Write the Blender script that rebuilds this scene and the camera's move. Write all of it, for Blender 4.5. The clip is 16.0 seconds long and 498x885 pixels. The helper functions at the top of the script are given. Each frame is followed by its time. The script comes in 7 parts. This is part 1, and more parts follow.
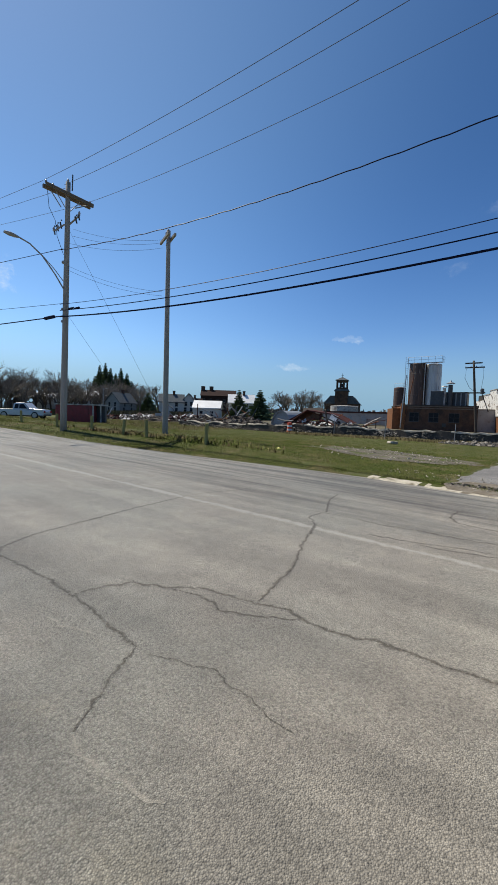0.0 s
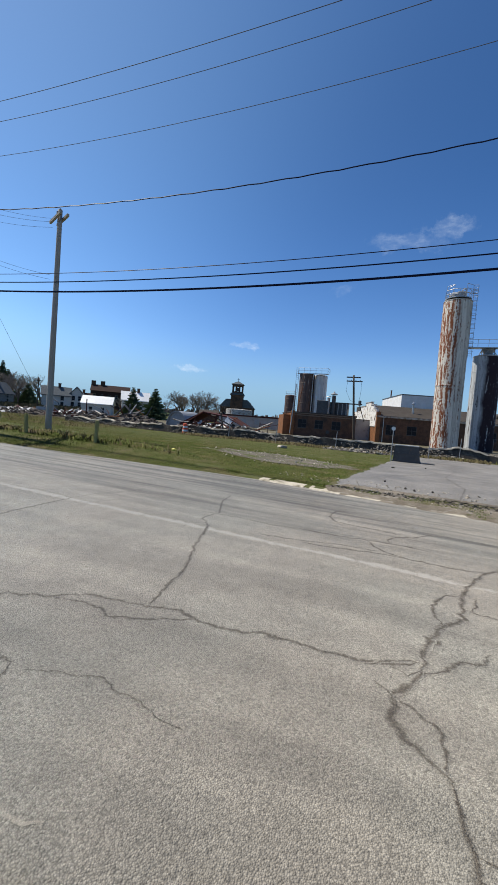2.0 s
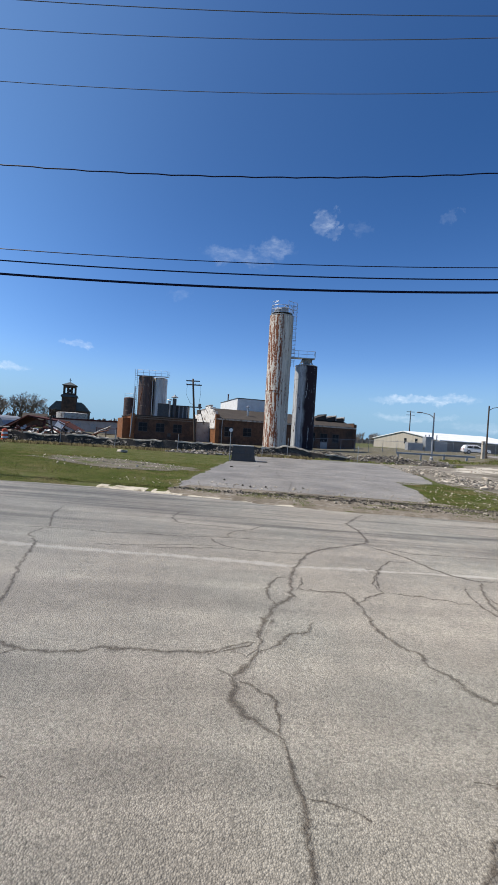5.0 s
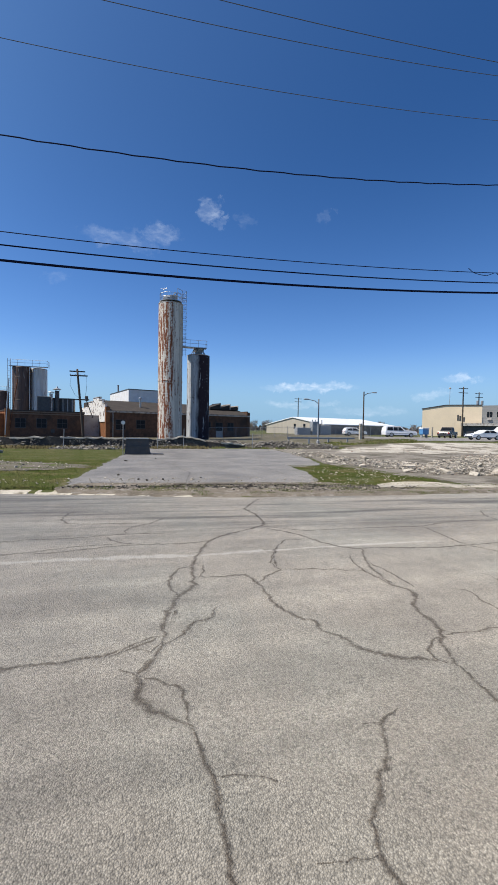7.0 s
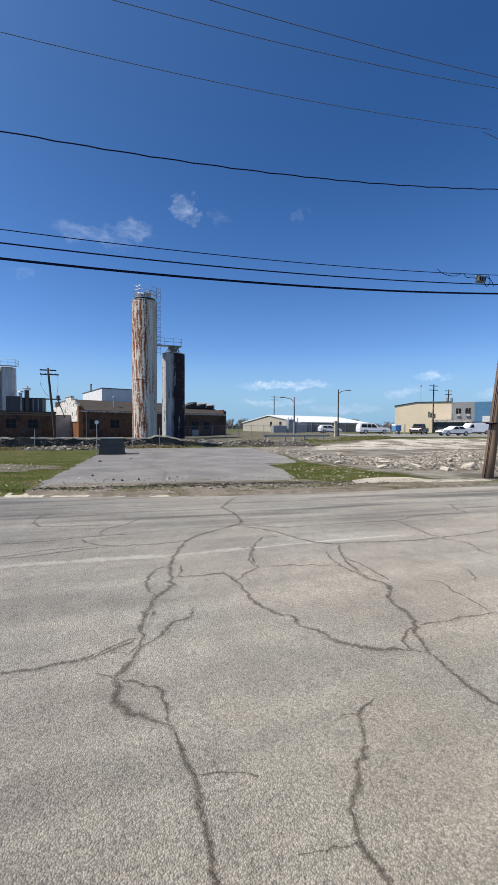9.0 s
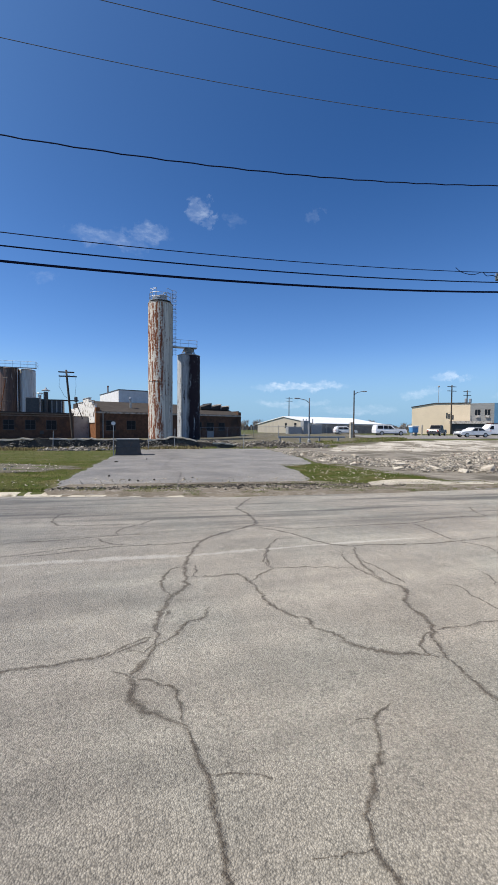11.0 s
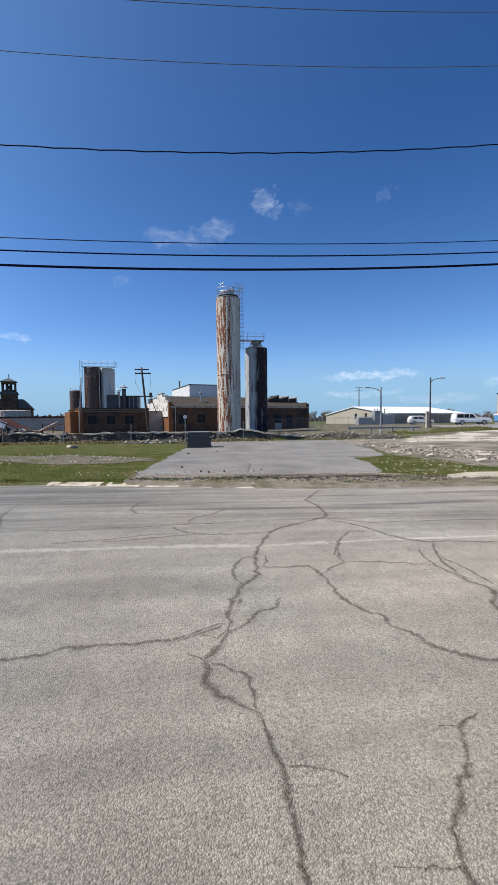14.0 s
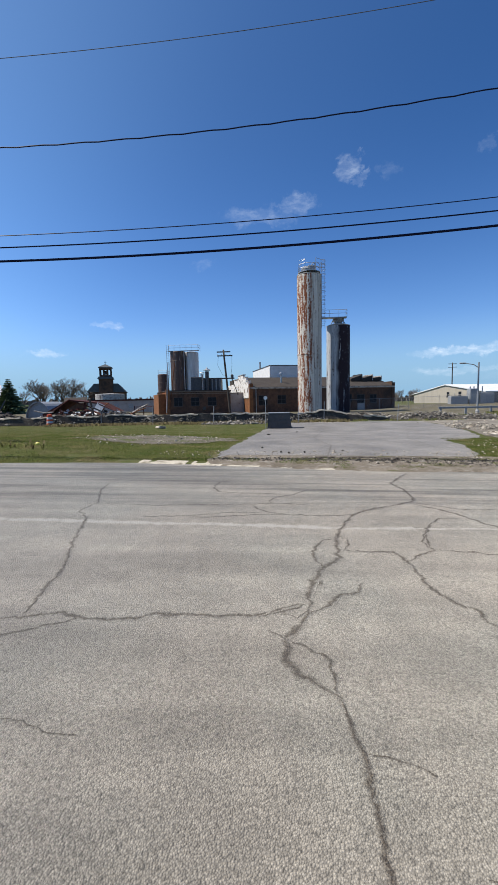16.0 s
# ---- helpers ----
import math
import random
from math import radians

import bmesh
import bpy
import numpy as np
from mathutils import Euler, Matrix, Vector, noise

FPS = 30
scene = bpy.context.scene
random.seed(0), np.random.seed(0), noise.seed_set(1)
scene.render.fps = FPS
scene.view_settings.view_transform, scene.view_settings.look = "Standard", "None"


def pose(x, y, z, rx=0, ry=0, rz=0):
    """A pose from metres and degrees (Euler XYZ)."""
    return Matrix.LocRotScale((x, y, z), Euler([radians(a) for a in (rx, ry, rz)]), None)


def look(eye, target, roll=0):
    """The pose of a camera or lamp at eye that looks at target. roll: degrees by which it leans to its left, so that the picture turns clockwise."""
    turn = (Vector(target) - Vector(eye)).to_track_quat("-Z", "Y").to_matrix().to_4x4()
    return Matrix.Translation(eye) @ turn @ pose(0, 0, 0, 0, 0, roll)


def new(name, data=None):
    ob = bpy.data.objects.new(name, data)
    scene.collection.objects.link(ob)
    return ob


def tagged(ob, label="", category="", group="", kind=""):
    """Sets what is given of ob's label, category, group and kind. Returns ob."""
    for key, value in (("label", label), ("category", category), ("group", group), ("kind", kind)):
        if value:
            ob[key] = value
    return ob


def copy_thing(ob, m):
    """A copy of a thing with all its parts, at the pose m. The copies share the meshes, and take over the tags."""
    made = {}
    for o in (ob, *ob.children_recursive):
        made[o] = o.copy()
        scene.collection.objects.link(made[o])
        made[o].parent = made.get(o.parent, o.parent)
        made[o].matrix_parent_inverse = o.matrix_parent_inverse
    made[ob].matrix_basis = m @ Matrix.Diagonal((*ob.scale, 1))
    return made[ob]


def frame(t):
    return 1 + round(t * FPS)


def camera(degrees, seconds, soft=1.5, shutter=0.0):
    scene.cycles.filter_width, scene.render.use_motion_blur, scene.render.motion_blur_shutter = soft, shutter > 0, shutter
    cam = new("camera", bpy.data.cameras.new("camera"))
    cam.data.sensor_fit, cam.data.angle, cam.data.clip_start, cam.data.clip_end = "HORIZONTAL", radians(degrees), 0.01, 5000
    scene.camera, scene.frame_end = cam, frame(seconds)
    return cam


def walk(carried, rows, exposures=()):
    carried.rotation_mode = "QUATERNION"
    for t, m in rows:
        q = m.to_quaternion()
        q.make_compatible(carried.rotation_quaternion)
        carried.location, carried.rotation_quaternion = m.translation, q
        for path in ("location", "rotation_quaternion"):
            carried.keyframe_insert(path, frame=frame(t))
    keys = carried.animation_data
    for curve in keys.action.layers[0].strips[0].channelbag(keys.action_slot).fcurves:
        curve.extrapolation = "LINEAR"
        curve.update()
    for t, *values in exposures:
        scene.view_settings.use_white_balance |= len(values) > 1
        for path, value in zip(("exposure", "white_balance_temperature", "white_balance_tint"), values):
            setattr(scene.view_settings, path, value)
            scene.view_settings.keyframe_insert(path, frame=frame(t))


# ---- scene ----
cam = camera(63.4, 16.0)
PATH = [
    (0, (-0.188, 0.176, 1.595), (-1.363, 1.788, 1.456), 1.7),
    (0.5, (-0.189, 0.185, 1.588), (-1.297, 1.845, 1.448), 2.1),
    (1, (-0.173, 0.152, 1.605), (-1.173, 1.878, 1.47), 2.9),
    (1.5, (-0.161, 0.122, 1.607), (-1.037, 1.916, 1.483), 3.7),
    (2, (-0.17, 0.113, 1.608), (-0.894, 1.975, 1.503), 4.5),
    (2.5, (-0.161, 0.114, 1.603), (-0.749, 2.024, 1.521), 4.8),
    (3, (-0.161, 0.11, 1.612), (-0.631, 2.053, 1.548), 4.6),
    (3.5, (-0.149, 0.115, 1.602), (-0.487, 2.086, 1.556), 4.0),
    (4, (-0.142, 0.104, 1.598), (-0.357, 2.092, 1.563), 3.4),
    (4.2, (-0.138, 0.098, 1.597), (-0.312, 2.09, 1.566), 3.4),
    (6.3, (-0.125, 0.128, 1.57), (0.259, 2.09, 1.514), 1.8),
    (6.5, (-0.118, 0.109, 1.579), (0.31, 2.062, 1.524), 1.3),
    (7, (-0.118, 0.106, 1.58), (0.417, 2.032, 1.513), 0.9),
    (7.5, (-0.121, 0.103, 1.58), (0.479, 2.01, 1.507), 0.6),
    (8, (-0.118, 0.104, 1.581), (0.518, 1.998, 1.504), 0.4),
    (8.5, (-0.121, 0.106, 1.577), (0.528, 1.997, 1.501), 0.3),
    (9, (-0.119, 0.102, 1.579), (0.527, 1.994, 1.505), 0.3),
    (11.5, (-0.119, 0.109, 1.573), (0.417, 2.035, 1.502), 0.4),
    (12, (-0.127, 0.118, 1.575), (0.353, 2.058, 1.492), 0.4),
    (12.5, (-0.13, 0.133, 1.573), (0.275, 2.09, 1.48), 0.2),
    (13, (-0.128, 0.132, 1.574), (0.204, 2.102, 1.473), -0.1),
    (13.5, (-0.13, 0.137, 1.57), (0.156, 2.114, 1.466), -0.3),
    (14, (-0.124, 0.144, 1.558), (0.124, 2.126, 1.451), -0.6),
    (14.5, (-0.12, 0.14, 1.565), (0.075, 2.127, 1.443), -0.9),
    (15, (-0.122, 0.146, 1.564), (-0.004, 2.137, 1.422), -1.1),
    (15.5, (-0.133, 0.164, 1.563), (-0.129, 2.157, 1.392), -1.1),
    (16, (-0.132, 0.192, 1.547), (-0.28, 2.177, 1.352), -1.2),
]
EXPOSURES = [(0, 0.08, 6750, 7), (1.0, 0.15, 6700, 7), (2.0, 0.25, 6620, 8), (3.0, 0.31, 6570, 9), (4.0, 0.3, 6550, 10), (6.3, 0.32, 6500, 10), (16, 0.33, 6500, 10)]

walk(cam, [(t, look(eye, target, roll)) for t, eye, target, roll in PATH], EXPOSURES)

# ---------- world, sun ----------
SUN_AZ, SUN_EL = -87.0, 57.0
wld = bpy.data.worlds.new("sky")
scene.world = wld
wld.use_nodes = True
wt = wld.node_tree

sky = wt.nodes.new("ShaderNodeTexSky")
sky.sky_type, sky.sun_disc = "NISHITA", False
sky.sun_elevation, sky.sun_rotation = radians(SUN_EL), radians(SUN_AZ)
sky.air_density, sky.dust_density, sky.ozone_density, sky.altitude = 1.0, 0.22, 2.0, 150
hs = wt.nodes.new("ShaderNodeHueSaturation")
hs.inputs["Saturation"].default_value = 1.13
clear = wt.nodes.new("ShaderNodeMix")
clear.data_type, clear.blend_type = "RGBA", "MULTIPLY"
clear.inputs["Factor"].default_value = 1.0
haze = wt.nodes.new("ShaderNodeMapRange")
haze.interpolation_type = "SMOOTHSTEP"
haze.inputs["From Min"].default_value, haze.inputs["From Max"].default_value = 0.05, 0.66
tint = wt.nodes.new("ShaderNodeMix")
tint.data_type = "RGBA"
tint.inputs["A"].default_value, tint.inputs["B"].default_value = (0.95, 1.07, 1.35, 1), (0.95, 1.0, 1.06, 1)
# the clear sky is paler round the sun and deeper away from it
sunward = wt.nodes.new("ShaderNodeVectorMath")
sunward.operation = "DOT_PRODUCT"
sunward.inputs[1].default_value = (math.sin(radians(SUN_AZ)) * math.cos(radians(SUN_EL)), math.cos(radians(SUN_AZ)) * math.cos(radians(SUN_EL)), math.sin(radians(SUN_EL)))
glow = wt.nodes.new("ShaderNodeMapRange")
glow.interpolation_type = "SMOOTHSTEP"
glow.inputs["From Min"].default_value, glow.inputs["From Max"].default_value = 0.15, 0.95
deep = wt.nodes.new("ShaderNodeMix")
deep.data_type = "RGBA"
deep.inputs["A"].default_value, deep.inputs["B"].default_value = (0.60, 0.735, 0.965, 1), (0.93, 0.99, 1.11, 1)
wt.links.new(sunward.outputs["Value"], glow.inputs["Value"])
wt.links.new(glow.outputs[0], deep.inputs["Factor"])
wt.links.new(deep.outputs["Result"], tint.inputs["B"])
way = wt.nodes.new("ShaderNodeTexCoord")
wt.links.new(way.outputs["Generated"], sunward.inputs[0])
height = wt.nodes.new("ShaderNodeSeparateXYZ")
wt.links.new(way.outputs["Generated"], height.inputs[0])
wt.links.new(height.outputs[2], haze.inputs["Value"])
wt.links.new(haze.outputs[0], tint.inputs["Factor"])
wt.links.new(tint.outputs["Result"], clear.inputs["B"])
wt.links.new(sky.outputs[0], clear.inputs["A"])
wt.links.new(clear.outputs["Result"], hs.inputs["Color"])
# the sunward half of the sky is paler at every height
halo = wt.nodes.new("ShaderNodeVectorMath")
halo.operation = "DOT_PRODUCT"
halo.inputs[1].default_value = (math.sin(radians(SUN_AZ)), math.cos(radians(SUN_AZ)), 0.75)
pale = wt.nodes.new("ShaderNodeMapRange")
pale.interpolation_type = "SMOOTHSTEP"
pale.inputs["From Min"].default_value, pale.inputs["From Max"].default_value = 0.5, 1.15
aureole = wt.nodes.new("ShaderNodeMix")
aureole.data_type, aureole.blend_type = "RGBA", "MULTIPLY"
aureole.inputs["B"].default_value = (1.5, 1.38, 1.22, 1)
wt.links.new(way.outputs["Generated"], halo.inputs[0])
wt.links.new(halo.outputs["Value"], pale.inputs["Value"])
wt.links.new(pale.outputs[0], aureole.inputs["Factor"])
wt.links.new(hs.outputs[0], aureole.inputs["A"])
# thin clean-air haze lying on the horizon
low = wt.nodes.new("ShaderNodeMapRange")
low.interpolation_type = "SMOOTHSTEP"
for k, v in (("From Min", 0.0), ("From Max", 0.2), ("To Min", 0.97), ("To Max", 0.0)):
    low.inputs[k].default_value = v
mist = wt.nodes.new("ShaderNodeMix")
mist.data_type = "RGBA"
mist.inputs["B"].default_value = (2.55, 4.6, 6.7, 1)
wt.links.new(height.outputs[2], low.inputs["Value"])
wt.links.new(low.outputs[0], mist.inputs["Factor"])
wt.links.new(aureole.outputs["Result"], mist.inputs["A"])
tc = wt.nodes.new("ShaderNodeTexCoord")
# wisps of cloud: azimuth, elevation, half width, half height in degrees, density, streak
CLOUDS = [(-2.5, 23.4, 4.6, 1.1, 0.3), (2.6, 24.7, 2.8, 1.2, 0.38), (9.2, 27.9, 1.2, 1.3, 0.44), (11.0, 26.6, 1.2, 0.6, 0.32), (14.7, 27.0, 1.4, 0.6, 0.1),
          (25.9, 27.1, 0.8, 0.9, 0.12), (23.6, 5.9, 6.6, 0.62, 1.0), (22.5, 3.5, 5.2, 0.55, 0.5), (31.5, 2.6, 5.5, 0.7, 0.4), (43.1, 6.5, 2.0, 0.6, 0.75),
          (39.7, 4.8, 2.4, 0.6, 0.55), (-30.0, 6.7, 2.0, 0.5, 0.75), (-22.4, 10.4, 2.1, 0.45, 0.65), (-68.4, 15.2, 2.0, 2.2, 0.95), (-10.2, 18.1, 1.6, 0.8, 0.14), (52.0, 4.0, 4.0, 0.7, 0.5)]
cn = wt.nodes.new("ShaderNodeTexNoise")
cn.inputs["Scale"].default_value, cn.inputs["Detail"].default_value, cn.inputs["Roughness"].default_value = 34, 10, 0.66
cmap = wt.nodes.new("ShaderNodeMapping")
cmap.inputs["Scale"].default_value = (1, 1, 2.2)
wt.links.new(tc.outputs["Generated"], cmap.inputs[0])
wt.links.new(cmap.outputs[0], cn.inputs[0])
# the outlines are frayed by a second, coarser noise
fray = wt.nodes.new("ShaderNodeTexNoise")
fray.inputs["Scale"].default_value, fray.inputs["Detail"].default_value, fray.inputs["Roughness"].default_value = 21, 6, 0.65
wt.links.new(tc.outputs["Generated"], fray.inputs[0])
fsub = wt.nodes.new("ShaderNodeVectorMath"); fsub.operation = "SUBTRACT"; fsub.inputs[1].default_value = (0.5, 0.5, 0.5)
wt.links.new(fray.outputs["Color"], fsub.inputs[0])
fmul = wt.nodes.new("ShaderNodeVectorMath"); fmul.operation = "MULTIPLY"; fmul.inputs[1].default_value = (0.14, 0.14, 0.05)
wt.links.new(fsub.outputs[0], fmul.inputs[0])
frayed = wt.nodes.new("ShaderNodeVectorMath"); frayed.operation = "ADD"
wt.links.new(tc.outputs["Generated"], frayed.inputs[0])
wt.links.new(fmul.outputs[0], frayed.inputs[1])
total = None
for az, el, hw, hh, dens in CLOUDS:
    a, e = radians(az), radians(el)
    ctr = Vector((math.sin(a) * math.cos(e), math.cos(a) * math.cos(e), math.sin(e)))
    rt = Vector((math.cos(a), -math.sin(a), 0))
    up = rt.cross(ctr)
    dots = []
    for ax, size in ((rt, radians(hw)), (up, radians(hh))):
        sub = wt.nodes.new("ShaderNodeVectorMath"); sub.operation = "SUBTRACT"; sub.inputs[1].default_value = ctr
        wt.links.new(frayed.outputs[0], sub.inputs[0])
        d = wt.nodes.new("ShaderNodeVectorMath"); d.operation = "DOT_PRODUCT"; d.inputs[1].default_value = ax / size
        wt.links.new(sub.outputs[0], d.inputs[0])
        q = wt.nodes.new("ShaderNodeMath"); q.operation = "MULTIPLY"
        wt.links.new(d.outputs["Value"], q.inputs[0]); wt.links.new(d.outputs["Value"], q.inputs[1])
        dots.append(q)
    s = wt.nodes.new("ShaderNodeMath"); s.operation = "ADD"
    wt.links.new(dots[0].outputs[0], s.inputs[0]); wt.links.new(dots[1].outputs[0], s.inputs[1])
    m = wt.nodes.new("ShaderNodeMapRange"); m.interpolation_type = "SMOOTHSTEP"
    m.inputs["From Min"].default_value, m.inputs["From Max"].default_value = 1.3, 0.0
    m.inputs["To Min"].default_value, m.inputs["To Max"].default_value = 0.0, dens
    wt.links.new(s.outputs[0], m.inputs["Value"])
    if total is None:
        total = m
    else:
        mx = wt.nodes.new("ShaderNodeMath"); mx.operation = "MAXIMUM"
        wt.links.new(total.outputs[0], mx.inputs[0]); wt.links.new(m.outputs[0], mx.inputs[1])
        total = mx
thr = wt.nodes.new("ShaderNodeMapRange"); thr.interpolation_type = "SMOOTHSTEP"
thr.inputs["To Min"].default_value = 0.16
thr.inputs["From Min"].default_value, thr.inputs["From Max"].default_value = 0.36, 0.9
wt.links.new(cn.outputs[0], thr.inputs["Value"])
cm = wt.nodes.new("ShaderNodeMath"); cm.operation = "MULTIPLY"
wt.links.new(total.outputs[0], cm.inputs[0]); wt.links.new(thr.outputs[0], cm.inputs[1])
cmix = wt.nodes.new("ShaderNodeMix"); cmix.data_type = "RGBA"
cmix.inputs["B"].default_value = (8.5, 9.6, 11.0, 1)
wt.links.new(cm.outputs[0], cmix.inputs["Factor"])
wt.links.new(mist.outputs["Result"], cmix.inputs["A"])
wt.links.new(cmix.outputs["Result"], wt.nodes["Background"].inputs[0])
wt.nodes["Background"].inputs[1].default_value = 0.087
sun = new("sun", bpy.data.lights.new("sun", "SUN"))
sun.data.energy, sun.data.angle, sun.data.color = 5.0, radians(0.5), (1, 0.93, 0.82)
sa, se = radians(SUN_AZ), radians(SUN_EL)
sun.matrix_world = look((100 * math.sin(sa) * math.cos(se), 100 * math.cos(sa) * math.cos(se), 100 * math.sin(se)), (0, 0, 0))


# ---------- materials ----------
def mat(name, c1, c2=None, scale=4.0, rough=0.85, metal=0.0, stain=None, stain_scale=1.2, stain_at=(0.52, 0.66), stretch=(1, 1, 1),
        bump=0.3, bump_scale=60.0, rand=0.0, fine=0.12, glass=0.0):
    """A procedural surface: two tones at one scale, a stain at another, fine grain and relief."""
    m = bpy.data.materials.new(name)
    m.use_nodes = True
    t = m.node_tree
    b = t.nodes["Principled BSDF"]
    geo = t.nodes.new("ShaderNodeNewGeometry")
    mp = t.nodes.new("ShaderNodeMapping")
    mp.inputs["Scale"].default_value = stretch
    t.links.new(geo.outputs["Position"], mp.inputs[0])

    def tex(sc, det=5):
        n = t.nodes.new("ShaderNodeTexNoise")
        n.inputs["Scale"].default_value, n.inputs["Detail"].default_value, n.inputs["Roughness"].default_value = sc, det, 0.62
        t.links.new(mp.outputs[0], n.inputs[0])
        return n

    def mixc(fac, a, c):
        x = t.nodes.new("ShaderNodeMix")
        x.data_type = "RGBA"
        t.links.new(fac, x.inputs["Factor"])
        for sock, v in (("A", a), ("B", c)):
            if isinstance(v, tuple):
                x.inputs[sock].default_value = (*v, 1)
            else:
                t.links.new(v, x.inputs[sock])
        return x.outputs["Result"]

    def ramp(src, lo, hi, a=0.0, c=1.0):
        r = t.nodes.new("ShaderNodeMapRange")
        r.inputs["From Min"].default_value, r.inputs["From Max"].default_value = lo, hi
        r.inputs["To Min"].default_value, r.inputs["To Max"].default_value = a, c
        t.links.new(src, r.inputs["Value"])
        return r.outputs[0]

    c2 = c2 or tuple(v * 0.8 for v in c1)
    col = mixc(ramp(tex(scale).outputs[0], 0.35, 0.65), c1, c2)
    if stain:
        col = mixc(ramp(tex(stain_scale, 8).outputs[0], *stain_at), col, stain)
    grain = tex(bump_scale, 3)
    h = t.nodes.new("ShaderNodeHueSaturation")
    t.links.new(col, h.inputs["Color"])
    val = ramp(grain.outputs[0], 0.3, 0.7, 1 - fine, 1 + fine)
    if rand:
        oi = t.nodes.new("ShaderNodeObjectInfo")
        mul = t.nodes.new("ShaderNodeMath")
        mul.operation = "MULTIPLY"
        t.links.new(val, mul.inputs[0])
        t.links.new(ramp(oi.outputs["Random"], 0, 1, 1 - rand, 1 + rand), mul.inputs[1])
        val = mul.outputs[0]
    t.links.new(val, h.inputs["Value"])
    t.links.new(h.outputs[0], b.inputs["Base Color"])
    b.inputs["Roughness"].default_value, b.inputs["Metallic"].default_value = rough, metal
    if rough >= 0.8:
        b.inputs["Specular IOR Level"].default_value = 0.1
    if bump:
        bp = t.nodes.new("ShaderNodeBump")
        bp.inputs["Strength"].default_value, bp.inputs["Distance"].default_value = bump, 0.6 / bump_scale
        t.links.new(grain.outputs[0], bp.inputs["Height"])
        t.links.new(bp.outputs[0], b.inputs["Normal"])
    return m


def asphalt(name, base, light, dark, chip=95.0, streaks=0.35, far_streaks=0.0, split=None, paint=None, blotch=(0.86, 1.09)):
    """Worn chip-seal: pale stones of about a centimetre in dark binder, wheel-track streaks, broad patches."""
    m = bpy.data.materials.new(name)
    m.use_nodes = True
    t = m.node_tree
    L = t.links.new
    b = t.nodes["Principled BSDF"]
    geo = t.nodes.new("ShaderNodeNewGeometry")

    def node(kind, **kw):
        n = t.nodes.new(kind)
        for k, v in kw.items():
            n.inputs[k].default_value = v
        return n

    def rng(src, lo, hi, a, c):
        r = node("ShaderNodeMapRange", **{"From Min": lo, "From Max": hi, "To Min": a, "To Max": c})
        L(src, r.inputs["Value"])
        return r.outputs[0]

    v = node("ShaderNodeTexVoronoi", Scale=chip)
    L(geo.outputs["Position"], v.inputs["Vector"])
    v2 = node("ShaderNodeTexNoise", Scale=chip * 0.55, Detail=4)
    L(geo.outputs["Position"], v2.inputs["Vector"])
    sep = t.nodes.new("ShaderNodeSeparateColor")
    L(v.outputs["Color"], sep.inputs[0])
    mp = node("ShaderNodeMapping", Scale=(0.12, 1.0, 1.0))
    L(geo.outputs["Position"], mp.inputs[0])
    st = node("ShaderNodeTexNoise", Scale=2.2, Detail=7)
    L(mp.outputs[0], st.inputs["Vector"])
    big = node("ShaderNodeTexNoise", Scale=0.55, Detail=6, Roughness=0.6)
    L(geo.outputs["Position"], big.inputs["Vector"])
    mid = node("ShaderNodeTexNoise", Scale=5.0, Detail=5, Roughness=0.65)
    L(geo.outputs["Position"], mid.inputs["Vector"])
    c = node("ShaderNodeMix"); c.data_type = "RGBA"
    c.inputs["A"].default_value, c.inputs["B"].default_value = (*dark, 1), (*light, 1)
    L(rng(sep.outputs[0], 0.05, 1.0, 0.12, 0.85), c.inputs["Factor"])
    c2 = node("ShaderNodeMix"); c2.data_type = "RGBA"
    c2.inputs["B"].default_value = (*base, 1)
    c2.inputs["Factor"].default_value = 0.45
    L(c.outputs["Result"], c2.inputs["A"])
    gap = rng(v.outputs["Distance"], 0.22, 0.76, 1.1, 0.67)
    pits = node("ShaderNodeTexNoise", Scale=chip * 0.42, Detail=3, Roughness=0.6)
    L(geo.outputs["Position"], pits.inputs["Vector"])
    val = gap
    for s in (rng(v2.outputs[0], 0.32, 0.68, 0.86, 1.14), rng(st.outputs[0], 0.35, 0.65, 1 - streaks * 0.5, 1 + streaks * 0.35),
              rng(big.outputs[0], 0.35, 0.65, *blotch), rng(mid.outputs[0], 0.3, 0.7, 0.88, 1.1), rng(pits.outputs[0], 0.34, 0.5, 0.70, 1.07)):
        mu = t.nodes.new("ShaderNodeMath"); mu.operation = "MULTIPLY"
        L(val, mu.inputs[0]); L(s, mu.inputs[1])
        val = mu.outputs[0]
    if far_streaks:
        # rubber and patching drawn out along the far lane
        m3 = node("ShaderNodeMapping", Scale=(0.045, 1.0, 1.0))
        L(geo.outputs["Position"], m3.inputs[0])
        n3 = node("ShaderNodeTexNoise", Scale=3.4, Detail=6, Roughness=0.6)
        L(m3.outputs[0], n3.inputs["Vector"])
        xyz = t.nodes.new("ShaderNodeSeparateXYZ")
        L(geo.outputs["Position"], xyz.inputs[0])
        # wind-blown sand lying along the near shoulder
        sn = node("ShaderNodeTexNoise", Scale=1.9, Detail=9, Roughness=0.7)
        L(geo.outputs["Position"], sn.inputs["Vector"])
        sm = t.nodes.new("ShaderNodeMath"); sm.operation = "MULTIPLY"
        L(rng(sn.outputs[0], 0.52, 0.66, 0.0, 0.32), sm.inputs[0])
        L(rng(xyz.outputs[1], 1.45, 1.1, 0.0, 1.0), sm.inputs[1])
        sc = node("ShaderNodeMix"); sc.data_type = "RGBA"
        sc.inputs["B"].default_value = (0.46, 0.385, 0.27, 1)
        L(sm.outputs[0], sc.inputs["Factor"])
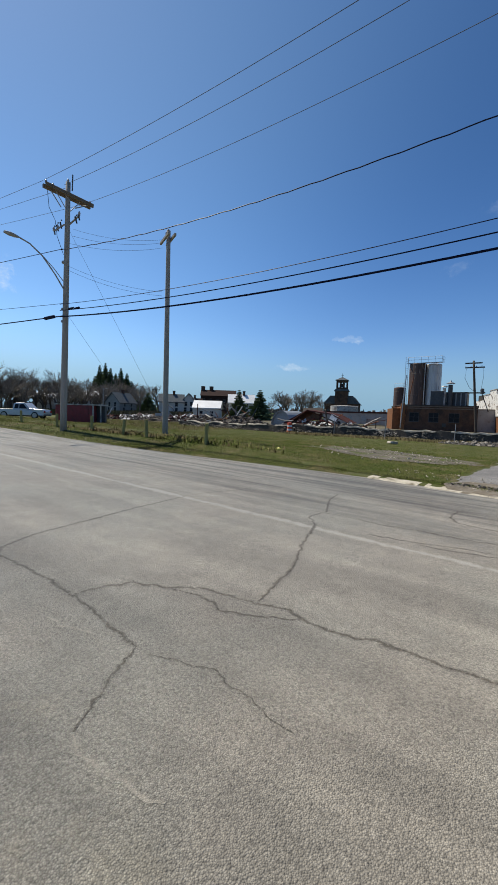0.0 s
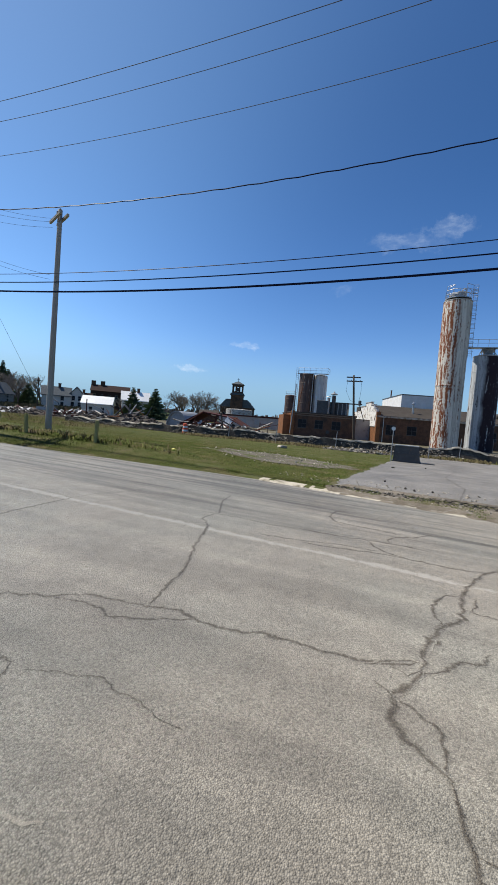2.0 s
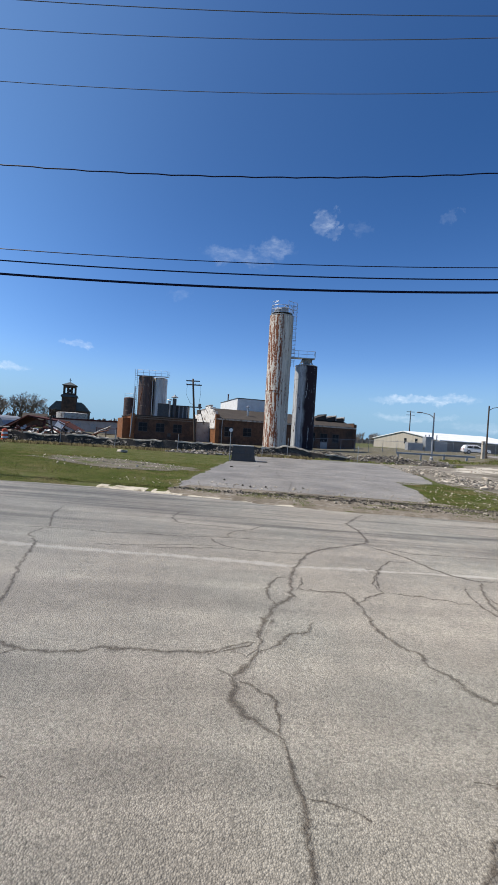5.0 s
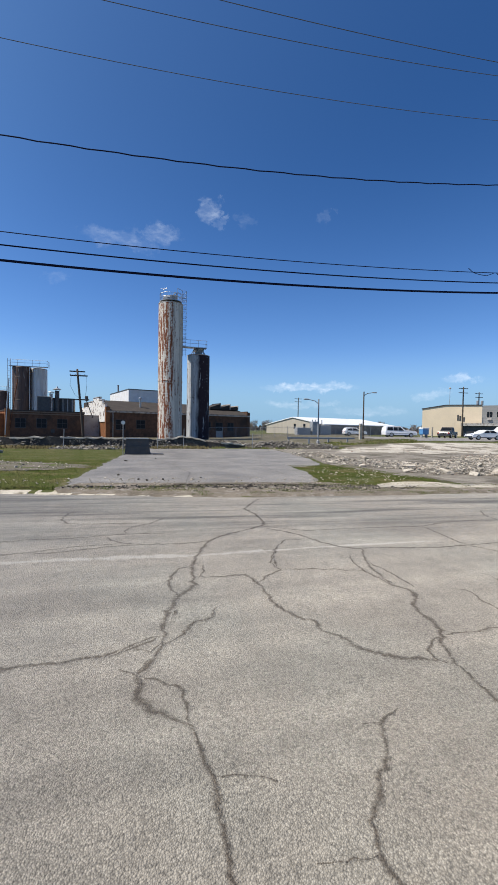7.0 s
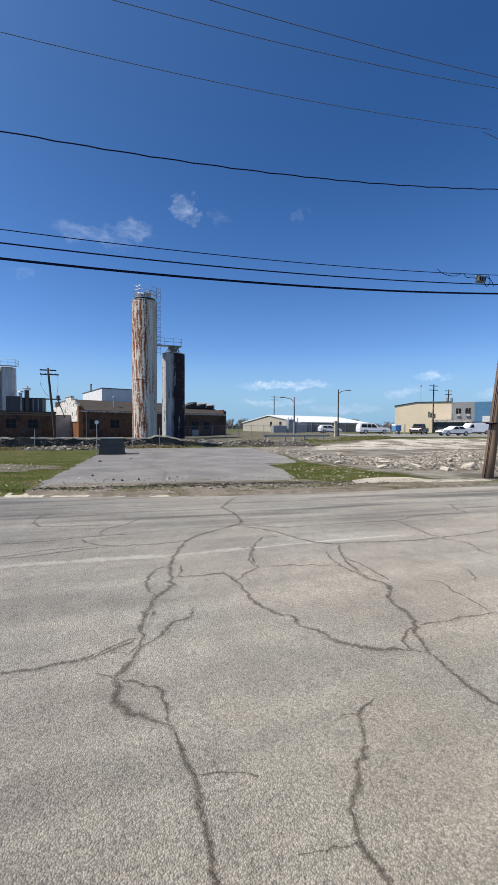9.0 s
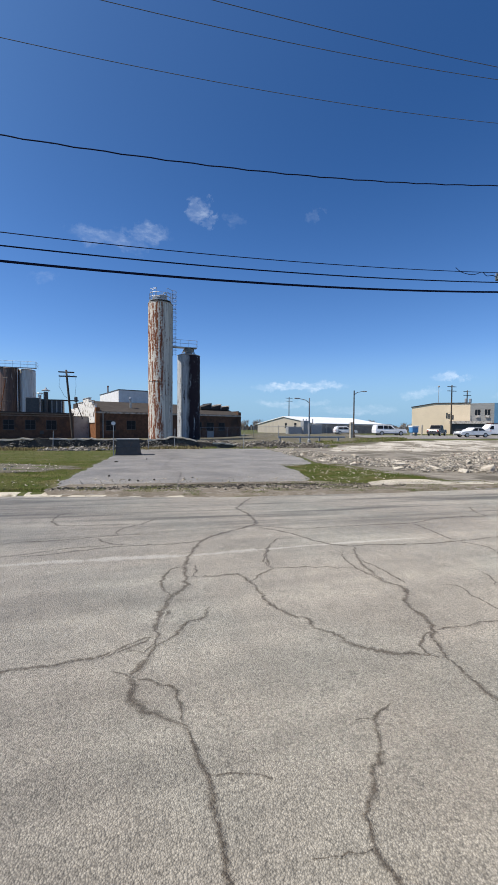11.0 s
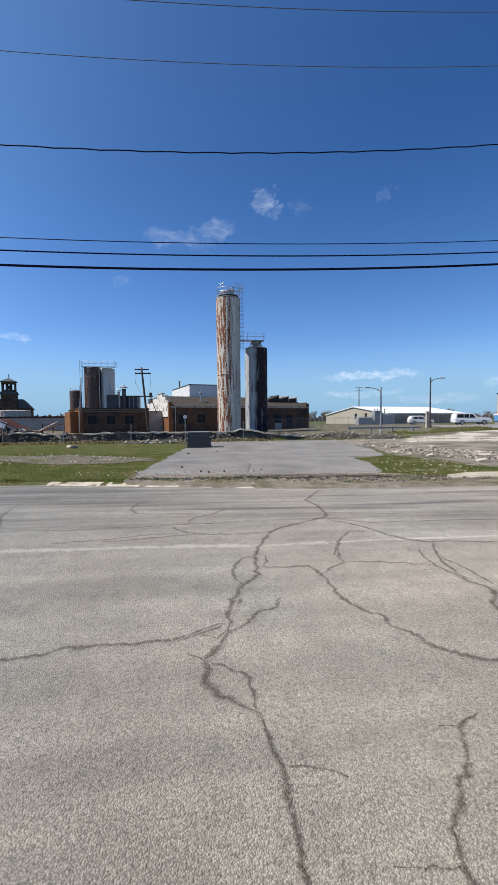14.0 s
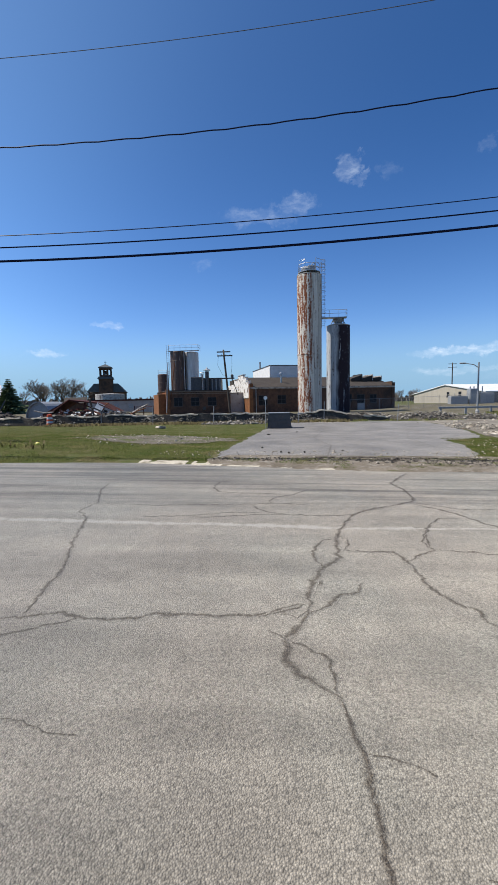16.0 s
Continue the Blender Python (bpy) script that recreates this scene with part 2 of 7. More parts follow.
        L(c2.outputs["Result"], sc.inputs["A"])
        c2 = sc
        # greyer, faintly green patches where the binder has bled
        gn = node("ShaderNodeTexNoise", Scale=0.42, Detail=5, Roughness=0.55)
        L(geo.outputs["Position"], gn.inputs["Vector"])
        gc = node("ShaderNodeMix"); gc.data_type, gc.blend_type = "RGBA", "MULTIPLY"
        gc.inputs["B"].default_value = (0.945, 0.985, 1.0, 1)
        L(rng(gn.outputs[0], 0.45, 0.6, 0.0, 1.0), gc.inputs["Factor"])
        L(c2.outputs["Result"], gc.inputs["A"])
        c2 = gc
        # darker in the near strip, paler beyond a wandering line
        wob = t.nodes.new("ShaderNodeMath"); wob.operation = "MULTIPLY_ADD"
        L(big.outputs[0], wob.inputs[0]); wob.inputs[1].default_value = 2.4
        L(xyz.outputs[1], wob.inputs[2])
        mu = t.nodes.new("ShaderNodeMath"); mu.operation = "MULTIPLY"
        L(val, mu.inputs[0]); L(rng(wob.outputs[0], 2.3, 4.6, 0.86, 1.09), mu.inputs[1])
        val = mu.outputs[0]
        lane = rng(xyz.outputs[1], 5.4, 7.0, 0.0, 1.0)
        dark_part = rng(n3.outputs[0], 0.48, 0.64, 0.0, far_streaks)
        mu = t.nodes.new("ShaderNodeMath"); mu.operation = "MULTIPLY"
        L(lane, mu.inputs[0]); L(dark_part, mu.inputs[1])
        inv = t.nodes.new("ShaderNodeMath"); inv.operation = "SUBTRACT"; inv.inputs[0].default_value = 1.1
        L(mu.outputs[0], inv.inputs[1])
        m4 = t.nodes.new("ShaderNodeMath"); m4.operation = "MULTIPLY"
        L(val, m4.inputs[0]); L(inv.outputs[0], m4.inputs[1])
        val = m4.outputs[0]
    h = t.nodes.new("ShaderNodeHueSaturation")
    L(c2.outputs["Result"], h.inputs["Color"]); L(val, h.inputs["Value"])
    colour = h.outputs[0]
    relief = rng(v.outputs["Distance"], 0.0, 0.8, 1, 0)
    if split or paint:
        # crumbled stuff along a strip: strongest on its centre line, frayed towards both edges
        uvn = t.nodes.new("ShaderNodeUVMap")
        us = t.nodes.new("ShaderNodeSeparateXYZ")
        L(uvn.outputs[0], us.inputs[0])
        ab = t.nodes.new("ShaderNodeMath"); ab.operation = "ABSOLUTE"
        L(us.outputs[0], ab.inputs[0])
        fr = ab.outputs[0]
        for sc, amp in ((150.0, 0.55), (38.0, 0.75), (7.0, 0.6)) if split else ((130.0, 0.7), (9.0, 1.1), (1.1, 0.9)):
            nz = node("ShaderNodeTexNoise", Scale=sc, Detail=3, Roughness=0.6)
            L(geo.outputs["Position"], nz.inputs["Vector"])
            ad = t.nodes.new("ShaderNodeMath"); ad.operation = "ADD"
            L(fr, ad.inputs[0]); L(rng(nz.outputs[0], 0.25, 0.75, -amp / 2, amp / 2), ad.inputs[1])
            fr = ad.outputs[0]
        amount = rng(fr, *((0.78, 0.0) if split else (0.85, 0.1)), 0.0, 1.0 if split else 0.62)
        edge = node("ShaderNodeMapRange", **{"From Min": 0.85, "From Max": 1.0, "To Min": 1.0, "To Max": 0.0})
        L(ab.outputs[0], edge.inputs["Value"])
        am = t.nodes.new("ShaderNodeMath"); am.operation = "MULTIPLY"
        L(amount, am.inputs[0]); L(edge.outputs[0], am.inputs[1])
        mx = node("ShaderNodeMix"); mx.data_type = "RGBA"
        mx.blend_type = "MULTIPLY" if split else "MIX"
        mx.inputs["B"].default_value = (*(split or paint), 1)
        L(am.outputs[0], mx.inputs["Factor"]); L(colour, mx.inputs["A"])
        colour = mx.outputs["Result"]
        if split:
            dp = t.nodes.new("ShaderNodeMath"); dp.operation = "SUBTRACT"
            L(relief, dp.inputs[0]); L(am.outputs[0], dp.inputs[1])
            relief = dp.outputs[0]
    L(colour, b.inputs["Base Color"])
    b.inputs["Roughness"].default_value = 0.62
    b.inputs["Specular IOR Level"].default_value = 0.5
    b.inputs["Diffuse Roughness"].default_value = 0.6
    bp = node("ShaderNodeBump", Strength=0.85, Distance=0.006)
    L(relief, bp.inputs["Height"])
    L(bp.outputs[0], b.inputs["Normal"])
    return m


def peeling(name, paint, under, streak, axis_x, side_split, rust_amount, flip=False):
    """Silo paint that flakes off in upright streaks, heavier on the weather side."""
    m = bpy.data.materials.new(name)
    m.use_nodes = True
    t = m.node_tree
    L = t.links.new
    b = t.nodes["Principled BSDF"]
    geo = t.nodes.new("ShaderNodeNewGeometry")

    def noise_at(sx, sz, scale, det=8):
        mp = t.nodes.new("ShaderNodeMapping")
        mp.inputs["Scale"].default_value = (sx, sx, sz)
        L(geo.outputs["Position"], mp.inputs[0])
        n = t.nodes.new("ShaderNodeTexNoise")
        n.inputs["Scale"].default_value, n.inputs["Detail"].default_value, n.inputs["Roughness"].default_value = scale, det, 0.66
        L(mp.outputs[0], n.inputs[0])
        return n.outputs[0]

    def rng(src, lo, hi, a=0.0, c=1.0):
        r = t.nodes.new("ShaderNodeMapRange")
        for k, v in (("From Min", lo), ("From Max", hi), ("To Min", a), ("To Max", c)):
            r.inputs[k].default_value = v
        L(src, r.inputs["Value"])
        return r.outputs[0]

    def math2(op, a, c):
        n = t.nodes.new("ShaderNodeMath"); n.operation = op
        for i, v in enumerate((a, c)):
            if isinstance(v, float):
                n.inputs[i].default_value = v
            else:
                L(v, n.inputs[i])
        return n.outputs[0]

    def mixc(f, a, c):
        n = t.nodes.new("ShaderNodeMix"); n.data_type = "RGBA"
        L(f, n.inputs["Factor"])
        for s, v in (("A", a), ("B", c)):
            if isinstance(v, tuple):
                n.inputs[s].default_value = (*v, 1)
            else:
                L(v, n.inputs[s])
        return n.outputs["Result"]

    sx = t.nodes.new("ShaderNodeSeparateXYZ")
    L(geo.outputs["Position"], sx.inputs[0])
    wob = math2("MULTIPLY", noise_at(0.4, 0.25, 2.0), 1.3)
    lean = rng(math2("ADD", sx.outputs[0], wob), axis_x + side_split + 0.35, axis_x + side_split + 0.9)
    flakes = noise_at(1.5, 0.13, 2.3, 10)
    tatters = noise_at(1.5, 0.7, 4.2, 10)
    flake = math2("ADD", math2("MULTIPLY", flakes, 0.62), math2("MULTIPLY", tatters, 0.38))
    base = mixc(noise_at(1, 0.15, 3.0, 4), paint, tuple(v * 0.72 for v in paint))
    weather = mixc(rng(flake, 0.5 - rust_amount, 0.53 - rust_amount), base, mixc(noise_at(1, 0.4, 2.4), under, streak))
    clean = mixc(rng(flake, 0.54, 0.6), mixc(rng(noise_at(2.2, 0.05, 1.7), 0.46, 0.6), base, tuple(v * 0.55 for v in paint)), streak)
    col = mixc(lean, clean, weather) if flip else mixc(lean, weather, clean)
    L(col, b.inputs["Base Color"])
    b.inputs["Roughness"].default_value = 0.8
    b.inputs["Specular IOR Level"].default_value = 0.15
    bp = t.nodes.new("ShaderNodeBump")
    bp.inputs["Strength"].default_value, bp.inputs["Distance"].default_value = 0.4, 0.02
    L(flake, bp.inputs["Height"])
    L(bp.outputs[0], b.inputs["Normal"])
    return m


ROAD_MIX = ((0.304, 0.272, 0.22), (0.475, 0.431, 0.356), (0.118, 0.103, 0.08))
LOT_MIX = ((0.285, 0.262, 0.228), (0.37, 0.342, 0.30), (0.18, 0.163, 0.14))
M_ROAD = asphalt("road_asphalt", *ROAD_MIX, chip=128, far_streaks=0.6)
M_CRACKBAND = asphalt("crumbled_crack", *ROAD_MIX, chip=128, far_streaks=0.6, split=(0.34, 0.30, 0.26))
M_LINE = asphalt("worn_line_paint", *ROAD_MIX, chip=128, far_streaks=0.6, paint=(0.50, 0.465, 0.405))
M_SAND = asphalt("sand_filled_crack", *ROAD_MIX, chip=128, far_streaks=0.6, paint=(0.39, 0.35, 0.28))
M_LOTCRACK = asphalt("crumbled_lot_crack", *LOT_MIX, chip=60, streaks=0.12, split=(0.6, 0.56, 0.51), blotch=(0.7, 1.14))
M_LOT = asphalt("lot_asphalt", *LOT_MIX, chip=60, streaks=0.12, blotch=(0.7, 1.14))
M_CRACK = mat("crack_shadow", (0.085, 0.073, 0.058), (0.13, 0.112, 0.088), scale=30, bump=0.0, bump_scale=120, fine=0.3)
M_GROUND = mat("field_grass_soil", (0.06, 0.076, 0.018), (0.088, 0.09, 0.032), scale=6, stain=(0.14, 0.118, 0.068), stain_scale=0.7, stain_at=(0.53, 0.68), bump=1.0, bump_scale=45, fine=0.5)
M_GRASS = mat("grass_blade", (0.05, 0.076, 0.014), (0.092, 0.1, 0.03), scale=1.1, stain=(0.15, 0.128, 0.066), stain_scale=0.8, stain_at=(0.5, 0.66), bump=0, fine=0.5, bump_scale=25)
M_DRY = mat("dry_weed", (0.115, 0.094, 0.055), (0.08, 0.074, 0.033), scale=3, bump=0, fine=0.35, bump_scale=40)
M_YARD = mat("pale_yard_dirt", (0.27, 0.245, 0.205), (0.17, 0.152, 0.124), scale=0.9, stain=(0.115, 0.102, 0.08), stain_scale=0.55, stain_at=(0.48, 0.6), bump=1.0, bump_scale=24, fine=0.35)
M_DARKYARD = mat("dark_yard_dirt", (0.13, 0.12, 0.075), (0.09, 0.08, 0.06), scale=0.5, stain=(0.19, 0.17, 0.14), stain_scale=0.9, bump=0.9, bump_scale=14, fine=0.3)
M_DIRT = mat("bare_dirt", (0.215, 0.185, 0.145), (0.13, 0.11, 0.083), scale=1.6, stain=(0.26, 0.235, 0.2), stain_scale=5, bump=1.0, bump_scale=28, fine=0.35)
M_DARKSOIL = mat("dark_soil", (0.045, 0.04, 0.036), (0.085, 0.075, 0.065), scale=1.2, stain=(0.13, 0.12, 0.1), stain_scale=2, bump=1.0, bump_scale=14, fine=0.3)
M_GRAVEL = mat("gravel", (0.17, 0.15, 0.122), (0.105, 0.094, 0.072), scale=1.4, stain=(0.085, 0.098, 0.03), stain_scale=1.1, stain_at=(0.53, 0.61), bump=1.0, bump_scale=30, fine=0.4)
M_KERB = mat("dirty_kerb_concrete", (0.5, 0.455, 0.37), (0.38, 0.34, 0.27), scale=3, stain=(0.17, 0.15, 0.105), stain_scale=3, stain_at=(0.52, 0.64), bump=0.8, bump_scale=35, fine=0.3)
M_CONC = mat("weathered_concrete", (0.52, 0.465, 0.375), (0.40, 0.355, 0.285), scale=1.7, stain=(0.19, 0.17, 0.14), stain_scale=4, stain_at=(0.55, 0.72), bump=0.5, bump_scale=40, fine=0.18)
M_PALE = mat("crushed_concrete", (0.50, 0.46, 0.395), (0.36, 0.33, 0.275), scale=0.5, stain=(0.19, 0.17, 0.135), stain_scale=0.33, stain_at=(0.47, 0.55), bump=0.9, bump_scale=18, fine=0.3)
M_DULLSTONE = mat("sooty_masonry", (0.36, 0.33, 0.285), (0.14, 0.126, 0.105), scale=1.9, stain=(0.095, 0.085, 0.074), stain_scale=0.6, stain_at=(0.5, 0.62), bump=0.5, bump_scale=20, fine=0.25)
M_STONE = mat("broken_masonry", (0.56, 0.505, 0.42), (0.28, 0.245, 0.195), scale=2.6, stain=(0.26, 0.13, 0.085), stain_scale=0.7, stain_at=(0.6, 0.66), bump=0.5, bump_scale=20, fine=0.25)
M_DEBRIS = mat("demolition_debris", (0.12, 0.104, 0.094), (0.05, 0.044, 0.041), scale=0.8, stain=(0.4, 0.38, 0.36), stain_scale=0.9, stain_at=(0.6, 0.66), bump=0.5, bump_scale=9, fine=0.3)
M_POLE = mat("grey_pole_wood", (0.36, 0.335, 0.305), (0.29, 0.268, 0.24), scale=3, stretch=(6, 6, 0.35), bump=0.6, bump_scale=30, fine=0.2)
M_POLE_BROWN = mat("brown_pole_wood", (0.2, 0.135, 0.094), (0.165, 0.112, 0.079), scale=2.2, stain=(0.12, 0.09, 0.07), stain_scale=1.0, stain_at=(0.55, 0.72), stretch=(6, 6, 0.35), bump=0.6, bump_scale=30, fine=0.2)
M_POLE_DARK = mat("tarred_pole_wood", (0.06, 0.05, 0.042), (0.10, 0.08, 0.065), scale=3, stretch=(6, 6, 0.35), bump=0.4, bump_scale=30)
M_CABLE = mat("black_cable", (0.006, 0.009, 0.026), (0.009, 0.012, 0.034), rough=0.45, bump=0)
M_CABLE.node_tree.nodes["Principled BSDF"].inputs["Specular IOR Level"].default_value = 0.03
M_WIRE = mat("aluminium_wire", (0.10, 0.11, 0.13), (0.08, 0.088, 0.10), rough=0.8, bump=0)
M_STEEL = mat("galvanised_steel", (0.42, 0.43, 0.44), (0.32, 0.33, 0.34), rough=0.45, metal=0.7, scale=6, bump=0.1)
M_GREYMETAL = mat("grey_painted_metal", (0.30, 0.31, 0.32), (0.22, 0.23, 0.24), rough=0.5, scale=4, stain=(0.12, 0.09, 0.07), stain_scale=3, stain_at=(0.62, 0.72), bump=0.1)
M_DARKMETAL = mat("dark_painted_metal", (0.032, 0.035, 0.04), (0.055, 0.056, 0.06), rough=0.5, scale=3, stain=(0.09, 0.06, 0.045), stain_scale=2.5, stain_at=(0.6, 0.7), bump=0.15)
M_CERAMIC = mat("grey_porcelain", (0.34, 0.34, 0.36), (0.26, 0.26, 0.28), rough=0.25, bump=0)
M_RUST = mat("rusted_steel", (0.16, 0.062, 0.032), (0.085, 0.042, 0.028), scale=2.4, stain=(0.30, 0.13, 0.06), stain_scale=3, bump=0.4, bump_scale=40)
M_SILO = peeling("peeling_white_silo_paint", (0.72, 0.675, 0.59), (0.27, 0.092, 0.038), (0.13, 0.045, 0.026), 4.9, 0.3, 0.022)
M_SILO2 = peeling("peeling_grey_silo_paint", (0.54, 0.565, 0.59), (0.022, 0.018, 0.026), (0.04, 0.026, 0.028), 9.8, -0.35, 0.1, True)
M_TANKRUST = mat("brown_rusted_tank", (0.05, 0.031, 0.026), (0.11, 0.062, 0.045), scale=1.4, stretch=(2.2, 2.2, 0.22), stain=(0.30, 0.25, 0.21), stain_scale=1.7, stain_at=(0.6, 0.66), rough=0.6, bump=0.2)
M_TANKPALE = mat("dull_steel_tank", (0.62, 0.61, 0.595), (0.42, 0.40, 0.385), scale=1.4, stretch=(2.2, 2.2, 0.18), stain=(0.12, 0.075, 0.055), stain_scale=1.5, stain_at=(0.60, 0.67), rough=0.5, metal=0.35, bump=0.1)
# brown brick with dark stains; on the plant's fronts its tone includes their shade
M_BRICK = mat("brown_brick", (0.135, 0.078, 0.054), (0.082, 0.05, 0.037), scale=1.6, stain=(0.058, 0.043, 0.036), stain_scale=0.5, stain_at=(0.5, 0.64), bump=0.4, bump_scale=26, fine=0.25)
# the plant's brick again, brighter and more orange: sunlight mixed into the colour
M_BRICKLIT = mat("sunlit_orange_brick", (0.26, 0.118, 0.054), (0.165, 0.076, 0.04), scale=1.6, stain=(0.18, 0.09, 0.05), stain_scale=0.9, stain_at=(0.56, 0.66), bump=0.4, bump_scale=26, fine=0.2)
M_JOINT = mat("mortar_course", (0.20, 0.16, 0.125), (0.14, 0.11, 0.09), scale=3, bump=0.2)
M_WHITEBRICK = mat("flaking_white_painted_brick", (0.76, 0.74, 0.70), (0.62, 0.595, 0.55), scale=2, stain=(0.14, 0.10, 0.085), stain_scale=1.3, stain_at=(0.56, 0.6), bump=0.4, bump_scale=24)
M_LILAC = mat("greyish_lilac_paint", (0.37, 0.335, 0.32), (0.3, 0.27, 0.255), scale=0.9, stain=(0.19, 0.15, 0.14), stain_scale=1.5, stain_at=(0.6, 0.7), bump=0.2)
M_ROOF = mat("brown_tar_roof", (0.05, 0.044, 0.039), (0.068, 0.059, 0.052), scale=0.8, stain=(0.055, 0.046, 0.042), stain_scale=0.7, bump=0.3, bump_scale=20)
M_SLATE = mat("slate_roof", (0.11, 0.125, 0.135), (0.075, 0.085, 0.095), scale=2, bump=0.3, bump_scale=10)
M_TRIM = mat("dirty_white_trim", (0.5, 0.48, 0.45), (0.34, 0.31, 0.28), scale=2, stain=(0.16, 0.13, 0.11), stain_scale=2, bump=0.1)
M_WHITE = mat("white_paint", (0.72, 0.72, 0.71), (0.62, 0.62, 0.61), scale=1.2, bump=0.05, fine=0.05)
M_WHITEROOF = mat("white_metal_roof", (0.74, 0.75, 0.76), (0.64, 0.65, 0.66), scale=0.6, rough=0.5, bump=0.05, fine=0.05)
M_SIDING = mat("pale_clapboard", (0.55, 0.54, 0.50), (0.46, 0.45, 0.42), scale=1.5, stretch=(0.2, 0.2, 6), bump=0.3, bump_scale=8)
M_GREYSIDING = mat("grey_clapboard", (0.30, 0.30, 0.29), (0.23, 0.23, 0.225), scale=1.5, stretch=(0.2, 0.2, 6), bump=0.3, bump_scale=8)
M_TAN = mat("tan_stucco", (0.74, 0.615, 0.445), (0.68, 0.565, 0.41), scale=0.35, bump=0.15, bump_scale=12, fine=0.06)
M_GABLE = mat("dull_tan_metal", (0.43, 0.39, 0.325), (0.37, 0.335, 0.28), scale=0.4, stretch=(4, 4, 0.3), bump=0.1, bump_scale=12, fine=0.06)
M_ARM = mat("dark_crossarm_timber", (0.21, 0.17, 0.125), (0.15, 0.12, 0.09), scale=3, stretch=(6, 0.5, 6), bump=0.4, bump_scale=30)
M_ROOFRED = mat("dark_red_brown_roof", (0.042, 0.024, 0.022), (0.03, 0.018, 0.017), scale=0.7, bump=0.2, bump_scale=10)
M_TERM = mat("grey_green_housing", (0.12, 0.14, 0.14), (0.09, 0.105, 0.105), rough=0.5, bump=0)
M_BLUE = mat("blue_siding", (0.10, 0.22, 0.36), (0.085, 0.19, 0.31), scale=0.8, bump=0.1)
M_GREYWALL = mat("dark_grey_metal_siding", (0.15, 0.15, 0.155), (0.115, 0.115, 0.12), scale=1.0, rough=0.6, bump=0.1)
M_GLASS = mat("dark_window_glass", (0.012, 0.015, 0.019), (0.02, 0.024, 0.03), rough=0.25, bump=0, fine=0.03)
M_GLASS.node_tree.nodes["Principled BSDF"].inputs["Specular IOR Level"].default_value = 0.08
M_RED = mat("faded_red_paint", (0.24, 0.03, 0.035), (0.18, 0.025, 0.03), scale=1.4, stain=(0.10, 0.03, 0.028), stain_scale=2, bump=0.15, rough=0.6)
M_REDSTEEL = mat("red_lead_steel", (0.09, 0.031, 0.026), (0.05, 0.024, 0.022), scale=1.4, bump=0.2)
M_ORANGE = mat("safety_orange_plastic", (0.75, 0.10, 0.02), (0.62, 0.085, 0.02), rough=0.5, bump=0)
M_REFLECT = mat("white_reflective_band", (0.75, 0.75, 0.74), rough=0.4, bump=0)
M_RUBBER = mat("black_rubber", (0.02, 0.02, 0.02), (0.03, 0.03, 0.03), bump=0.1)
M_CARWHITE = mat("white_car_paint", (0.78, 0.78, 0.78), (0.74, 0.74, 0.74), rough=0.25, bump=0, fine=0.02)
M_CARBLACK = mat("black_car_paint", (0.015, 0.016, 0.02), (0.02, 0.021, 0.025), rough=0.25, bump=0, fine=0.02)
M_CARSILVER = mat("silver_grey_car_paint", (0.46, 0.48, 0.50), (0.42, 0.44, 0.46), rough=0.3, metal=0.3, bump=0, fine=0.02)
M_LAMPRED = mat("red_lens", (0.35, 0.02, 0.02), rough=0.2, bump=0)
M_LAMPCLEAR = mat("clear_lens", (0.6, 0.62, 0.65), rough=0.15, bump=0)
M_BARK = mat("grey_brown_bark", (0.16, 0.13, 0.105), (0.10, 0.082, 0.068), scale=4, stretch=(3, 3, 0.5), bump=0.5, bump_scale=20)
M_POSTWOOD = mat("mossy_post_wood", (0.34, 0.32, 0.13), (0.22, 0.2, 0.09), scale=3, stretch=(6, 6, 0.5), bump=0.5, bump_scale=30)
M_TWIG = mat("bare_twig", (0.23, 0.2, 0.17), (0.17, 0.148, 0.126), scale=1, bump=0)
M_NEEDLE = mat("spruce_needles", (0.08, 0.115, 0.055), (0.115, 0.145, 0.072), scale=1.2, bump=0, fine=0.3, bump_scale=9)
M_YELLOW = mat("yellow_litter", (0.62, 0.55, 0.06), rough=0.5, bump=0)
M_TEAL = mat("blue_plastic", (0.10, 0.27, 0.5), (0.085, 0.24, 0.45), rough=0.5, bump=0)


# ---------- building helpers ----------
def put(name, bm, material, parent=None, label="", smooth=False):
    me = bpy.data.meshes.new(name)
    bm.to_mesh(me)
    bm.free()
    for m in (material if isinstance(material, (list, tuple)) else [material]):
        me.materials.append(m)
    if smooth:
        for p in me.polygons:
            p.use_smooth = True
    ob = new(name, me)
    if parent:
        ob.parent = parent
    if label:
        ob["label"] = label
    return ob


part = put


def share(name, ob, m, parent=None):
    """Another piece on the same mesh."""
    o = new(name, ob.data)
    o.parent = parent
    o.matrix_basis = m
    return o


def thing(name, m, label, category, group=""):
    e = new(name)
    e.empty_display_size = 0.2
    e.matrix_basis = m
    return tagged(e, label, category, group)


def box(bm, x0, x1, y0, y1, z0, z1, bevel=0.0, m=None):
    mm = Matrix.Translation(((x0 + x1) / 2, (y0 + y1) / 2, (z0 + z1) / 2)) @ Matrix.Diagonal((abs(x1 - x0), abs(y1 - y0), abs(z1 - z0), 1))
    r = bmesh.ops.create_cube(bm, size=1, matrix=(m @ mm) if m else mm)
    if bevel:
        es = list({e for v in r["verts"] for e in v.link_edges})
        bmesh.ops.bevel(bm, geom=es, offset=bevel, segments=1, affect="EDGES")
    return bm


def boxes(*args, bevel=0.0):
    bm = bmesh.new()
    for a in args:
        box(bm, *a, bevel=bevel)
    return bm


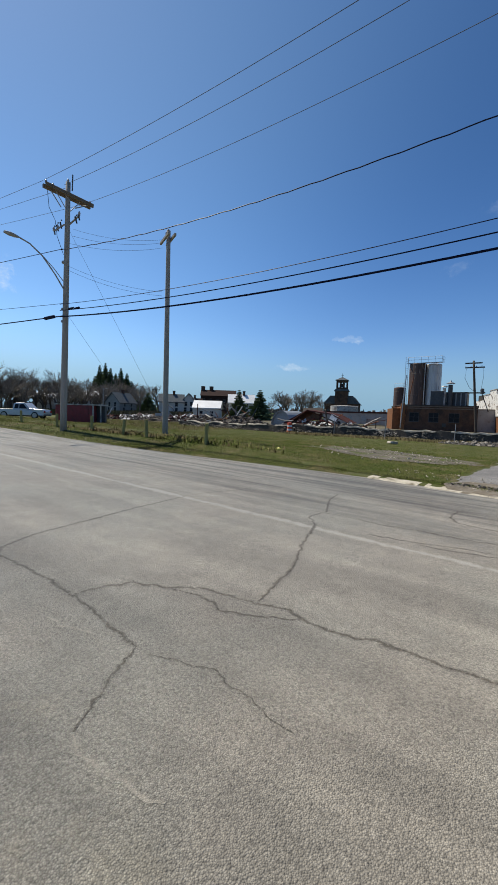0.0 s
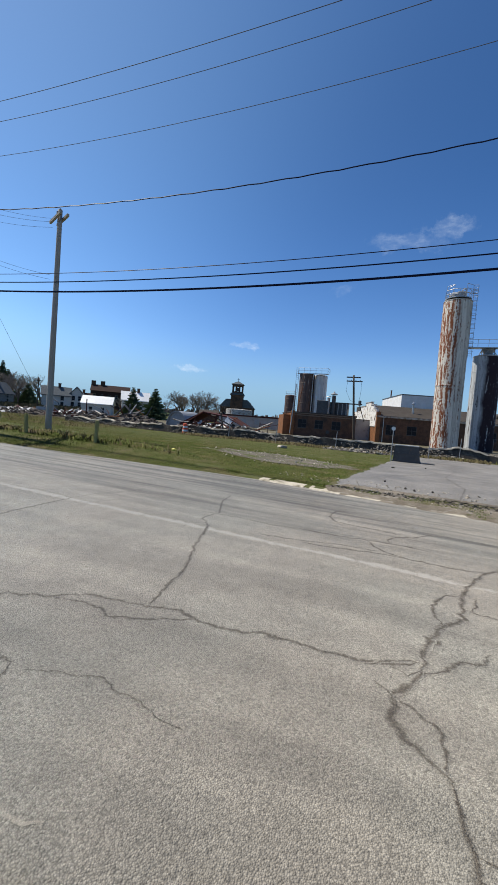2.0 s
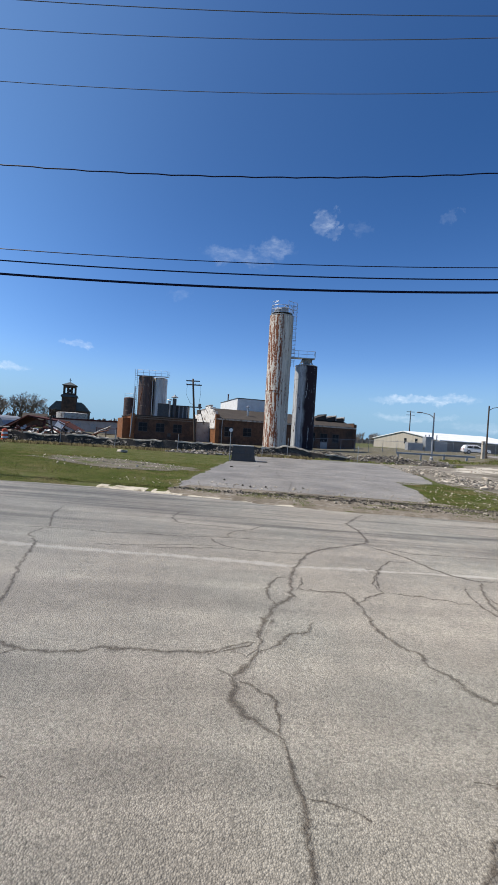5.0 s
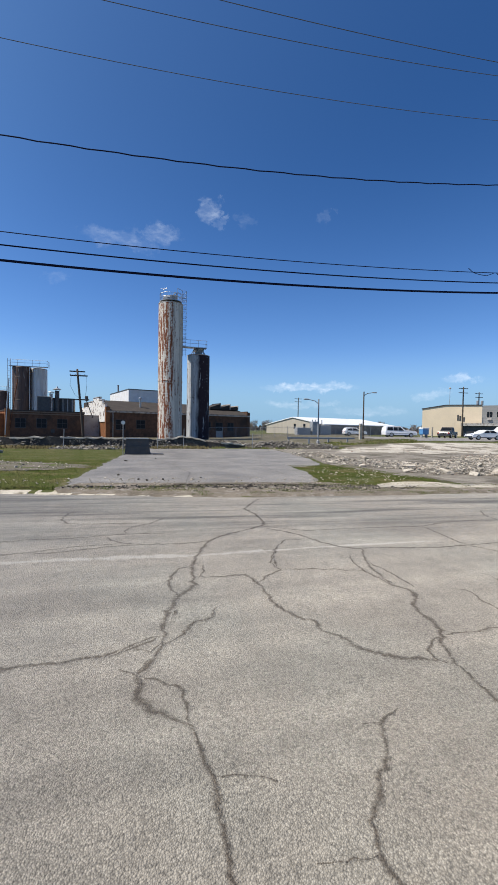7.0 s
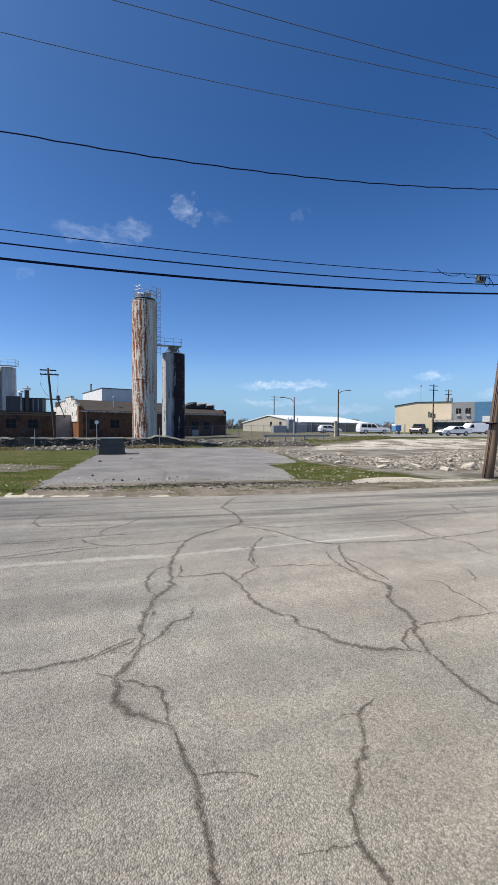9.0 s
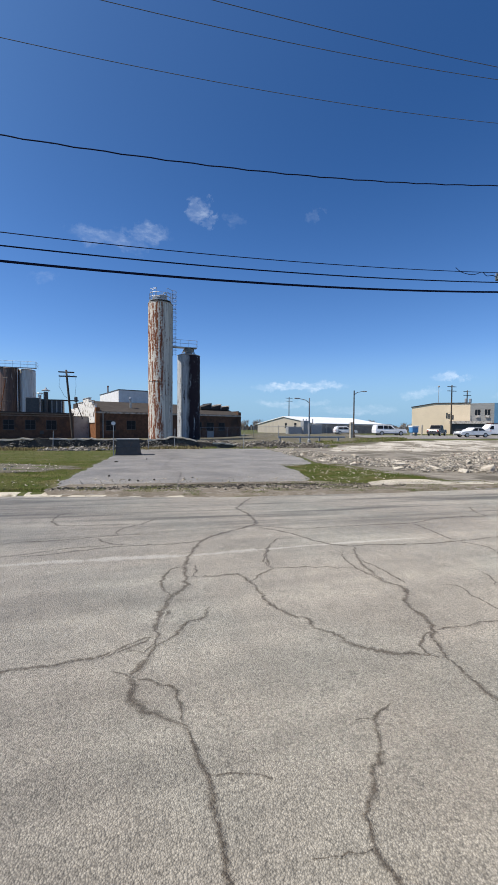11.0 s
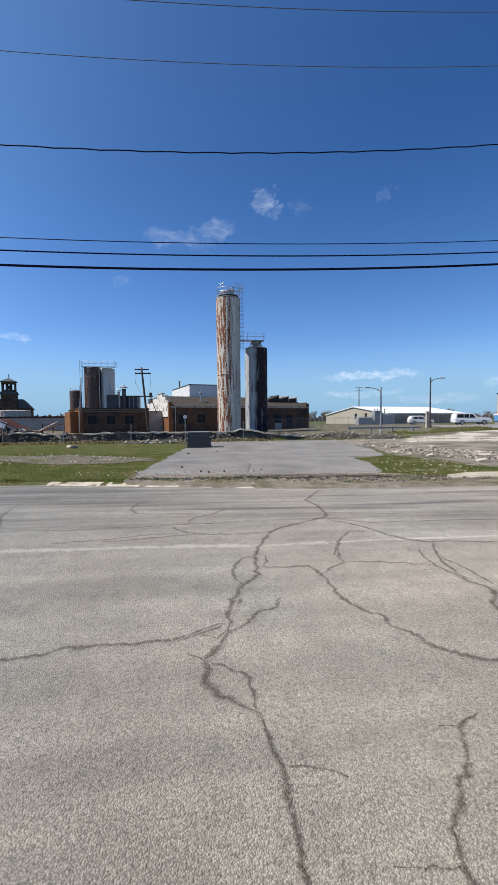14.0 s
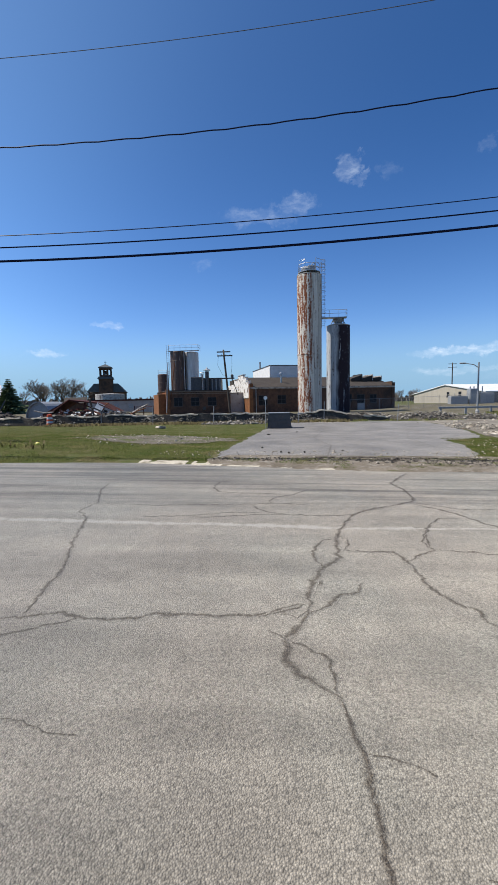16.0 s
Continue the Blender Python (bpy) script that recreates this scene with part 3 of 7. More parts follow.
def cyl(bm, p0, p1, r0, r1=None, n=10, caps=True):
    p0, p1 = Vector(p0), Vector(p1)
    d = p1 - p0
    m = Matrix.Translation((p0 + p1) / 2) @ d.to_track_quat("Z", "Y").to_matrix().to_4x4()
    bmesh.ops.create_cone(bm, cap_ends=caps, segments=n, radius1=r0, radius2=r0 if r1 is None else r1, depth=d.length, matrix=m)
    return bm


def tube(bm, pts, r, n=6, r_end=None):
    """A tube along a line of points."""
    pts = [Vector(p) for p in pts]
    rings = []
    for i, p in enumerate(pts):
        d = (pts[min(i + 1, len(pts) - 1)] - pts[max(i - 1, 0)]).normalized()
        side = d.cross(Vector((0, 0, 1)))
        side = side.normalized() if side.length > 1e-3 else Vector((1, 0, 0))
        up = side.cross(d)
        rr = r if r_end is None else r + (r_end - r) * i / (len(pts) - 1)
        rings.append([bm.verts.new(p + (side * math.cos(2 * math.pi * k / n) + up * math.sin(2 * math.pi * k / n)) * rr) for k in range(n)])
    for a, b in zip(rings, rings[1:]):
        for k in range(n):
            bm.faces.new((a[k], a[(k + 1) % n], b[(k + 1) % n], b[k]))
    bm.faces.new(rings[0][::-1])
    bm.faces.new(rings[-1])
    return bm


def prism(bm, outline, axis, a, b):
    """An outline of (u, z) carried along axis 'x' or 'y' from a to b."""
    def at(u, z, w):
        return (w, u, z) if axis == "x" else (u, w, z)
    A = [bm.verts.new(at(u, z, a)) for u, z in outline]
    B = [bm.verts.new(at(u, z, b)) for u, z in outline]
    bm.faces.new(A)
    bm.faces.new(B[::-1])
    for i in range(len(A)):
        j = (i + 1) % len(A)
        bm.faces.new((A[i], B[i], B[j], A[j]))
    bmesh.ops.recalc_face_normals(bm, faces=bm.faces[:])
    return bm


def lathe(bm, profile, n=28, centre=(0, 0)):
    rings = []
    for r, z in profile:
        rings.append([bm.verts.new((centre[0] + r * math.cos(2 * math.pi * k / n), centre[1] + r * math.sin(2 * math.pi * k / n), z)) for k in range(n)])
    for a, b in zip(rings, rings[1:]):
        for k in range(n):
            bm.faces.new((a[k], a[(k + 1) % n], b[(k + 1) % n], b[k]))
    bm.faces.new(rings[0][::-1])
    bm.faces.new(rings[-1])
    return bm


def lump(rng, sx, sy, sz):
    """An uneven broken block."""
    bm = bmesh.new()
    bmesh.ops.create_icosphere(bm, subdivisions=1, radius=1)
    for v in bm.verts:
        v.co *= rng.uniform(0.7, 1.15)
        v.co = Vector((v.co.x * sx, v.co.y * sy, v.co.z * sz))
    return bm


def ss(a, b, v):
    k = min(1.0, max(0.0, (v - a) / (b - a)))
    return k * k * (3 - 2 * k)


# ---------- ground ----------
def road_z(x, y=0.0):
    return -0.018 * min(30.0, max(-60.0, x))


EDGE = [(-60, 10.2), (-24, 10.15), (-16, 9.62), (-11.2, 9.68), (-7.8, 9.93), (-5, 10.2), (-3.6, 10.2), (-2.6, 10.12), (-1.1, 9.85), (0.8, 9.45), (2.6, 9.2), (4.5, 9.3), (7.6, 9.35), (9.2, 9.46), (11, 9.66), (14, 10.0), (60, 10.2)]


def road_edge(x):
    """Where the verge meets the asphalt: a worn, wandering line."""
    w = 0.07 * noise.noise((x * 1.1, 0, 2)) + 0.05 * noise.noise((x * 4.3, 0, 6))
    for (x0, y0), (x1, y1) in zip(EDGE, EDGE[1:]):
        if x <= x1:
            return y0 + (y1 - y0) * max(0.0, (x - x0) / (x1 - x0)) + w
    return EDGE[-1][1] + w


def zg(x, y):
    """Height of the land: the road's fall from left to right, a low bank beside it, a level site behind."""
    r = road_z(x)
    e = road_edge(x)
    if y < e - 0.05:
        return r - 0.05
    bank = 0.19 * ss(-3.5, -9, x) * ss(10.4, 11.8, y) * (1 - ss(14, 30, y))
    base = -0.28 + 0.75 * ss(15, 34, x) * ss(30, 46, y) + 1.25 * ss(75, 118, y) * ss(-20, -50, x)
    k = ss(11, 33, y)
    h = (r - 0.05 + 0.075 * ss(e - 0.05, e + 0.12, y) + bank) * (1 - k) + base * k
    if y > 10.7:
        h += 0.05 * noise.noise((x * 0.35, y * 0.35, 3.1)) * ss(11, 15, y)
    return h


def graded(lo, hi, near_lo, near_hi, step, grow=1.16):
    out, v, s = [], near_lo, step
    mid = list(np.arange(near_lo, near_hi, step))
    left, right = [], []
    while v > lo:
        s *= grow
        v -= s
        left.append(v)
    v, s = near_hi, step
    while v < hi:
        right.append(v)
        s *= grow
        v += s
    return left[::-1] + mid + right + [hi]


def sheet(name, xs_of, ys, z_of, material, kind="structure"):
    """A surface in rows: for each y a list of x."""
    verts, faces, rows = [], [], []
    for y in ys:
        rows.append(len(verts))
        xs = xs_of(y)
        verts += [(x, y, z_of(x, y)) for x in xs]
    n = len(xs_of(ys[0]))
    for a, b in zip(rows, rows[1:]):
        faces += [(a + i, a + i + 1, b + i + 1, b + i) for i in range(n - 1)]
    me = bpy.data.meshes.new(name)
    me.from_pydata(verts, [], faces)
    me.materials.append(material)
    for p in me.polygons:
        p.use_smooth = True
    ob = new(name, me)
    return ob


GX, GY = graded(-2600, 2600, -28, 18, 0.3), graded(-400, 3200, 10.9, 48, 0.6)
GY = [y for y in GY if y < 8.8] + [8.9 + 0.08 * i for i in range(25)] + [y for y in GY if y > 10.88]
tagged(sheet("ground", lambda y: GX, GY, zg, M_GROUND), "rough spring grass and bare soil", "ground", kind="structure")

rx = graded(-420, 420, -9, 9, 0.12)
ry = [-9, -6, -4, -2] + [round(v, 2) for v in np.arange(-1, 10.31, 0.12)] + [10.42]


def road_surface(x, y):
    return road_z(x) + 0.035 * math.sin(max(0, min(1, (y + 2) / 12.3)) * math.pi) * 0.4 + 0.004 * noise.noise((x * 0.8, y * 0.8, 0))


tagged(sheet("road", lambda y: rx, ry, road_surface, M_ROAD), "sun-bleached cracked asphalt road", "road", kind="structure")
road = bpy.data.objects["road"]


def edged(keys, wob, seed, cols=14):
    """Left and right edges between keyed rows (y, xl, xr), with ragged outlines."""
    def xs_of(y):
        for (y0, a0, b0), (y1, a1, b1) in zip(keys, keys[1:]):
            if y <= y1 + 1e-6:
                k = 0 if y1 == y0 else (y - y0) / (y1 - y0)
                xl, xr = a0 + (a1 - a0) * k, b0 + (b1 - b0) * k
                break
        xl += wob * (noise.noise((y * 1.1, seed, 0)) + 0.6 * noise.noise((y * 3.7, seed, 5)))
        xr += wob * (noise.noise((y * 1.1, seed, 9)) + 0.6 * noise.noise((y * 3.7, seed, 7)))
        return [xl + (xr - xl) * i / (cols - 1) for i in range(cols)]
    return xs_of


def patch(name, keys, lift, material, label, category, wob=0.25, seed=1.0, cols=14, step=0.2):
    ys = list(np.arange(keys[0][0], keys[-1][0], step)) + [keys[-1][0]]
    def z_of(x, y):
        return zg(x, y) + lift
    return tagged(sheet(name, edged(keys, wob, seed, cols), ys, z_of, material), label, category, kind="structure")


patch("pavement_lot", [(10.9, -1.95, 5.0), (12.5, -1.85, 5.7), (15.0, -1.7, 6.4), (17.0, -1.55, 6.6), (18.2, -1.5, 8.6), (21, -1.35, 9.6), (28, -0.9, 11.2), (36, -0.2, 11.8)],
      0.02, M_LOT, "faded grey asphalt parking lot with worn edges", "pavement", 0.16, 2.0, 40)
patch("dirt_verge", [(9.0, -1.5, 13.4), (10.2, -1.9, 11.0), (10.9, -2.0, 6.4), (11.6, -1.6, 5.6)], 0.026, M_DIRT, "strip of bare dirt between road and parking lot", "dirt", 0.2, 3.0, 60)
patch("gravel_patch", [(14.4, -5.4, -4.9), (15.2, -7.4, -2.9), (16.6, -8.4, -2.0), (18.0, -8.0, -2.2), (19.0, -7.0, -4.4), (19.8, -6.4, -5.8)], 0.022, M_GRAVEL, "old gravel patch showing through the grass", "gravel", 1.1, 4.0, 24)
patch("dirt_yard", [(9.2, 9.4, 30), (10.8, 9.9, 30), (12.6, 10.2, 30), (14.5, 9.6, 30), (18.5, 9.2, 34), (24, 10.6, 46), (31, 11.6, 56), (36, 11.6, 60)], 0.014, M_YARD, "bare rubble-strewn dirt yard", "dirt", 0.4, 5.0, 60)
patch("concrete_slab", [(28.5, 17.5, 27), (30, 15.5, 42), (34, 18.0, 50), (38, 21.0, 54), (40.5, 24.0, 52)], 0.03, M_PALE, "bleached floor slab of a demolished building", "slab", 0.7, 6.0, 40)
patch("concrete_apron", [(10.45, 6.9, 9.2), (10.7, 6.85, 9.6), (11.1, 7.1, 9.9), (11.5, 7.9, 9.7), (11.65, 8.5, 9.3)], 0.032, M_CONC, "worn pale concrete slab in the grass verge", "slab", 0.12, 9.0, 24, 0.05)
patch("side_street", [(43.0, 30, 120), (47, 31, 150), (56, 34, 170), (66, 38, 180)], 0.05, M_LOT, "pale grey side street and car park", "road", 0.3, 7.0, 60, 0.8)
patch("far_yard", [(38.6, -16, 26), (46, -60, 34), (56, -84, 40), (72, -92, 45), (96, -92, 60)], 0.04, M_DARKYARD, "stony demolition yard round the old plant", "gravel", 0.6, 8.0, 70, 0.8)

# ---------- the road's cracks and line ----------


def ribbon(bm, pts, width, seed, lift, jag=0.4, taper=True, ragged=1.0, z_of=None):
    """A wandering narrow strip through waypoints, lying on the road; u runs from -1 to 1 across it."""
    uv = bm.loops.layers.uv.verify()
    pts = [Vector((x, y, 0)) for x, y in pts]
    fine = []
    for a, b in zip(pts, pts[1:]):
        n = max(2, int((b - a).length / 0.03))
        fine += [a.lerp(b, i / n) for i in range(n)]
    fine.append(pts[-1])
    n = len(fine)
    prev = None
    for i, p in enumerate(fine):
        d = (fine[min(i + 3, n - 1)] - fine[max(i - 3, 0)]).normalized()
        side = Vector((-d.y, d.x, 0))
        w = width * (1 + ragged * (-0.25 + 0.8 * abs(noise.noise((i * 0.11, seed, 0))) + 0.3 * noise.noise((i * 0.5, seed, 4))))
        if taper:
            w *= min(1, 0.4 + i / 12, 0.4 + (n - 1 - i) / 12)
        q = p + side * (jag * 0.05 * noise.noise((i * 0.27, seed, 2)) + jag * 0.03 * noise.noise((i * 0.9, seed, 8)))
        row = [bm.verts.new((q.x + side.x * w * s, q.y + side.y * w * s, (z_of or road_surface)(q.x, q.y) + lift)) for s in (-0.5, 0.5)]
        if prev:
            f = bm.faces.new((prev[0], prev[1], row[1], row[0]))
            for lp, u in zip(f.loops, (-1, 1, 1, -1)):
                lp[uv].uv = (u, i * 0.03)
        prev = row
    return bm


CRACK_LIFT = [0.0006]


def crack(pts, width, seed, material=None):
    """A weathered, crumbling split filled with dark grit."""
    CRACK_LIFT[0] += 0.000018
    return put("crack", ribbon(bmesh.new(), pts, width * 2.5, seed, CRACK_LIFT[0], 0.6, True, 1.0), material or M_CRACKBAND, road)


crack([(-3.25, 1.94), (-3.17, 2.23), (-3.07, 2.42), (-2.8, 2.53), (-2.52, 2.75), (-2.18, 2.79), (-1.98, 2.84), (-1.75, 2.9), (-1.56, 2.85), (-1.27, 2.84), (-1.04, 2.94), (-0.62, 2.94), (-0.27, 2.98), (-0.12, 3.03), (0.06, 3.15)], 0.034, 1)
crack([(-2.8, 2.53), (-2.46, 2.62), (-2.26, 2.6), (-2.15, 2.54), (-1.9, 2.65), (-1.56, 2.85)], 0.02, 2)
crack([(0.17, 2.16), (0.19, 2.06), (0.19, 1.95), (0.22, 1.85), (0.23, 1.73), (0.2, 1.64), (0.22, 1.54), (0.21, 1.43), (0.24, 1.2), (0.3, 0.9)], 0.026, 4)
crack([(-0.08, 2.66), (0.12, 2.55), (0.16, 2.36), (0.17, 2.18)], 0.026, 6)
crack([(1.34, 2.06), (1.18, 1.99), (1.08, 1.78), (0.93, 1.62), (0.83, 1.51), (0.76, 1.37), (0.77, 1.29), (0.8, 1.0)], 0.024, 21)
crack([(0.76, 1.37), (0.6, 1.38), (0.52, 1.39)], 0.012, 22)
crack([(1.18, 1.98), (1.07, 2.0)], 0.01, 23)
crack([(-2.01, 2.88), (-2.16, 3.7), (-2.47, 4.5), (-2.71, 5.28), (-2.99, 5.64), (-2.95, 6.16), (-3.29, 7.0), (-3.4, 7.63)], 0.032, 28)
crack([(-5.6, 1.9), (-4.57, 1.94), (-4.12, 1.96), (-3.63, 1.97), (-3.25, 1.94), (-2.93, 1.92), (-2.62, 1.86), (-2.25, 1.82)], 0.03, 29)
crack([(-2.25, 1.81), (-2.13, 1.55), (-2.01, 1.35), (-1.92, 1.19)], 0.02, 32)
crack([(-4.6, 1.95), (-4.79, 2.03), (-4.99, 2.49), (-5.07, 3.19), (-5.19, 4.07), (-5.26, 5.29)], 0.03, 31)
crack([(2.64, 9.1), (2.24, 8.42), (1.97, 7.89), (2.04, 7.36), (2.01, 6.82), (1.95, 6.52), (1.6, 6.24), (1.29, 6.06), (1.09, 5.91), (0.86, 5.65), (0.72, 5.35), (0.6, 5.02), (0.51, 4.72), (0.46, 4.36), (0.45, 4.12), (0.37, 3.98), (0.27, 3.87), (0.22, 3.73), (0.15, 3.56), (0.1, 3.36), (0.08, 3.19), (0.07, 3.06)], 0.046, 101)
crack([(0.25, 3.83), (0.2, 3.62), (0.17, 3.47), (0.12, 3.35), (0.09, 3.23)], 0.05, 102)
crack([(0.49, 4.66), (0.36, 4.62), (0.26, 4.45), (0.2, 4.22), (0.21, 4.03), (0.27, 3.88)], 0.03, 103)
crack([(0.53, 4.69), (0.61, 4.65), (0.6, 4.46), (0.5, 4.28)], 0.024, 104)
crack([(0.49, 4.35), (0.62, 4.28), (0.8, 4.28), (1.02, 4.29), (1.05, 4.18), (1.09, 4.05), (1.1, 3.79), (1.09, 3.61), (1.11, 3.46), (1.18, 3.29), (1.24, 3.19), (1.32, 3.13), (1.3, 2.97), (1.35, 2.93), (1.44, 2.79), (1.47, 2.67), (1.59, 2.56), (1.77, 2.47), (1.97, 2.41)], 0.034, 105)
crack([(2.19, 5.56), (1.96, 5.56), (1.71, 5.23), (1.51, 4.77), (1.45, 4.46), (1.46, 4.36), (1.31, 4.27), (1.12, 4.06)], 0.026, 106)
crack([(1.64, 5.11), (1.45, 4.68), (1.42, 4.43)], 0.02, 107)
crack([(1.45, 4.4), (1.61, 4.36), (1.82, 4.34), (2.14, 4.26), (2.39, 4.17)], 0.02, 108)
crack([(1.88, 6.29), (2.17, 5.99), (2.33, 5.69), (2.45, 5.34), (2.6, 5.12), (2.79, 4.98), (3.07, 5.0), (3.57, 4.9), (4.13, 4.85), (4.82, 4.9), (5.45, 4.96), (5.96, 5.06)], 0.034, 109)
crack([(1.91, 6.4), (2.48, 6.03), (3.12, 6.07), (4.0, 6.07), (4.69, 6.04), (5.39, 6.27), (6.28, 6.34), (6.59, 6.21)], 0.026, 110)
crack([(4.69, 6.04), (4.63, 5.54), (4.55, 5.07), (4.6, 4.79), (4.76, 4.53), (4.6, 4.21), (4.6, 3.96)], 0.026, 111)
crack([(7.1, 7.17), (6.75, 6.71), (6.63, 6.26)], 0.03, 112)
crack([(2.85, 4.94), (2.67, 4.59), (2.55, 4.27), (2.52, 4.02), (2.46, 3.72), (2.57, 3.58), (2.51, 3.39), (2.36, 3.25), (2.31, 3.09), (2.31, 2.93), (2.26, 2.79), (2.19, 2.69), (2.11, 2.57), (2.05, 2.44), (2.02, 2.33)], 0.036, 113)
crack([(2.19, 2.69), (2.08, 2.66), (1.96, 2.57), (1.92, 2.45), (1.97, 2.38)], 0.03, 114)
crack([(2.53, 4.75), (2.44, 4.46), (2.41, 4.21), (2.43, 4.0), (2.46, 3.78)], 0.026, 115)
crack([(2.62, 4.48), (2.68, 4.03), (2.67, 3.62)], 0.022, 116)
crack([(2.24, 2.71), (2.36, 2.72), (2.57, 2.7), (2.71, 2.74), (2.9, 2.71), (3.05, 2.72), (3.1, 2.71)], 0.02, 117)
crack([(3.02, 3.52), (3.18, 3.44), (3.11, 3.23), (3.1, 3.02), (3.08, 2.87), (3.05, 2.72)], 0.018, 118)
crack([(3.78, 3.84), (3.78, 3.64), (3.57, 3.33)], 0.016, 119)
crack([(-1.51, 6.09), (-1.18, 6.09), (-0.84, 6.11), (-0.52, 6.18), (-0.34, 6.2), (-0.03, 6.22), (0.29, 6.17)], 0.03, 120)
crack([(-1.14, 7.94), (-1.29, 7.82), (-1.32, 7.34), (-1.18, 6.99), (-0.85, 6.92), (-0.53, 6.91), (-0.11, 6.85)], 0.034, 121)
crack([(0.36, 7.25), (0.07, 6.81), (-0.19, 6.64), (-0.27, 6.45), (-0.28, 6.25)], 0.034, 122)
crack([(-0.56, 6.19), (-0.46, 5.9), (-0.25, 5.71), (0.03, 5.61), (0.39, 5.6), (0.62, 5.6), (0.86, 5.68)], 0.03, 123)
crack([(-1.36, 5.43), (-1.07, 5.43), (-0.77, 5.52), (-0.39, 5.61), (-0.04, 5.63)], 0.026, 124)
crack([(0.56, 3.55), (0.51, 3.42), (0.43, 3.34), (0.33, 3.31), (0.25, 3.18), (0.16, 3.08), (0.09, 3.04), (0.06, 2.99)], 0.026, 125)
crack([(-2.13, 1.81), (-1.92, 1.9), (-1.78, 1.95), (-1.61, 1.96), (-1.53, 1.91), (-1.39, 1.92), (-1.26, 1.87), (-1.13, 1.85), (-1.08, 1.85)], 0.009, 126)
crack([(-2.0, 5.38), (-1.37, 5.49), (-0.87, 5.67), (-0.4, 5.71)], 0.024, 127)
crack([(-5.26, 5.27), (-5.23, 5.74), (-4.97, 6.35), (-4.95, 6.9)], 0.015, 128)
crack([(0.24, 1.84), (0.32, 1.84), (0.38, 1.81), (0.45, 1.78), (0.5, 1.76)], 0.014, 129)
crack([(-0.3, 2.94), (-0.12, 3.07), (-0.0, 3.15), (0.06, 3.15)], 0.026, 130)
crack([(-0.22, 2.78), (-0.11, 2.69), (-0.08, 2.63)], 0.018, 131)
crack([(0.07, 3.06), (0.0, 2.86), (-0.1, 2.69), (-0.11, 2.47), (-0.04, 2.36), (0.09, 2.24), (0.17, 2.16)], 0.042, 140)
crack([(0.07, 3.06), (-0.02, 2.95), (-0.13, 3.0)], 0.022, 141)
crack([(2.02, 2.33), (2.0, 2.18), (1.97, 1.98), (2.02, 1.6), (2.2, 1.2)], 0.036, 142)
crack([(-1.51, 6.09), (-1.96, 5.99), (-2.6, 6.06), (-3.3, 6.0)], 0.024, 143)
# pale sand lying in crumbled joints
crack([(-1.91, 1.18), (-1.8, 1.13), (-1.7, 1.15), (-1.55, 1.16), (-1.41, 1.19), (-1.31, 1.22)], 0.02, 132, M_SAND)
crack([(-3.04, 1.64), (-2.84, 1.66), (-2.66, 1.71), (-2.46, 1.71)], 0.02, 133, M_SAND)
crack([(-10.53, 4.68), (-8.94, 4.55)], 0.05, 137, M_SAND)
crack([(-8.26, 4.5), (-7.37, 4.42)], 0.05, 138, M_SAND)

bm = bmesh.new()
ribbon(bm, [(-60 + 2.5 * j, 5.34 if j < 20 else 5.34 - 0.24 * (j - 19) / 5) for j in range(25)] + [(0.6, 5.04), (1.5, 5.1)], 0.22, 1, 0.0005, 0.1, False, 0.3)
ribbon(bm, [(1.5, 5.1), (2.2, 5.13), (3.0, 5.15), (4.2, 5.16)], 0.12, 2, 0.0005, 0.1, True, 0.3)
tagged(put("road_line", bm, M_LINE), "worn white edge line painted on the asphalt", "road marking", kind="structure")

# splits in the parking lot
lot = bpy.data.objects["pavement_lot"]
for i, (pts, w) in enumerate((([(1.2, 11.4), (1.7, 14.5), (1.4, 18.0), (2.3, 23), (2.0, 28)], 0.045), ([(-0.6, 16), (1.0, 18.5), (3.2, 19.2), (6.5, 18.8)], 0.035), ([(5.0, 13), (5.4, 18), (7.0, 23), (8.6, 30)], 0.045), ([(2.2, 23), (5.0, 24.5), (8.5, 24)], 0.04), ([(0.5, 29.5), (4.0, 30.2), (9.5, 29.6)], 0.05))):
    put("crack", ribbon(bmesh.new(), pts, w, 50 + i, 0.026, 0.5, True, 1.0, zg), M_LOTCRACK, lot)
for i, (x0, x1, yy) in enumerate(((0.6, 3.2, 11.15), (2.8, 5.2, 11.05))):
    put("broken_edge", ribbon(bmesh.new(), [(x0 + (x1 - x0) * k / 6, yy + 0.08 * math.sin(k * 2.3 + i)) for k in range(7)], 0.14, 60 + i, 0.05, 1.6, True, 1.4, zg), M_CRACK, lot)

# ---------- kerb ----------
KR = random.Random(5)


def kerb_stone(x0, x1, dy, w, h, y_of=None):
    y_of = y_of or (lambda u: road_edge(u) * 0.4 + (10.22 - 0.165 * (u + 4)) * 0.6)
    bm = bmesh.new()
    n = max(3, int((x1 - x0) / 0.12))
    prof = []
    for i in range(n + 1):
        x = x0 + (x1 - x0) * i / n
        z = road_z(x) - 0.1
        chip = 0.025 * noise.noise((x * 3.1, dy, 2)) + 0.012 * noise.noise((x * 11, dy, 5))
        y0 = y_of(x) + dy
        prof.append([bm.verts.new(c) for c in ((x, y0 - 0.06 + chip, z + 0.085), (x, y0 + 0.1 + chip * 1.5, z + 0.1 + h + chip * 0.5), (x, y0 + w - chip * 3, z + 0.1 + h + chip * 0.6), (x, y0 + w, z))])
    for a, b in zip(prof, prof[1:]):
        for k in range(3):
            bm.faces.new((a[k], b[k], b[k + 1], a[k + 1]))
    bm.faces.new(prof[0])
    bm.faces.new(prof[-1][::-1])
    return bm


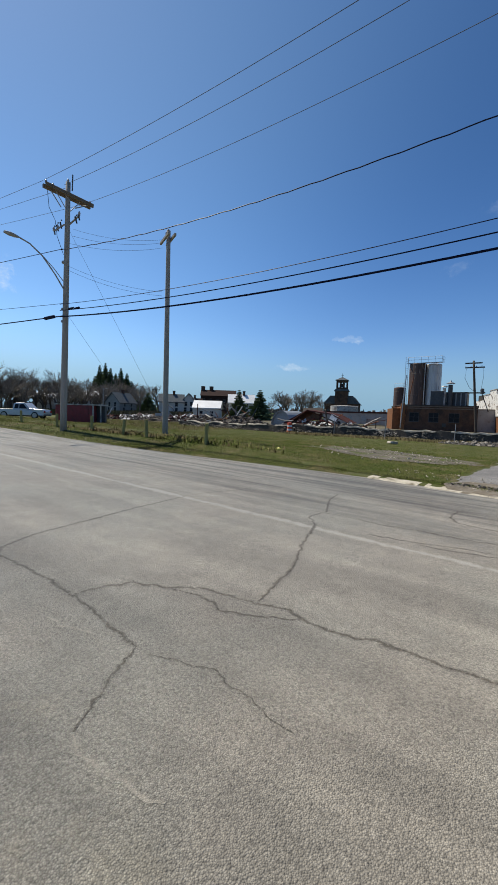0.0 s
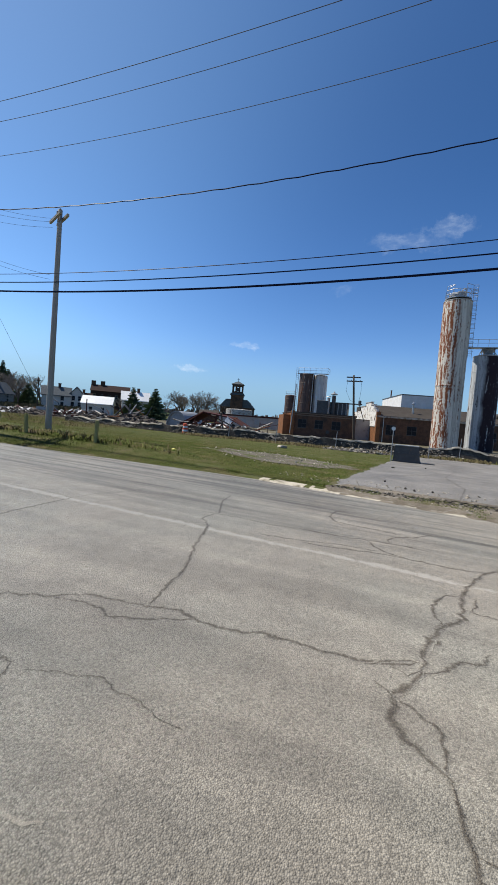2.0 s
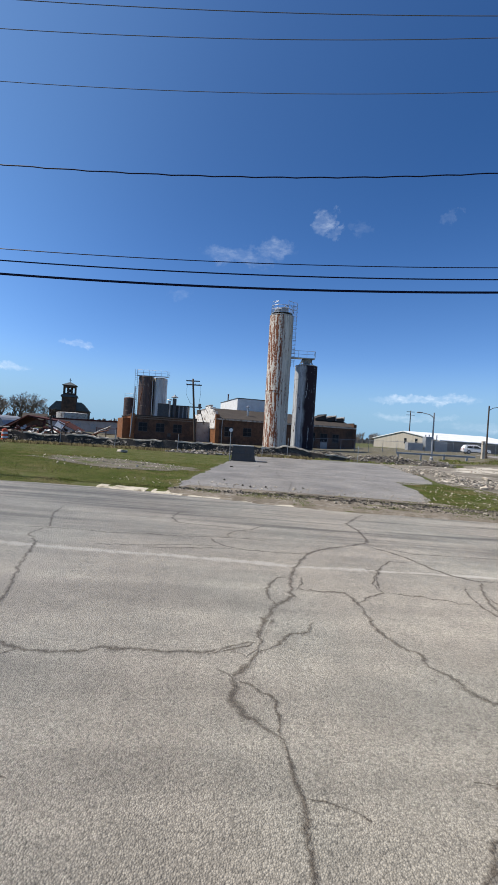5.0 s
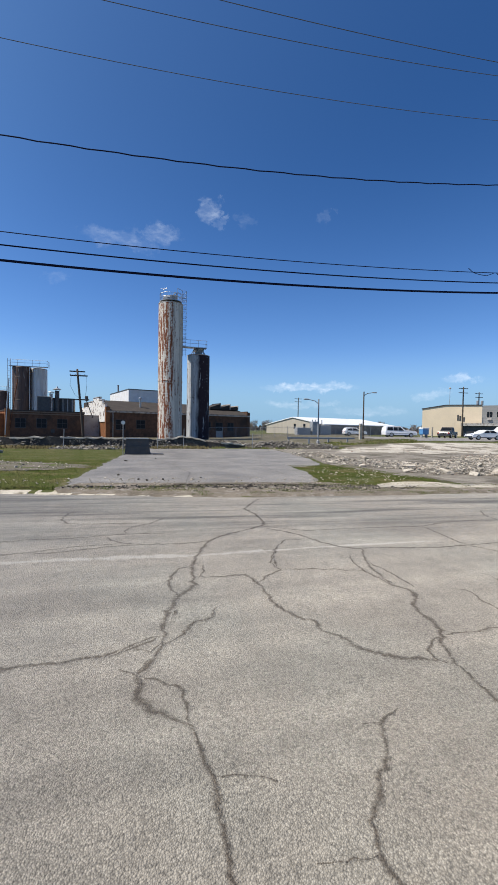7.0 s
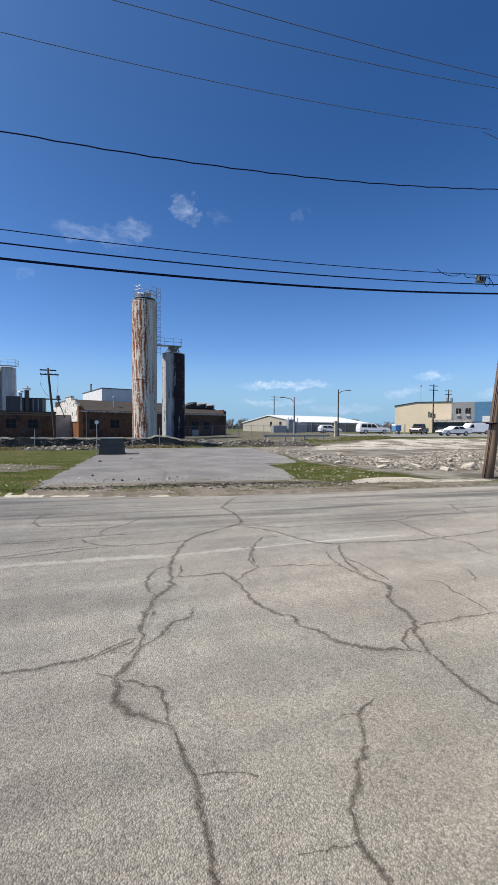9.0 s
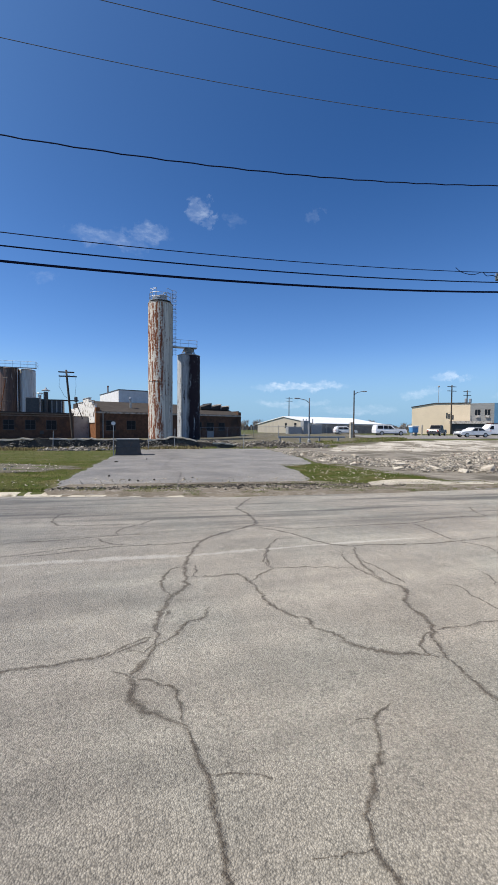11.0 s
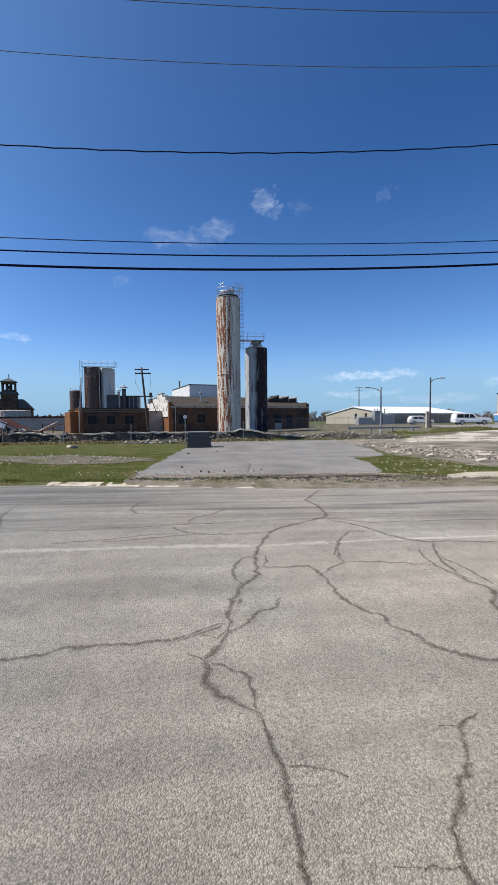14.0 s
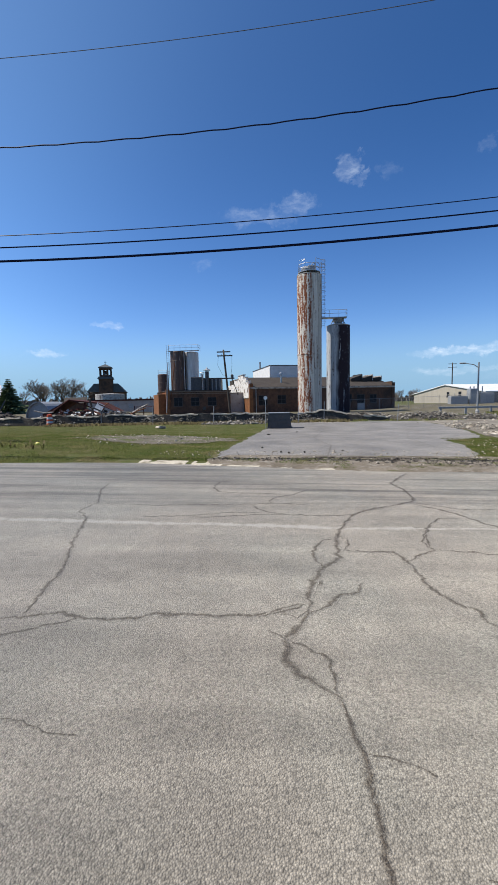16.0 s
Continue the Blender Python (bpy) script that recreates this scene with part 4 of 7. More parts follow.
kerb = tagged(new("kerb"), "low broken concrete kerb, chipped and half buried", "kerb", kind="structure")
x = -3.75
while x < 1.0:
    ln = KR.uniform(0.7, 1.6)
    put("kerb_stone", kerb_stone(x, min(x + ln, 1.15), KR.uniform(0.0, 0.03), KR.uniform(0.42, 0.5), KR.uniform(0.012, 0.028)), M_KERB, kerb)
    x += ln + KR.choice((0.02, 0.03, 0.16))
for x0, x1, y0, w, h in ((9.3, 11.3, 10.2, 0.7, 0.06), (11.2, 12.1, 10.2, 0.55, 0.05), (13.3, 16.5, 10.3, 0.4, 0.06)):
    put("kerb_stone", kerb_stone(x0, x1, y0, w, h, lambda u: 0.06 * noise.noise((u * 1.7, 3, 0))), M_KERB, kerb)


# ---------- poles and wires ----------
def insulator(parent, x, y, z, h=0.16):
    bm = lathe(bmesh.new(), [(0.025, z), (0.055, z + 0.03), (0.04, z + h * 0.4), (0.06, z + h * 0.5), (0.045, z + h * 0.8), (0.02, z + h)], 10, (x, y))
    return part("insulator", bm, M_CERAMIC, parent, "grey porcelain insulator")


def utility_pole(x, y, z, top, lean, material, r0, r1, label, group="utility poles"):
    """A wooden pole; its arms are added under it. lean: offset of the top."""
    th = thing("utility_pole", pose(x, y, z), label, "utility pole", group)
    n = 9
    part("pole", tube(bmesh.new(), [(lean[0] * i / n, lean[1] * i / n, -0.4 + (top + 0.4) * i / n) for i in range(n + 1)], r0, 18, r1), material, th, smooth=True)
    return th


pa = utility_pole(-20.0, 11.2, zg(-20, 11.2), 12.0, (0.52, 0), M_POLE, 0.17, 0.11, "tall grey wooden utility pole with crossarm and street lamp")
part("crossarm", boxes((0.32, 0.44, -1.15, 1.25, 11.3, 11.47), bevel=0.01), M_ARM, pa)
part("crossarm", boxes((0.60, 0.72, -1.15, 1.25, 11.3, 11.47), bevel=0.01), M_ARM, pa)
for s in (-1, 1):
    part("brace", cyl(bmesh.new(), (0.52, 0.05 * s, 10.65), (0.52, 0.62 * s, 11.33), 0.02, n=6), M_GREYMETAL, pa)
for yy in (-1.08, -0.75, 0.0, 1.15):
    insulator(pa, 0.52, yy, 11.47 if yy else 12.0)
part("lower_arm", tube(bmesh.new(), [(0.45, -0.15, 10.0), (0.2, -0.55, 9.6)], 0.04, 8), M_POLE, pa)
part("lower_arm", tube(bmesh.new(), [(0.45, 0.1, 10.1), (0.9, 0.35, 10.5)], 0.04, 8), M_POLE, pa)
for c in ((0.2, -0.55, 9.6), (0.3, -0.4, 9.72), (0.9, 0.35, 10.5), (0.72, 0.25, 10.3)):
    insulator(pa, *c, 0.2)
for c0, c1 in (((0.62, 0.3, 10.9), (0.62, 0.95, 11.3)), ((0.42, -0.3, 10.75), (0.42, -0.8, 11.3))):
    part("brace", cyl(bmesh.new(), c0, c1, 0.025, n=6), M_GREYMETAL, pa)
part("top_pin", tube(bmesh.new(), [(0.7, 0.1, 11.6), (0.72, 0.12, 12.35)], 0.03, 6), M_DARKMETAL, pa, "dark steel ridge pin")
for c in ((0.3, -0.38, 9.9), (0.22, -0.5, 9.72), (0.38, -0.26, 10.05), (0.9, 0.36, 10.55), (0.78, 0.29, 10.4)):
    part("cutout", tube(bmesh.new(), [(c[0], c[1], c[2] + 0.14), (c[0] - 0.03, c[1] - 0.05, c[2]), (c[0], c[1], c[2] - 0.26)], 0.04, 6), M_DARKMETAL, pa, "dark switch insulator")
part("jumper", tube(bmesh.new(), [(0.3, -0.9, 11.3), (0.25, -0.8, 10.6), (0.25, -0.5, 10.1), (0.26, -0.42, 9.4), (0.36, -0.16, 8.6)], 0.012, 5), M_CABLE, pa)
for dz in (8.25, 5.4, 6.0):
    part("clamp", lathe(bmesh.new(), [(0.17, dz), (0.17, dz + 0.08)], 12, (0.03 * dz, 0)), M_GREYMETAL, pa)
# street lamp arm
arm = part("lamp_arm", tube(bmesh.new(), [(0.28, -0.12, 7.0), (0.2, -0.5, 7.6), (0.1, -1.05, 8.3), (0.02, -1.6, 8.7), (-0.05, -2.05, 8.84)], 0.035, 8), M_GREYMETAL, pa, "curved grey steel lamp arm")
part("lamp_arm", tube(bmesh.new(), [(0.28, -0.12, 7.35), (0.2, -0.55, 7.85), (0.11, -1.0, 8.27)], 0.02, 6), M_GREYMETAL, pa, "thin grey steel stay")
part("lamp_head", lathe(bmesh.new(), [(0.06, -0.30), (0.13, -0.12), (0.15, 0.12), (0.09, 0.32)], 12), M_GREYMETAL, pa, "grey cobra-head street lamp").matrix_basis = Matrix.Translation((-0.08, -2.33, 8.86)) @ Euler((radians(86), 0, radians(-4))).to_matrix().to_4x4() @ Matrix.Diagonal((1, 0.55, 1, 1))

pb = utility_pole(-16.05, 14.5, zg(-16, 14.5), 10.2, (0.05, 0), M_POLE, 0.15, 0.10, "slim weathered grey wooden utility pole with short twin arms")
for sx in (-0.16, 0.16):
    part("crossarm", boxes((sx - 0.05, sx + 0.05, -0.75, 0.75, 9.75, 9.88), bevel=0.01), M_POLE, pb).matrix_basis = Matrix.Rotation(radians(64), 4, "Z")
for u in (-0.65, -0.3, 0.35, 0.65):
    c = Matrix.Rotation(radians(64), 4, "Z") @ Vector((-0.16 if u < 0 else 0.16, u, 9.88))
    insulator(pb, c.x, c.y, c.z, 0.14)

pc = utility_pole(12.62, 11.0, zg(12.6, 11), 13.2, (2.0, 0.1), M_POLE_BROWN, 0.185, 0.12, "leaning brown wooden utility pole with a cable down its side")
part("crossarm", boxes((1.92, 2.04, -1.05, 1.2, 12.5, 12.65), bevel=0.01), M_POLE_BROWN, pc)
for yy in (-1.0, 0.0, 1.1):
    insulator(pc, 1.98, yy, 12.65)
part("cable_guard", tube(bmesh.new(), [(-0.175, -0.05, -0.1), (0.28, -0.05, 3.0), (0.6, -0.04, 5.0)], 0.013, 8), M_CABLE, pc, "black conduit")
part("band", lathe(bmesh.new(), [(0.185, 1.95), (0.185, 2.0)], 14, (0.19, 0.015)), M_CABLE, pc)


def wire(name, pts, r, material, label, twist=0.0, n=5):
    """A hanging wire through three heights: ends and the lowest stretch, parabola by parabola."""
    (x0, y0, z0), (xm, zm), (x1, y1, z1) = pts
    A = np.array([[x0 * x0, x0, 1], [xm * xm, xm, 1], [x1 * x1, x1, 1]])
    a, b, c = np.linalg.solve(A, np.array([z0, zm, z1]))
    N = 90 if twist else 48
    line = []
    for i in range(N + 1):
        x = x0 + (x1 - x0) * i / N
        line.append((x, y0 + (y1 - y0) * (x - x0) / (x1 - x0), a * x * x + b * x + c + twist * math.sin(i * 2.1)))
    ob = put(name, tube(bmesh.new(), line, r, n), material)
    return tagged(ob, label, "wire", "overhead wires")


wire("power_cable", ((-19.9, 11.0, 6.15), (-3.3, 5.47), (13.1, 11.0, 6.4)), 0.032, M_CABLE, "thick black telephone cable bundle between utility poles")
wire("power_cable", ((-19.9, 11.0, 6.45), (-3.3, 5.83), (13.1, 11.0, 6.72)), 0.018, M_CABLE, "black telephone cable between utility poles")
wire("power_cable", ((-19.9, 11.0, 6.75), (-3.3, 6.14), (13.1, 11.0, 7.05)), 0.012, M_CABLE, "thin black telephone cable between utility poles")
wire("power_cable", ((-19.8, 11.0, 9.35), (-3.3, 8.36), (13.4, 11.0, 10.1)), 0.016, M_CABLE, "twisted black service cable between utility poles", 0.012)
wire("power_wire", ((-19.5, 12.1, 11.9), (-3.6, 11.47), (13.7, 12.1, 13.0)), 0.009, M_WIRE, "thin bare power conductor on crossarms")
wire("power_wire", ((-19.5, 11.0, 12.3), (-4.5, 11.92), (13.7, 11.0, 13.55)), 0.009, M_WIRE, "thin bare power conductor on pole tops")
wire("power_wire", ((-19.5, 10.05, 12.1), (-3.5, 11.72), (13.7, 10.05, 12.95)), 0.009, M_WIRE, "thin bare power conductor on crossarms")
# onward spans past the tall pole and past the leaning pole
for y0, z0, r, m, rise in ((10.05, 12.1, 0.009, M_WIRE, 0.9), (11.2, 12.3, 0.009, M_WIRE, 1.1), (12.1, 11.9, 0.009, M_WIRE, 1.2), (11.0, 9.35, 0.016, M_CABLE, 0.85), (11.0, 6.75, 0.012, M_CABLE, 0.74), (11.0, 6.15, 0.03, M_CABLE, 0.42)):
    wire("power_cable" if m is M_CABLE else "power_wire", ((-58, y0, z0 + rise * 5.0), (-38, z0 + rise * 2.2), (-19.6, y0, z0)), r, m, "overhead line running on along the road")
    dz = {9.35: 10.1, 6.75: 7.05, 6.15: 6.4}.get(z0, z0 + 0.9)
    wire("power_cable" if m is M_CABLE else "power_wire", ((13.3, y0, dz), (33, dz - 0.9), (52, y0, dz + 0.3)), r, m, "overhead line running on along the road")
# drops between the tall and the slim pole
for z0, z1, y0 in ((9.95, 9.75, 11.5), (9.6, 9.6, 11.4), (9.2, 9.35, 11.3), (8.1, 7.2, 11.2), (7.9, 7.0, 11.2)):
    A, B = Vector((-19.55, y0, zg(-20, 11.2) + z0)), Vector((-16.2, 14.3, zg(-16, 14.5) + z1))
    pts = [A.lerp(B, i / 16) - Vector((0, 0, 0.45 * 4 * (i / 16) * (1 - i / 16) * 0.5)) for i in range(17)]
    tagged(put("service_wire", tube(bmesh.new(), pts, 0.006, 5), M_CABLE), "slack service wire between two utility poles", "wire", "overhead wires")
for top, foot in (((-19.55, 11.3, 10.3), (-17.6, 16.5, 0.2)), ((-19.75, 11.3, 6.3), (-18.1, 15.3, 0.2))):
    tagged(put("guy_wire", tube(bmesh.new(), [top, foot], 0.006, 5), M_WIRE), "thin steel guy wire stretched from pole to ground", "wire", "overhead wires")
sp = thing("splice_case", pose(-20.9, 11.0, 6.22), "black splice case hung on the telephone cable", "splice case")
part("case", lathe(bmesh.new(), [(0.04, -0.5), (0.085, -0.42), (0.085, 0.42), (0.04, 0.5)], 10), M_CABLE, sp).matrix_basis = Matrix.Rotation(radians(90), 4, "Y")
for xx, yy in ((-18.9, 6.55), (-18.4, 6.5)):
    s2 = thing("splice_case", pose(xx, 11.0, yy - 0.12), "small black splice case on the telephone cable", "splice case")
    part("case", lathe(bmesh.new(), [(0.02, -0.25), (0.045, -0.2), (0.045, 0.2), (0.02, 0.25)], 8), M_CABLE, s2).matrix_basis = Matrix.Rotation(radians(90), 4, "Y")
tb = thing("terminal_box", pose(12.1, 11.0, 6.78), "grey-green cable terminal box hung on the cables", "terminal box")
part("box", boxes((-0.17, 0.17, -0.09, 0.09, -0.1, 0.08), bevel=0.03), M_TERM, tb)
for k in range(3):
    part("rib", boxes((-0.13 + k * 0.11, -0.09 + k * 0.11, -0.1, -0.088, -0.08, 0.06)), M_CABLE, tb)
def slack(pts, r, n=28):
    """A smooth slack line through a few points."""
    P = [Vector(q) for q in pts]
    P = [P[0] * 2 - P[1]] + P + [P[-1] * 2 - P[-2]]
    out = []
    for i in range(1, len(P) - 2):
        for k in range(n // (len(P) - 3)):
            u = k / (n // (len(P) - 3))
            out.append(0.5 * (2 * P[i] + (P[i + 1] - P[i - 1]) * u + (2 * P[i - 1] - 5 * P[i] + 4 * P[i + 1] - P[i + 2]) * u * u + (3 * P[i] - P[i - 1] - 3 * P[i + 1] + P[i + 2]) * u ** 3))
    return tube(bmesh.new(), out + [P[-2]], r, 6)


part("cable_loop", slack([(-1.9, 0, 0.12), (-1.65, 0, 0.0), (-1.2, 0, -0.03), (-0.85, 0, 0.09)], 0.01), M_CABLE, tb)
part("cable_loop", slack([(-0.75, 0, 0.09), (-0.6, 0, 0.0), (-0.35, 0, 0.04), (-0.17, 0, 0.0)], 0.011), M_CABLE, tb)
part("cable_loop", slack([(0.15, 0, 0.05), (0.36, 0, 0.17), (0.44, 0, -0.02), (0.3, 0, -0.2), (0.15, 0, -0.06)], 0.012), M_CABLE, tb)
part("cable_loop", slack([(0.15, 0, 0.0), (0.3, 0, 0.1), (0.5, 0, 0.02), (0.62, 0, -0.16)], 0.011), M_CABLE, tb)
part("bracket", boxes((-0.2, 0.2, -0.03, 0.03, 0.08, 0.13)), M_GREYMETAL, tb)

# ---------- the old plant ----------


def window(parent, x, y, z, w, h, m, cols=2, rows=2, frame_mat=M_TRIM, name="window"):
    """A window set in a wall whose outer face looks to -y of the frame m."""
    win = put(name, boxes((x - w / 2 - 0.06, x + w / 2 + 0.06, y - 0.03, y + 0.05, z - 0.09, z - 0.0), bevel=0.008), frame_mat, parent)
    win.matrix_basis = m
    part("pane", boxes((x - w / 2, x + w / 2, y - 0.006, y + 0.02, z, z + h)), M_GLASS, win)
    bars = [(x - w / 2 + w * i / cols - 0.025, x - w / 2 + w * i / cols + 0.025, y - 0.03, y + 0.01, z, z + h) for i in range(cols + 1)]
    bars += [(x - w / 2, x + w / 2, y - 0.028, y + 0.008, z + h * i / rows - 0.025, z + h * i / rows + 0.025) for i in range(rows + 1)]
    part("window_frame", boxes(*bars), frame_mat, win)
    return win


I4 = Matrix.Identity(4)
BZ = -0.45
# boiler house: a low brick block turned a little away from the road
bh = thing("boiler_house", pose(-20.0, 71.5, BZ, 0, 0, 24), "single-storey brown brick boiler house with a sunlit orange gable side", "building")
W, D, H = 11.9, 13.0, 4.35
# shaded tone on the front, sunlit tone on left side, pier and annex
part("front_wall", boxes((0, W, 0, 0.35, 0, H)), M_BRICK, bh, "stained brown brick, its colour darkened for the shaded front")
part("side_wall", boxes((-0.004, 0.35, 0.36, D, 0, H)), M_BRICKLIT, bh, "brick side wall with sunlight in its orange colour")
part("back_wall", boxes((0.36, W, D - 0.35, D, 0, H)), M_BRICK, bh)
part("end_wall", boxes((W - 0.35, W, 0.36, D - 0.36, 0, H)), M_BRICK, bh)
part("roof", boxes((-0.1, W + 0.1, -0.1, D + 0.1, H, H + 0.18)), M_ROOF, bh)
part("cornice", boxes((-0.06, W + 0.06, -0.07, 0.0, H - 0.5, H - 0.32), (-0.09, W + 0.09, -0.12, 0, H - 0.16, H)), M_JOINT, bh)
for xx, ww, hh in ((2.0, 1.5, 1.5), (5.1, 1.5, 1.5), (8.3, 1.6, 1.5)):
    window(bh, xx, 0, 1.7, ww, hh, I4, 2, 2, M_DARKMETAL)
part("door", boxes((-0.03, 0.02, 5.0, 6.4, 0.1, 2.6)), M_DARKMETAL, bh, "dark open doorway")
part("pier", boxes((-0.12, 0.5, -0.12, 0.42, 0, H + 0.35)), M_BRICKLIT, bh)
part("annex", boxes((-1.3, -0.004, 1.5, 9.0, 0, 3.9)), M_BRICKLIT, bh, "lower brick annex with sunlight in its orange colour")
part("vent_hole", boxes((6.5, 7.1, -0.02, 0.01, 0.9, 1.5)), M_DARKMETAL, bh)
part("infill_wall", boxes((W + 0.0, W + 4.2, 0.8, 1.1, 0, 3.9)), M_LILAC, bh, "grey-lilac painted infill wall")
part("infill_cap", boxes((W, W + 4.2, 0.75, 1.15, 3.9, 4.05)), M_JOINT, bh)


def tank(x, y, z0, z1, r, material, label, legs=0.0):
    th = thing("storage_tank", pose(x, y, z0), label, "tank", "rooftop tanks")
    h = z1 - z0
    part("shell", lathe(bmesh.new(), [(r, legs), (r, h - 0.25), (r * 0.96, h - 0.12), (r * 0.55, h)], 30), material, th, smooth=False)
    for k in range(1, 4):
        zz = legs + (h - legs) * k / 4
        part("hoop", lathe(bmesh.new(), [(r + 0.012, zz), (r + 0.03, zz + 0.03), (r + 0.012, zz + 0.06)], 30), material, th)
    return th


def railing(th, pts, h, n=2, r=0.025, material=M_STEEL):
    for a, b in zip(pts, pts[1:]):
        a, b = Vector(a), Vector(b)
        for k in range(1, n + 1):
            part("rail", tube(bmesh.new(), [a + Vector((0, 0, h * k / n)), b + Vector((0, 0, h * k / n))], r, 5), material, th)
        m = max(1, int((b - a).length / 1.1))
        for i in range(m + 1):
            p = a.lerp(b, i / m)
            part("post", tube(bmesh.new(), [p, p + Vector((0, 0, h))], r, 5), material, th)


def ladder(th, p0, p1, w=0.45, step=0.4, material=M_GREYMETAL):
    p0, p1 = Vector(p0), Vector(p1)
    for s in (-w / 2, w / 2):
        part("ladder_rail", tube(bmesh.new(), [p0 + Vector((s, 0, 0)), p1 + Vector((s, 0, 0))], 0.03, 5), material, th)
    n = int((p1 - p0).length / step)
    for i in range(1, n):
        q = p0.lerp(p1, i / n)
        part("rung", tube(bmesh.new(), [q + Vector((-w / 2, 0, 0)), q + Vector((w / 2, 0, 0))], 0.018, 4), material, th)


RZ = BZ + H + 0.18
t1 = tank(-22.45, 78.2, RZ - 0.1, 7.5, 1.05, M_TANKRUST, "short brown rust-streaked tank on the boiler house")
railing(t1, [(-0.7, -0.8, 3.2), (0.9, -0.8, 3.2), (0.9, 0.8, 3.2)], 1.0, 2)
t2 = tank(-19.35, 78.0, RZ - 0.1, 11.75, 1.45, M_TANKRUST, "tall dark brown rusted tank with a railing on top")
t3 = tank(-16.7, 78.4, RZ - 0.1, 11.6, 1.28, M_TANKPALE, "tall dull steel tank with brown rust streaks")
railing(t2, [(-1.5, -1.2, 7.75), (4.2, -1.2, 7.75), (4.2, 1.0, 7.75)], 1.0, 2)
part("catwalk", boxes((-1.6, 4.3, -1.3, -0.6, 7.62, 7.72)), M_STEEL, t2)
ladder(t2, (-1.7, -1.0, 0.2), (-1.7, -1.0, 8.9))
part("pipe", tube(bmesh.new(), [(-0.75, -6.6, -3.9), (-0.5, -6.6, 0.6), (-0.25, -6.4, 5.0)], 0.09, 8), M_STEEL, t2)
part("pipe", tube(bmesh.new(), [(-0.2, -6.6, -3.2), (0.75, -5.5, 5.0)], 0.07, 8), M_RUST, t2)
part("pipe", tube(bmesh.new(), [(1.45, -1.0, 0.1), (1.45, -1.0, 7.6)], 0.07, 8), M_TANKPALE, t2)
ph = thing("penthouse", pose(-15.3, 75.8, RZ), "dark sheet-metal housing on the boiler house roof", "roof housing")
part("body", boxes((-1.0, 1.0, -0.9, 0.9, 0, 2.45), bevel=0.03), M_DARKMETAL, ph)
part("side_panel", boxes((-1.4, -1.0, -0.7, 0.9, 0, 2.3)), M_TANKPALE, ph)
ph2 = thing("louvre_house", pose(-12.3, 77.0, RZ), "dark roof housing with tall louvre openings", "roof housing")
part("body", boxes((-1.9, 1.5, -0.8, 1.0, 0, 2.2)), M_DARKMETAL, ph2)
for i in range(5):
    part("post", boxes((-1.8 + i * 0.75, -1.62 + i * 0.75, -0.92, -0.8, 0, 2.1)), M_GREYMETAL, ph2)
part("roof", boxes((-2.0, 1.6, -1.0, 1.1, 2.2, 2.3)), M_DARKMETAL, ph2)
for xx, hh, r, mt, lb in ((-14.3, 3.0, 0.27, M_TANKPALE, "steel flue with a flat rain cap"), (-13.35, 3.5, 0.36, M_DARKMETAL, "black chimney flue with a pale conical cap")):
    fl = thing("roof_flue", pose(xx, 75.6, RZ), lb, "chimney", "roof flues")
    part("pipe", lathe(bmesh.new(), [(r, 0), (r, hh)], 16), mt, fl)
    part("cap", lathe(bmesh.new(), [(r * 1.9, hh + 0.18), (r * 1.9, hh + 0.24), (r * 0.5, hh + 0.5), (0.08, hh + 0.75)] if r > 0.3 else [(r * 2, hh + 0.2), (r * 1.5, hh + 0.32)], 16), M_STEEL, fl)
    for k in range(3):
        a = k * 2.1
        part("stay", tube(bmesh.new(), [(r * math.cos(a), r * math.sin(a), hh - 0.05), (r * 1.4 * math.cos(a), r * 1.4 * math.sin(a), hh + 0.2)], 0.02, 4), M_STEEL, fl)

# main hall
MR = 18.0
mh = thing("main_hall", pose(-5.3, 73.8, BZ, 0, 0, MR), "long low brown brick factory hall with a brown sloping roof", "building")
W, D, H = 29.6, 20.0, 4.75
# light is in the brick colours: dark front, sunlit left side and pier
part("front_wall", boxes((0, W, 0, 0.4, 0, H)), M_BRICK, mh, "stained brown brick, its colour darkened for the shaded front")
part("side_wall", boxes((-0.004, 0.4, 0.41, D, 0, H)), M_BRICKLIT, mh, "brick side wall with sunlight in its orange colour")
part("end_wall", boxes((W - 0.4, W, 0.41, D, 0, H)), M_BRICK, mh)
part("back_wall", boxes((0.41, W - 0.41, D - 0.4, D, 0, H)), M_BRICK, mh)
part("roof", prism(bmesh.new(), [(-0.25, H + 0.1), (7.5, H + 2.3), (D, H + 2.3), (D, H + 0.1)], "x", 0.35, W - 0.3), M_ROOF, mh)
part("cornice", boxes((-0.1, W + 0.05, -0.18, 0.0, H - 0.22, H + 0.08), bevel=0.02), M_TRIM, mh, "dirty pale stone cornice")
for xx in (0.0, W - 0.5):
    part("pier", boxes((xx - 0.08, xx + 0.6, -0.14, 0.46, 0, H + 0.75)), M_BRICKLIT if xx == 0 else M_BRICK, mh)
part("parapet", prism(bmesh.new(), [(0.5, H), (0.5, H + 1.0), (5.0, H + 1.0), (5.0, H + 1.5), (D, H + 1.5), (D, H)], "x", W - 0.3, W), M_BRICK, mh)
for xx, ww, hh, z0 in ((2.5, 1.6, 1.7, 1.6), (6.1, 1.6, 1.5, 1.8), (19.7, 1.3, 1.5, 1.8), (22.3, 1.6, 1.6, 1.6), (25.0, 1.4, 1.6, 1.6)):
    window(mh, xx, 0, z0, ww, hh, I4, 2, 2, M_DARKMETAL)
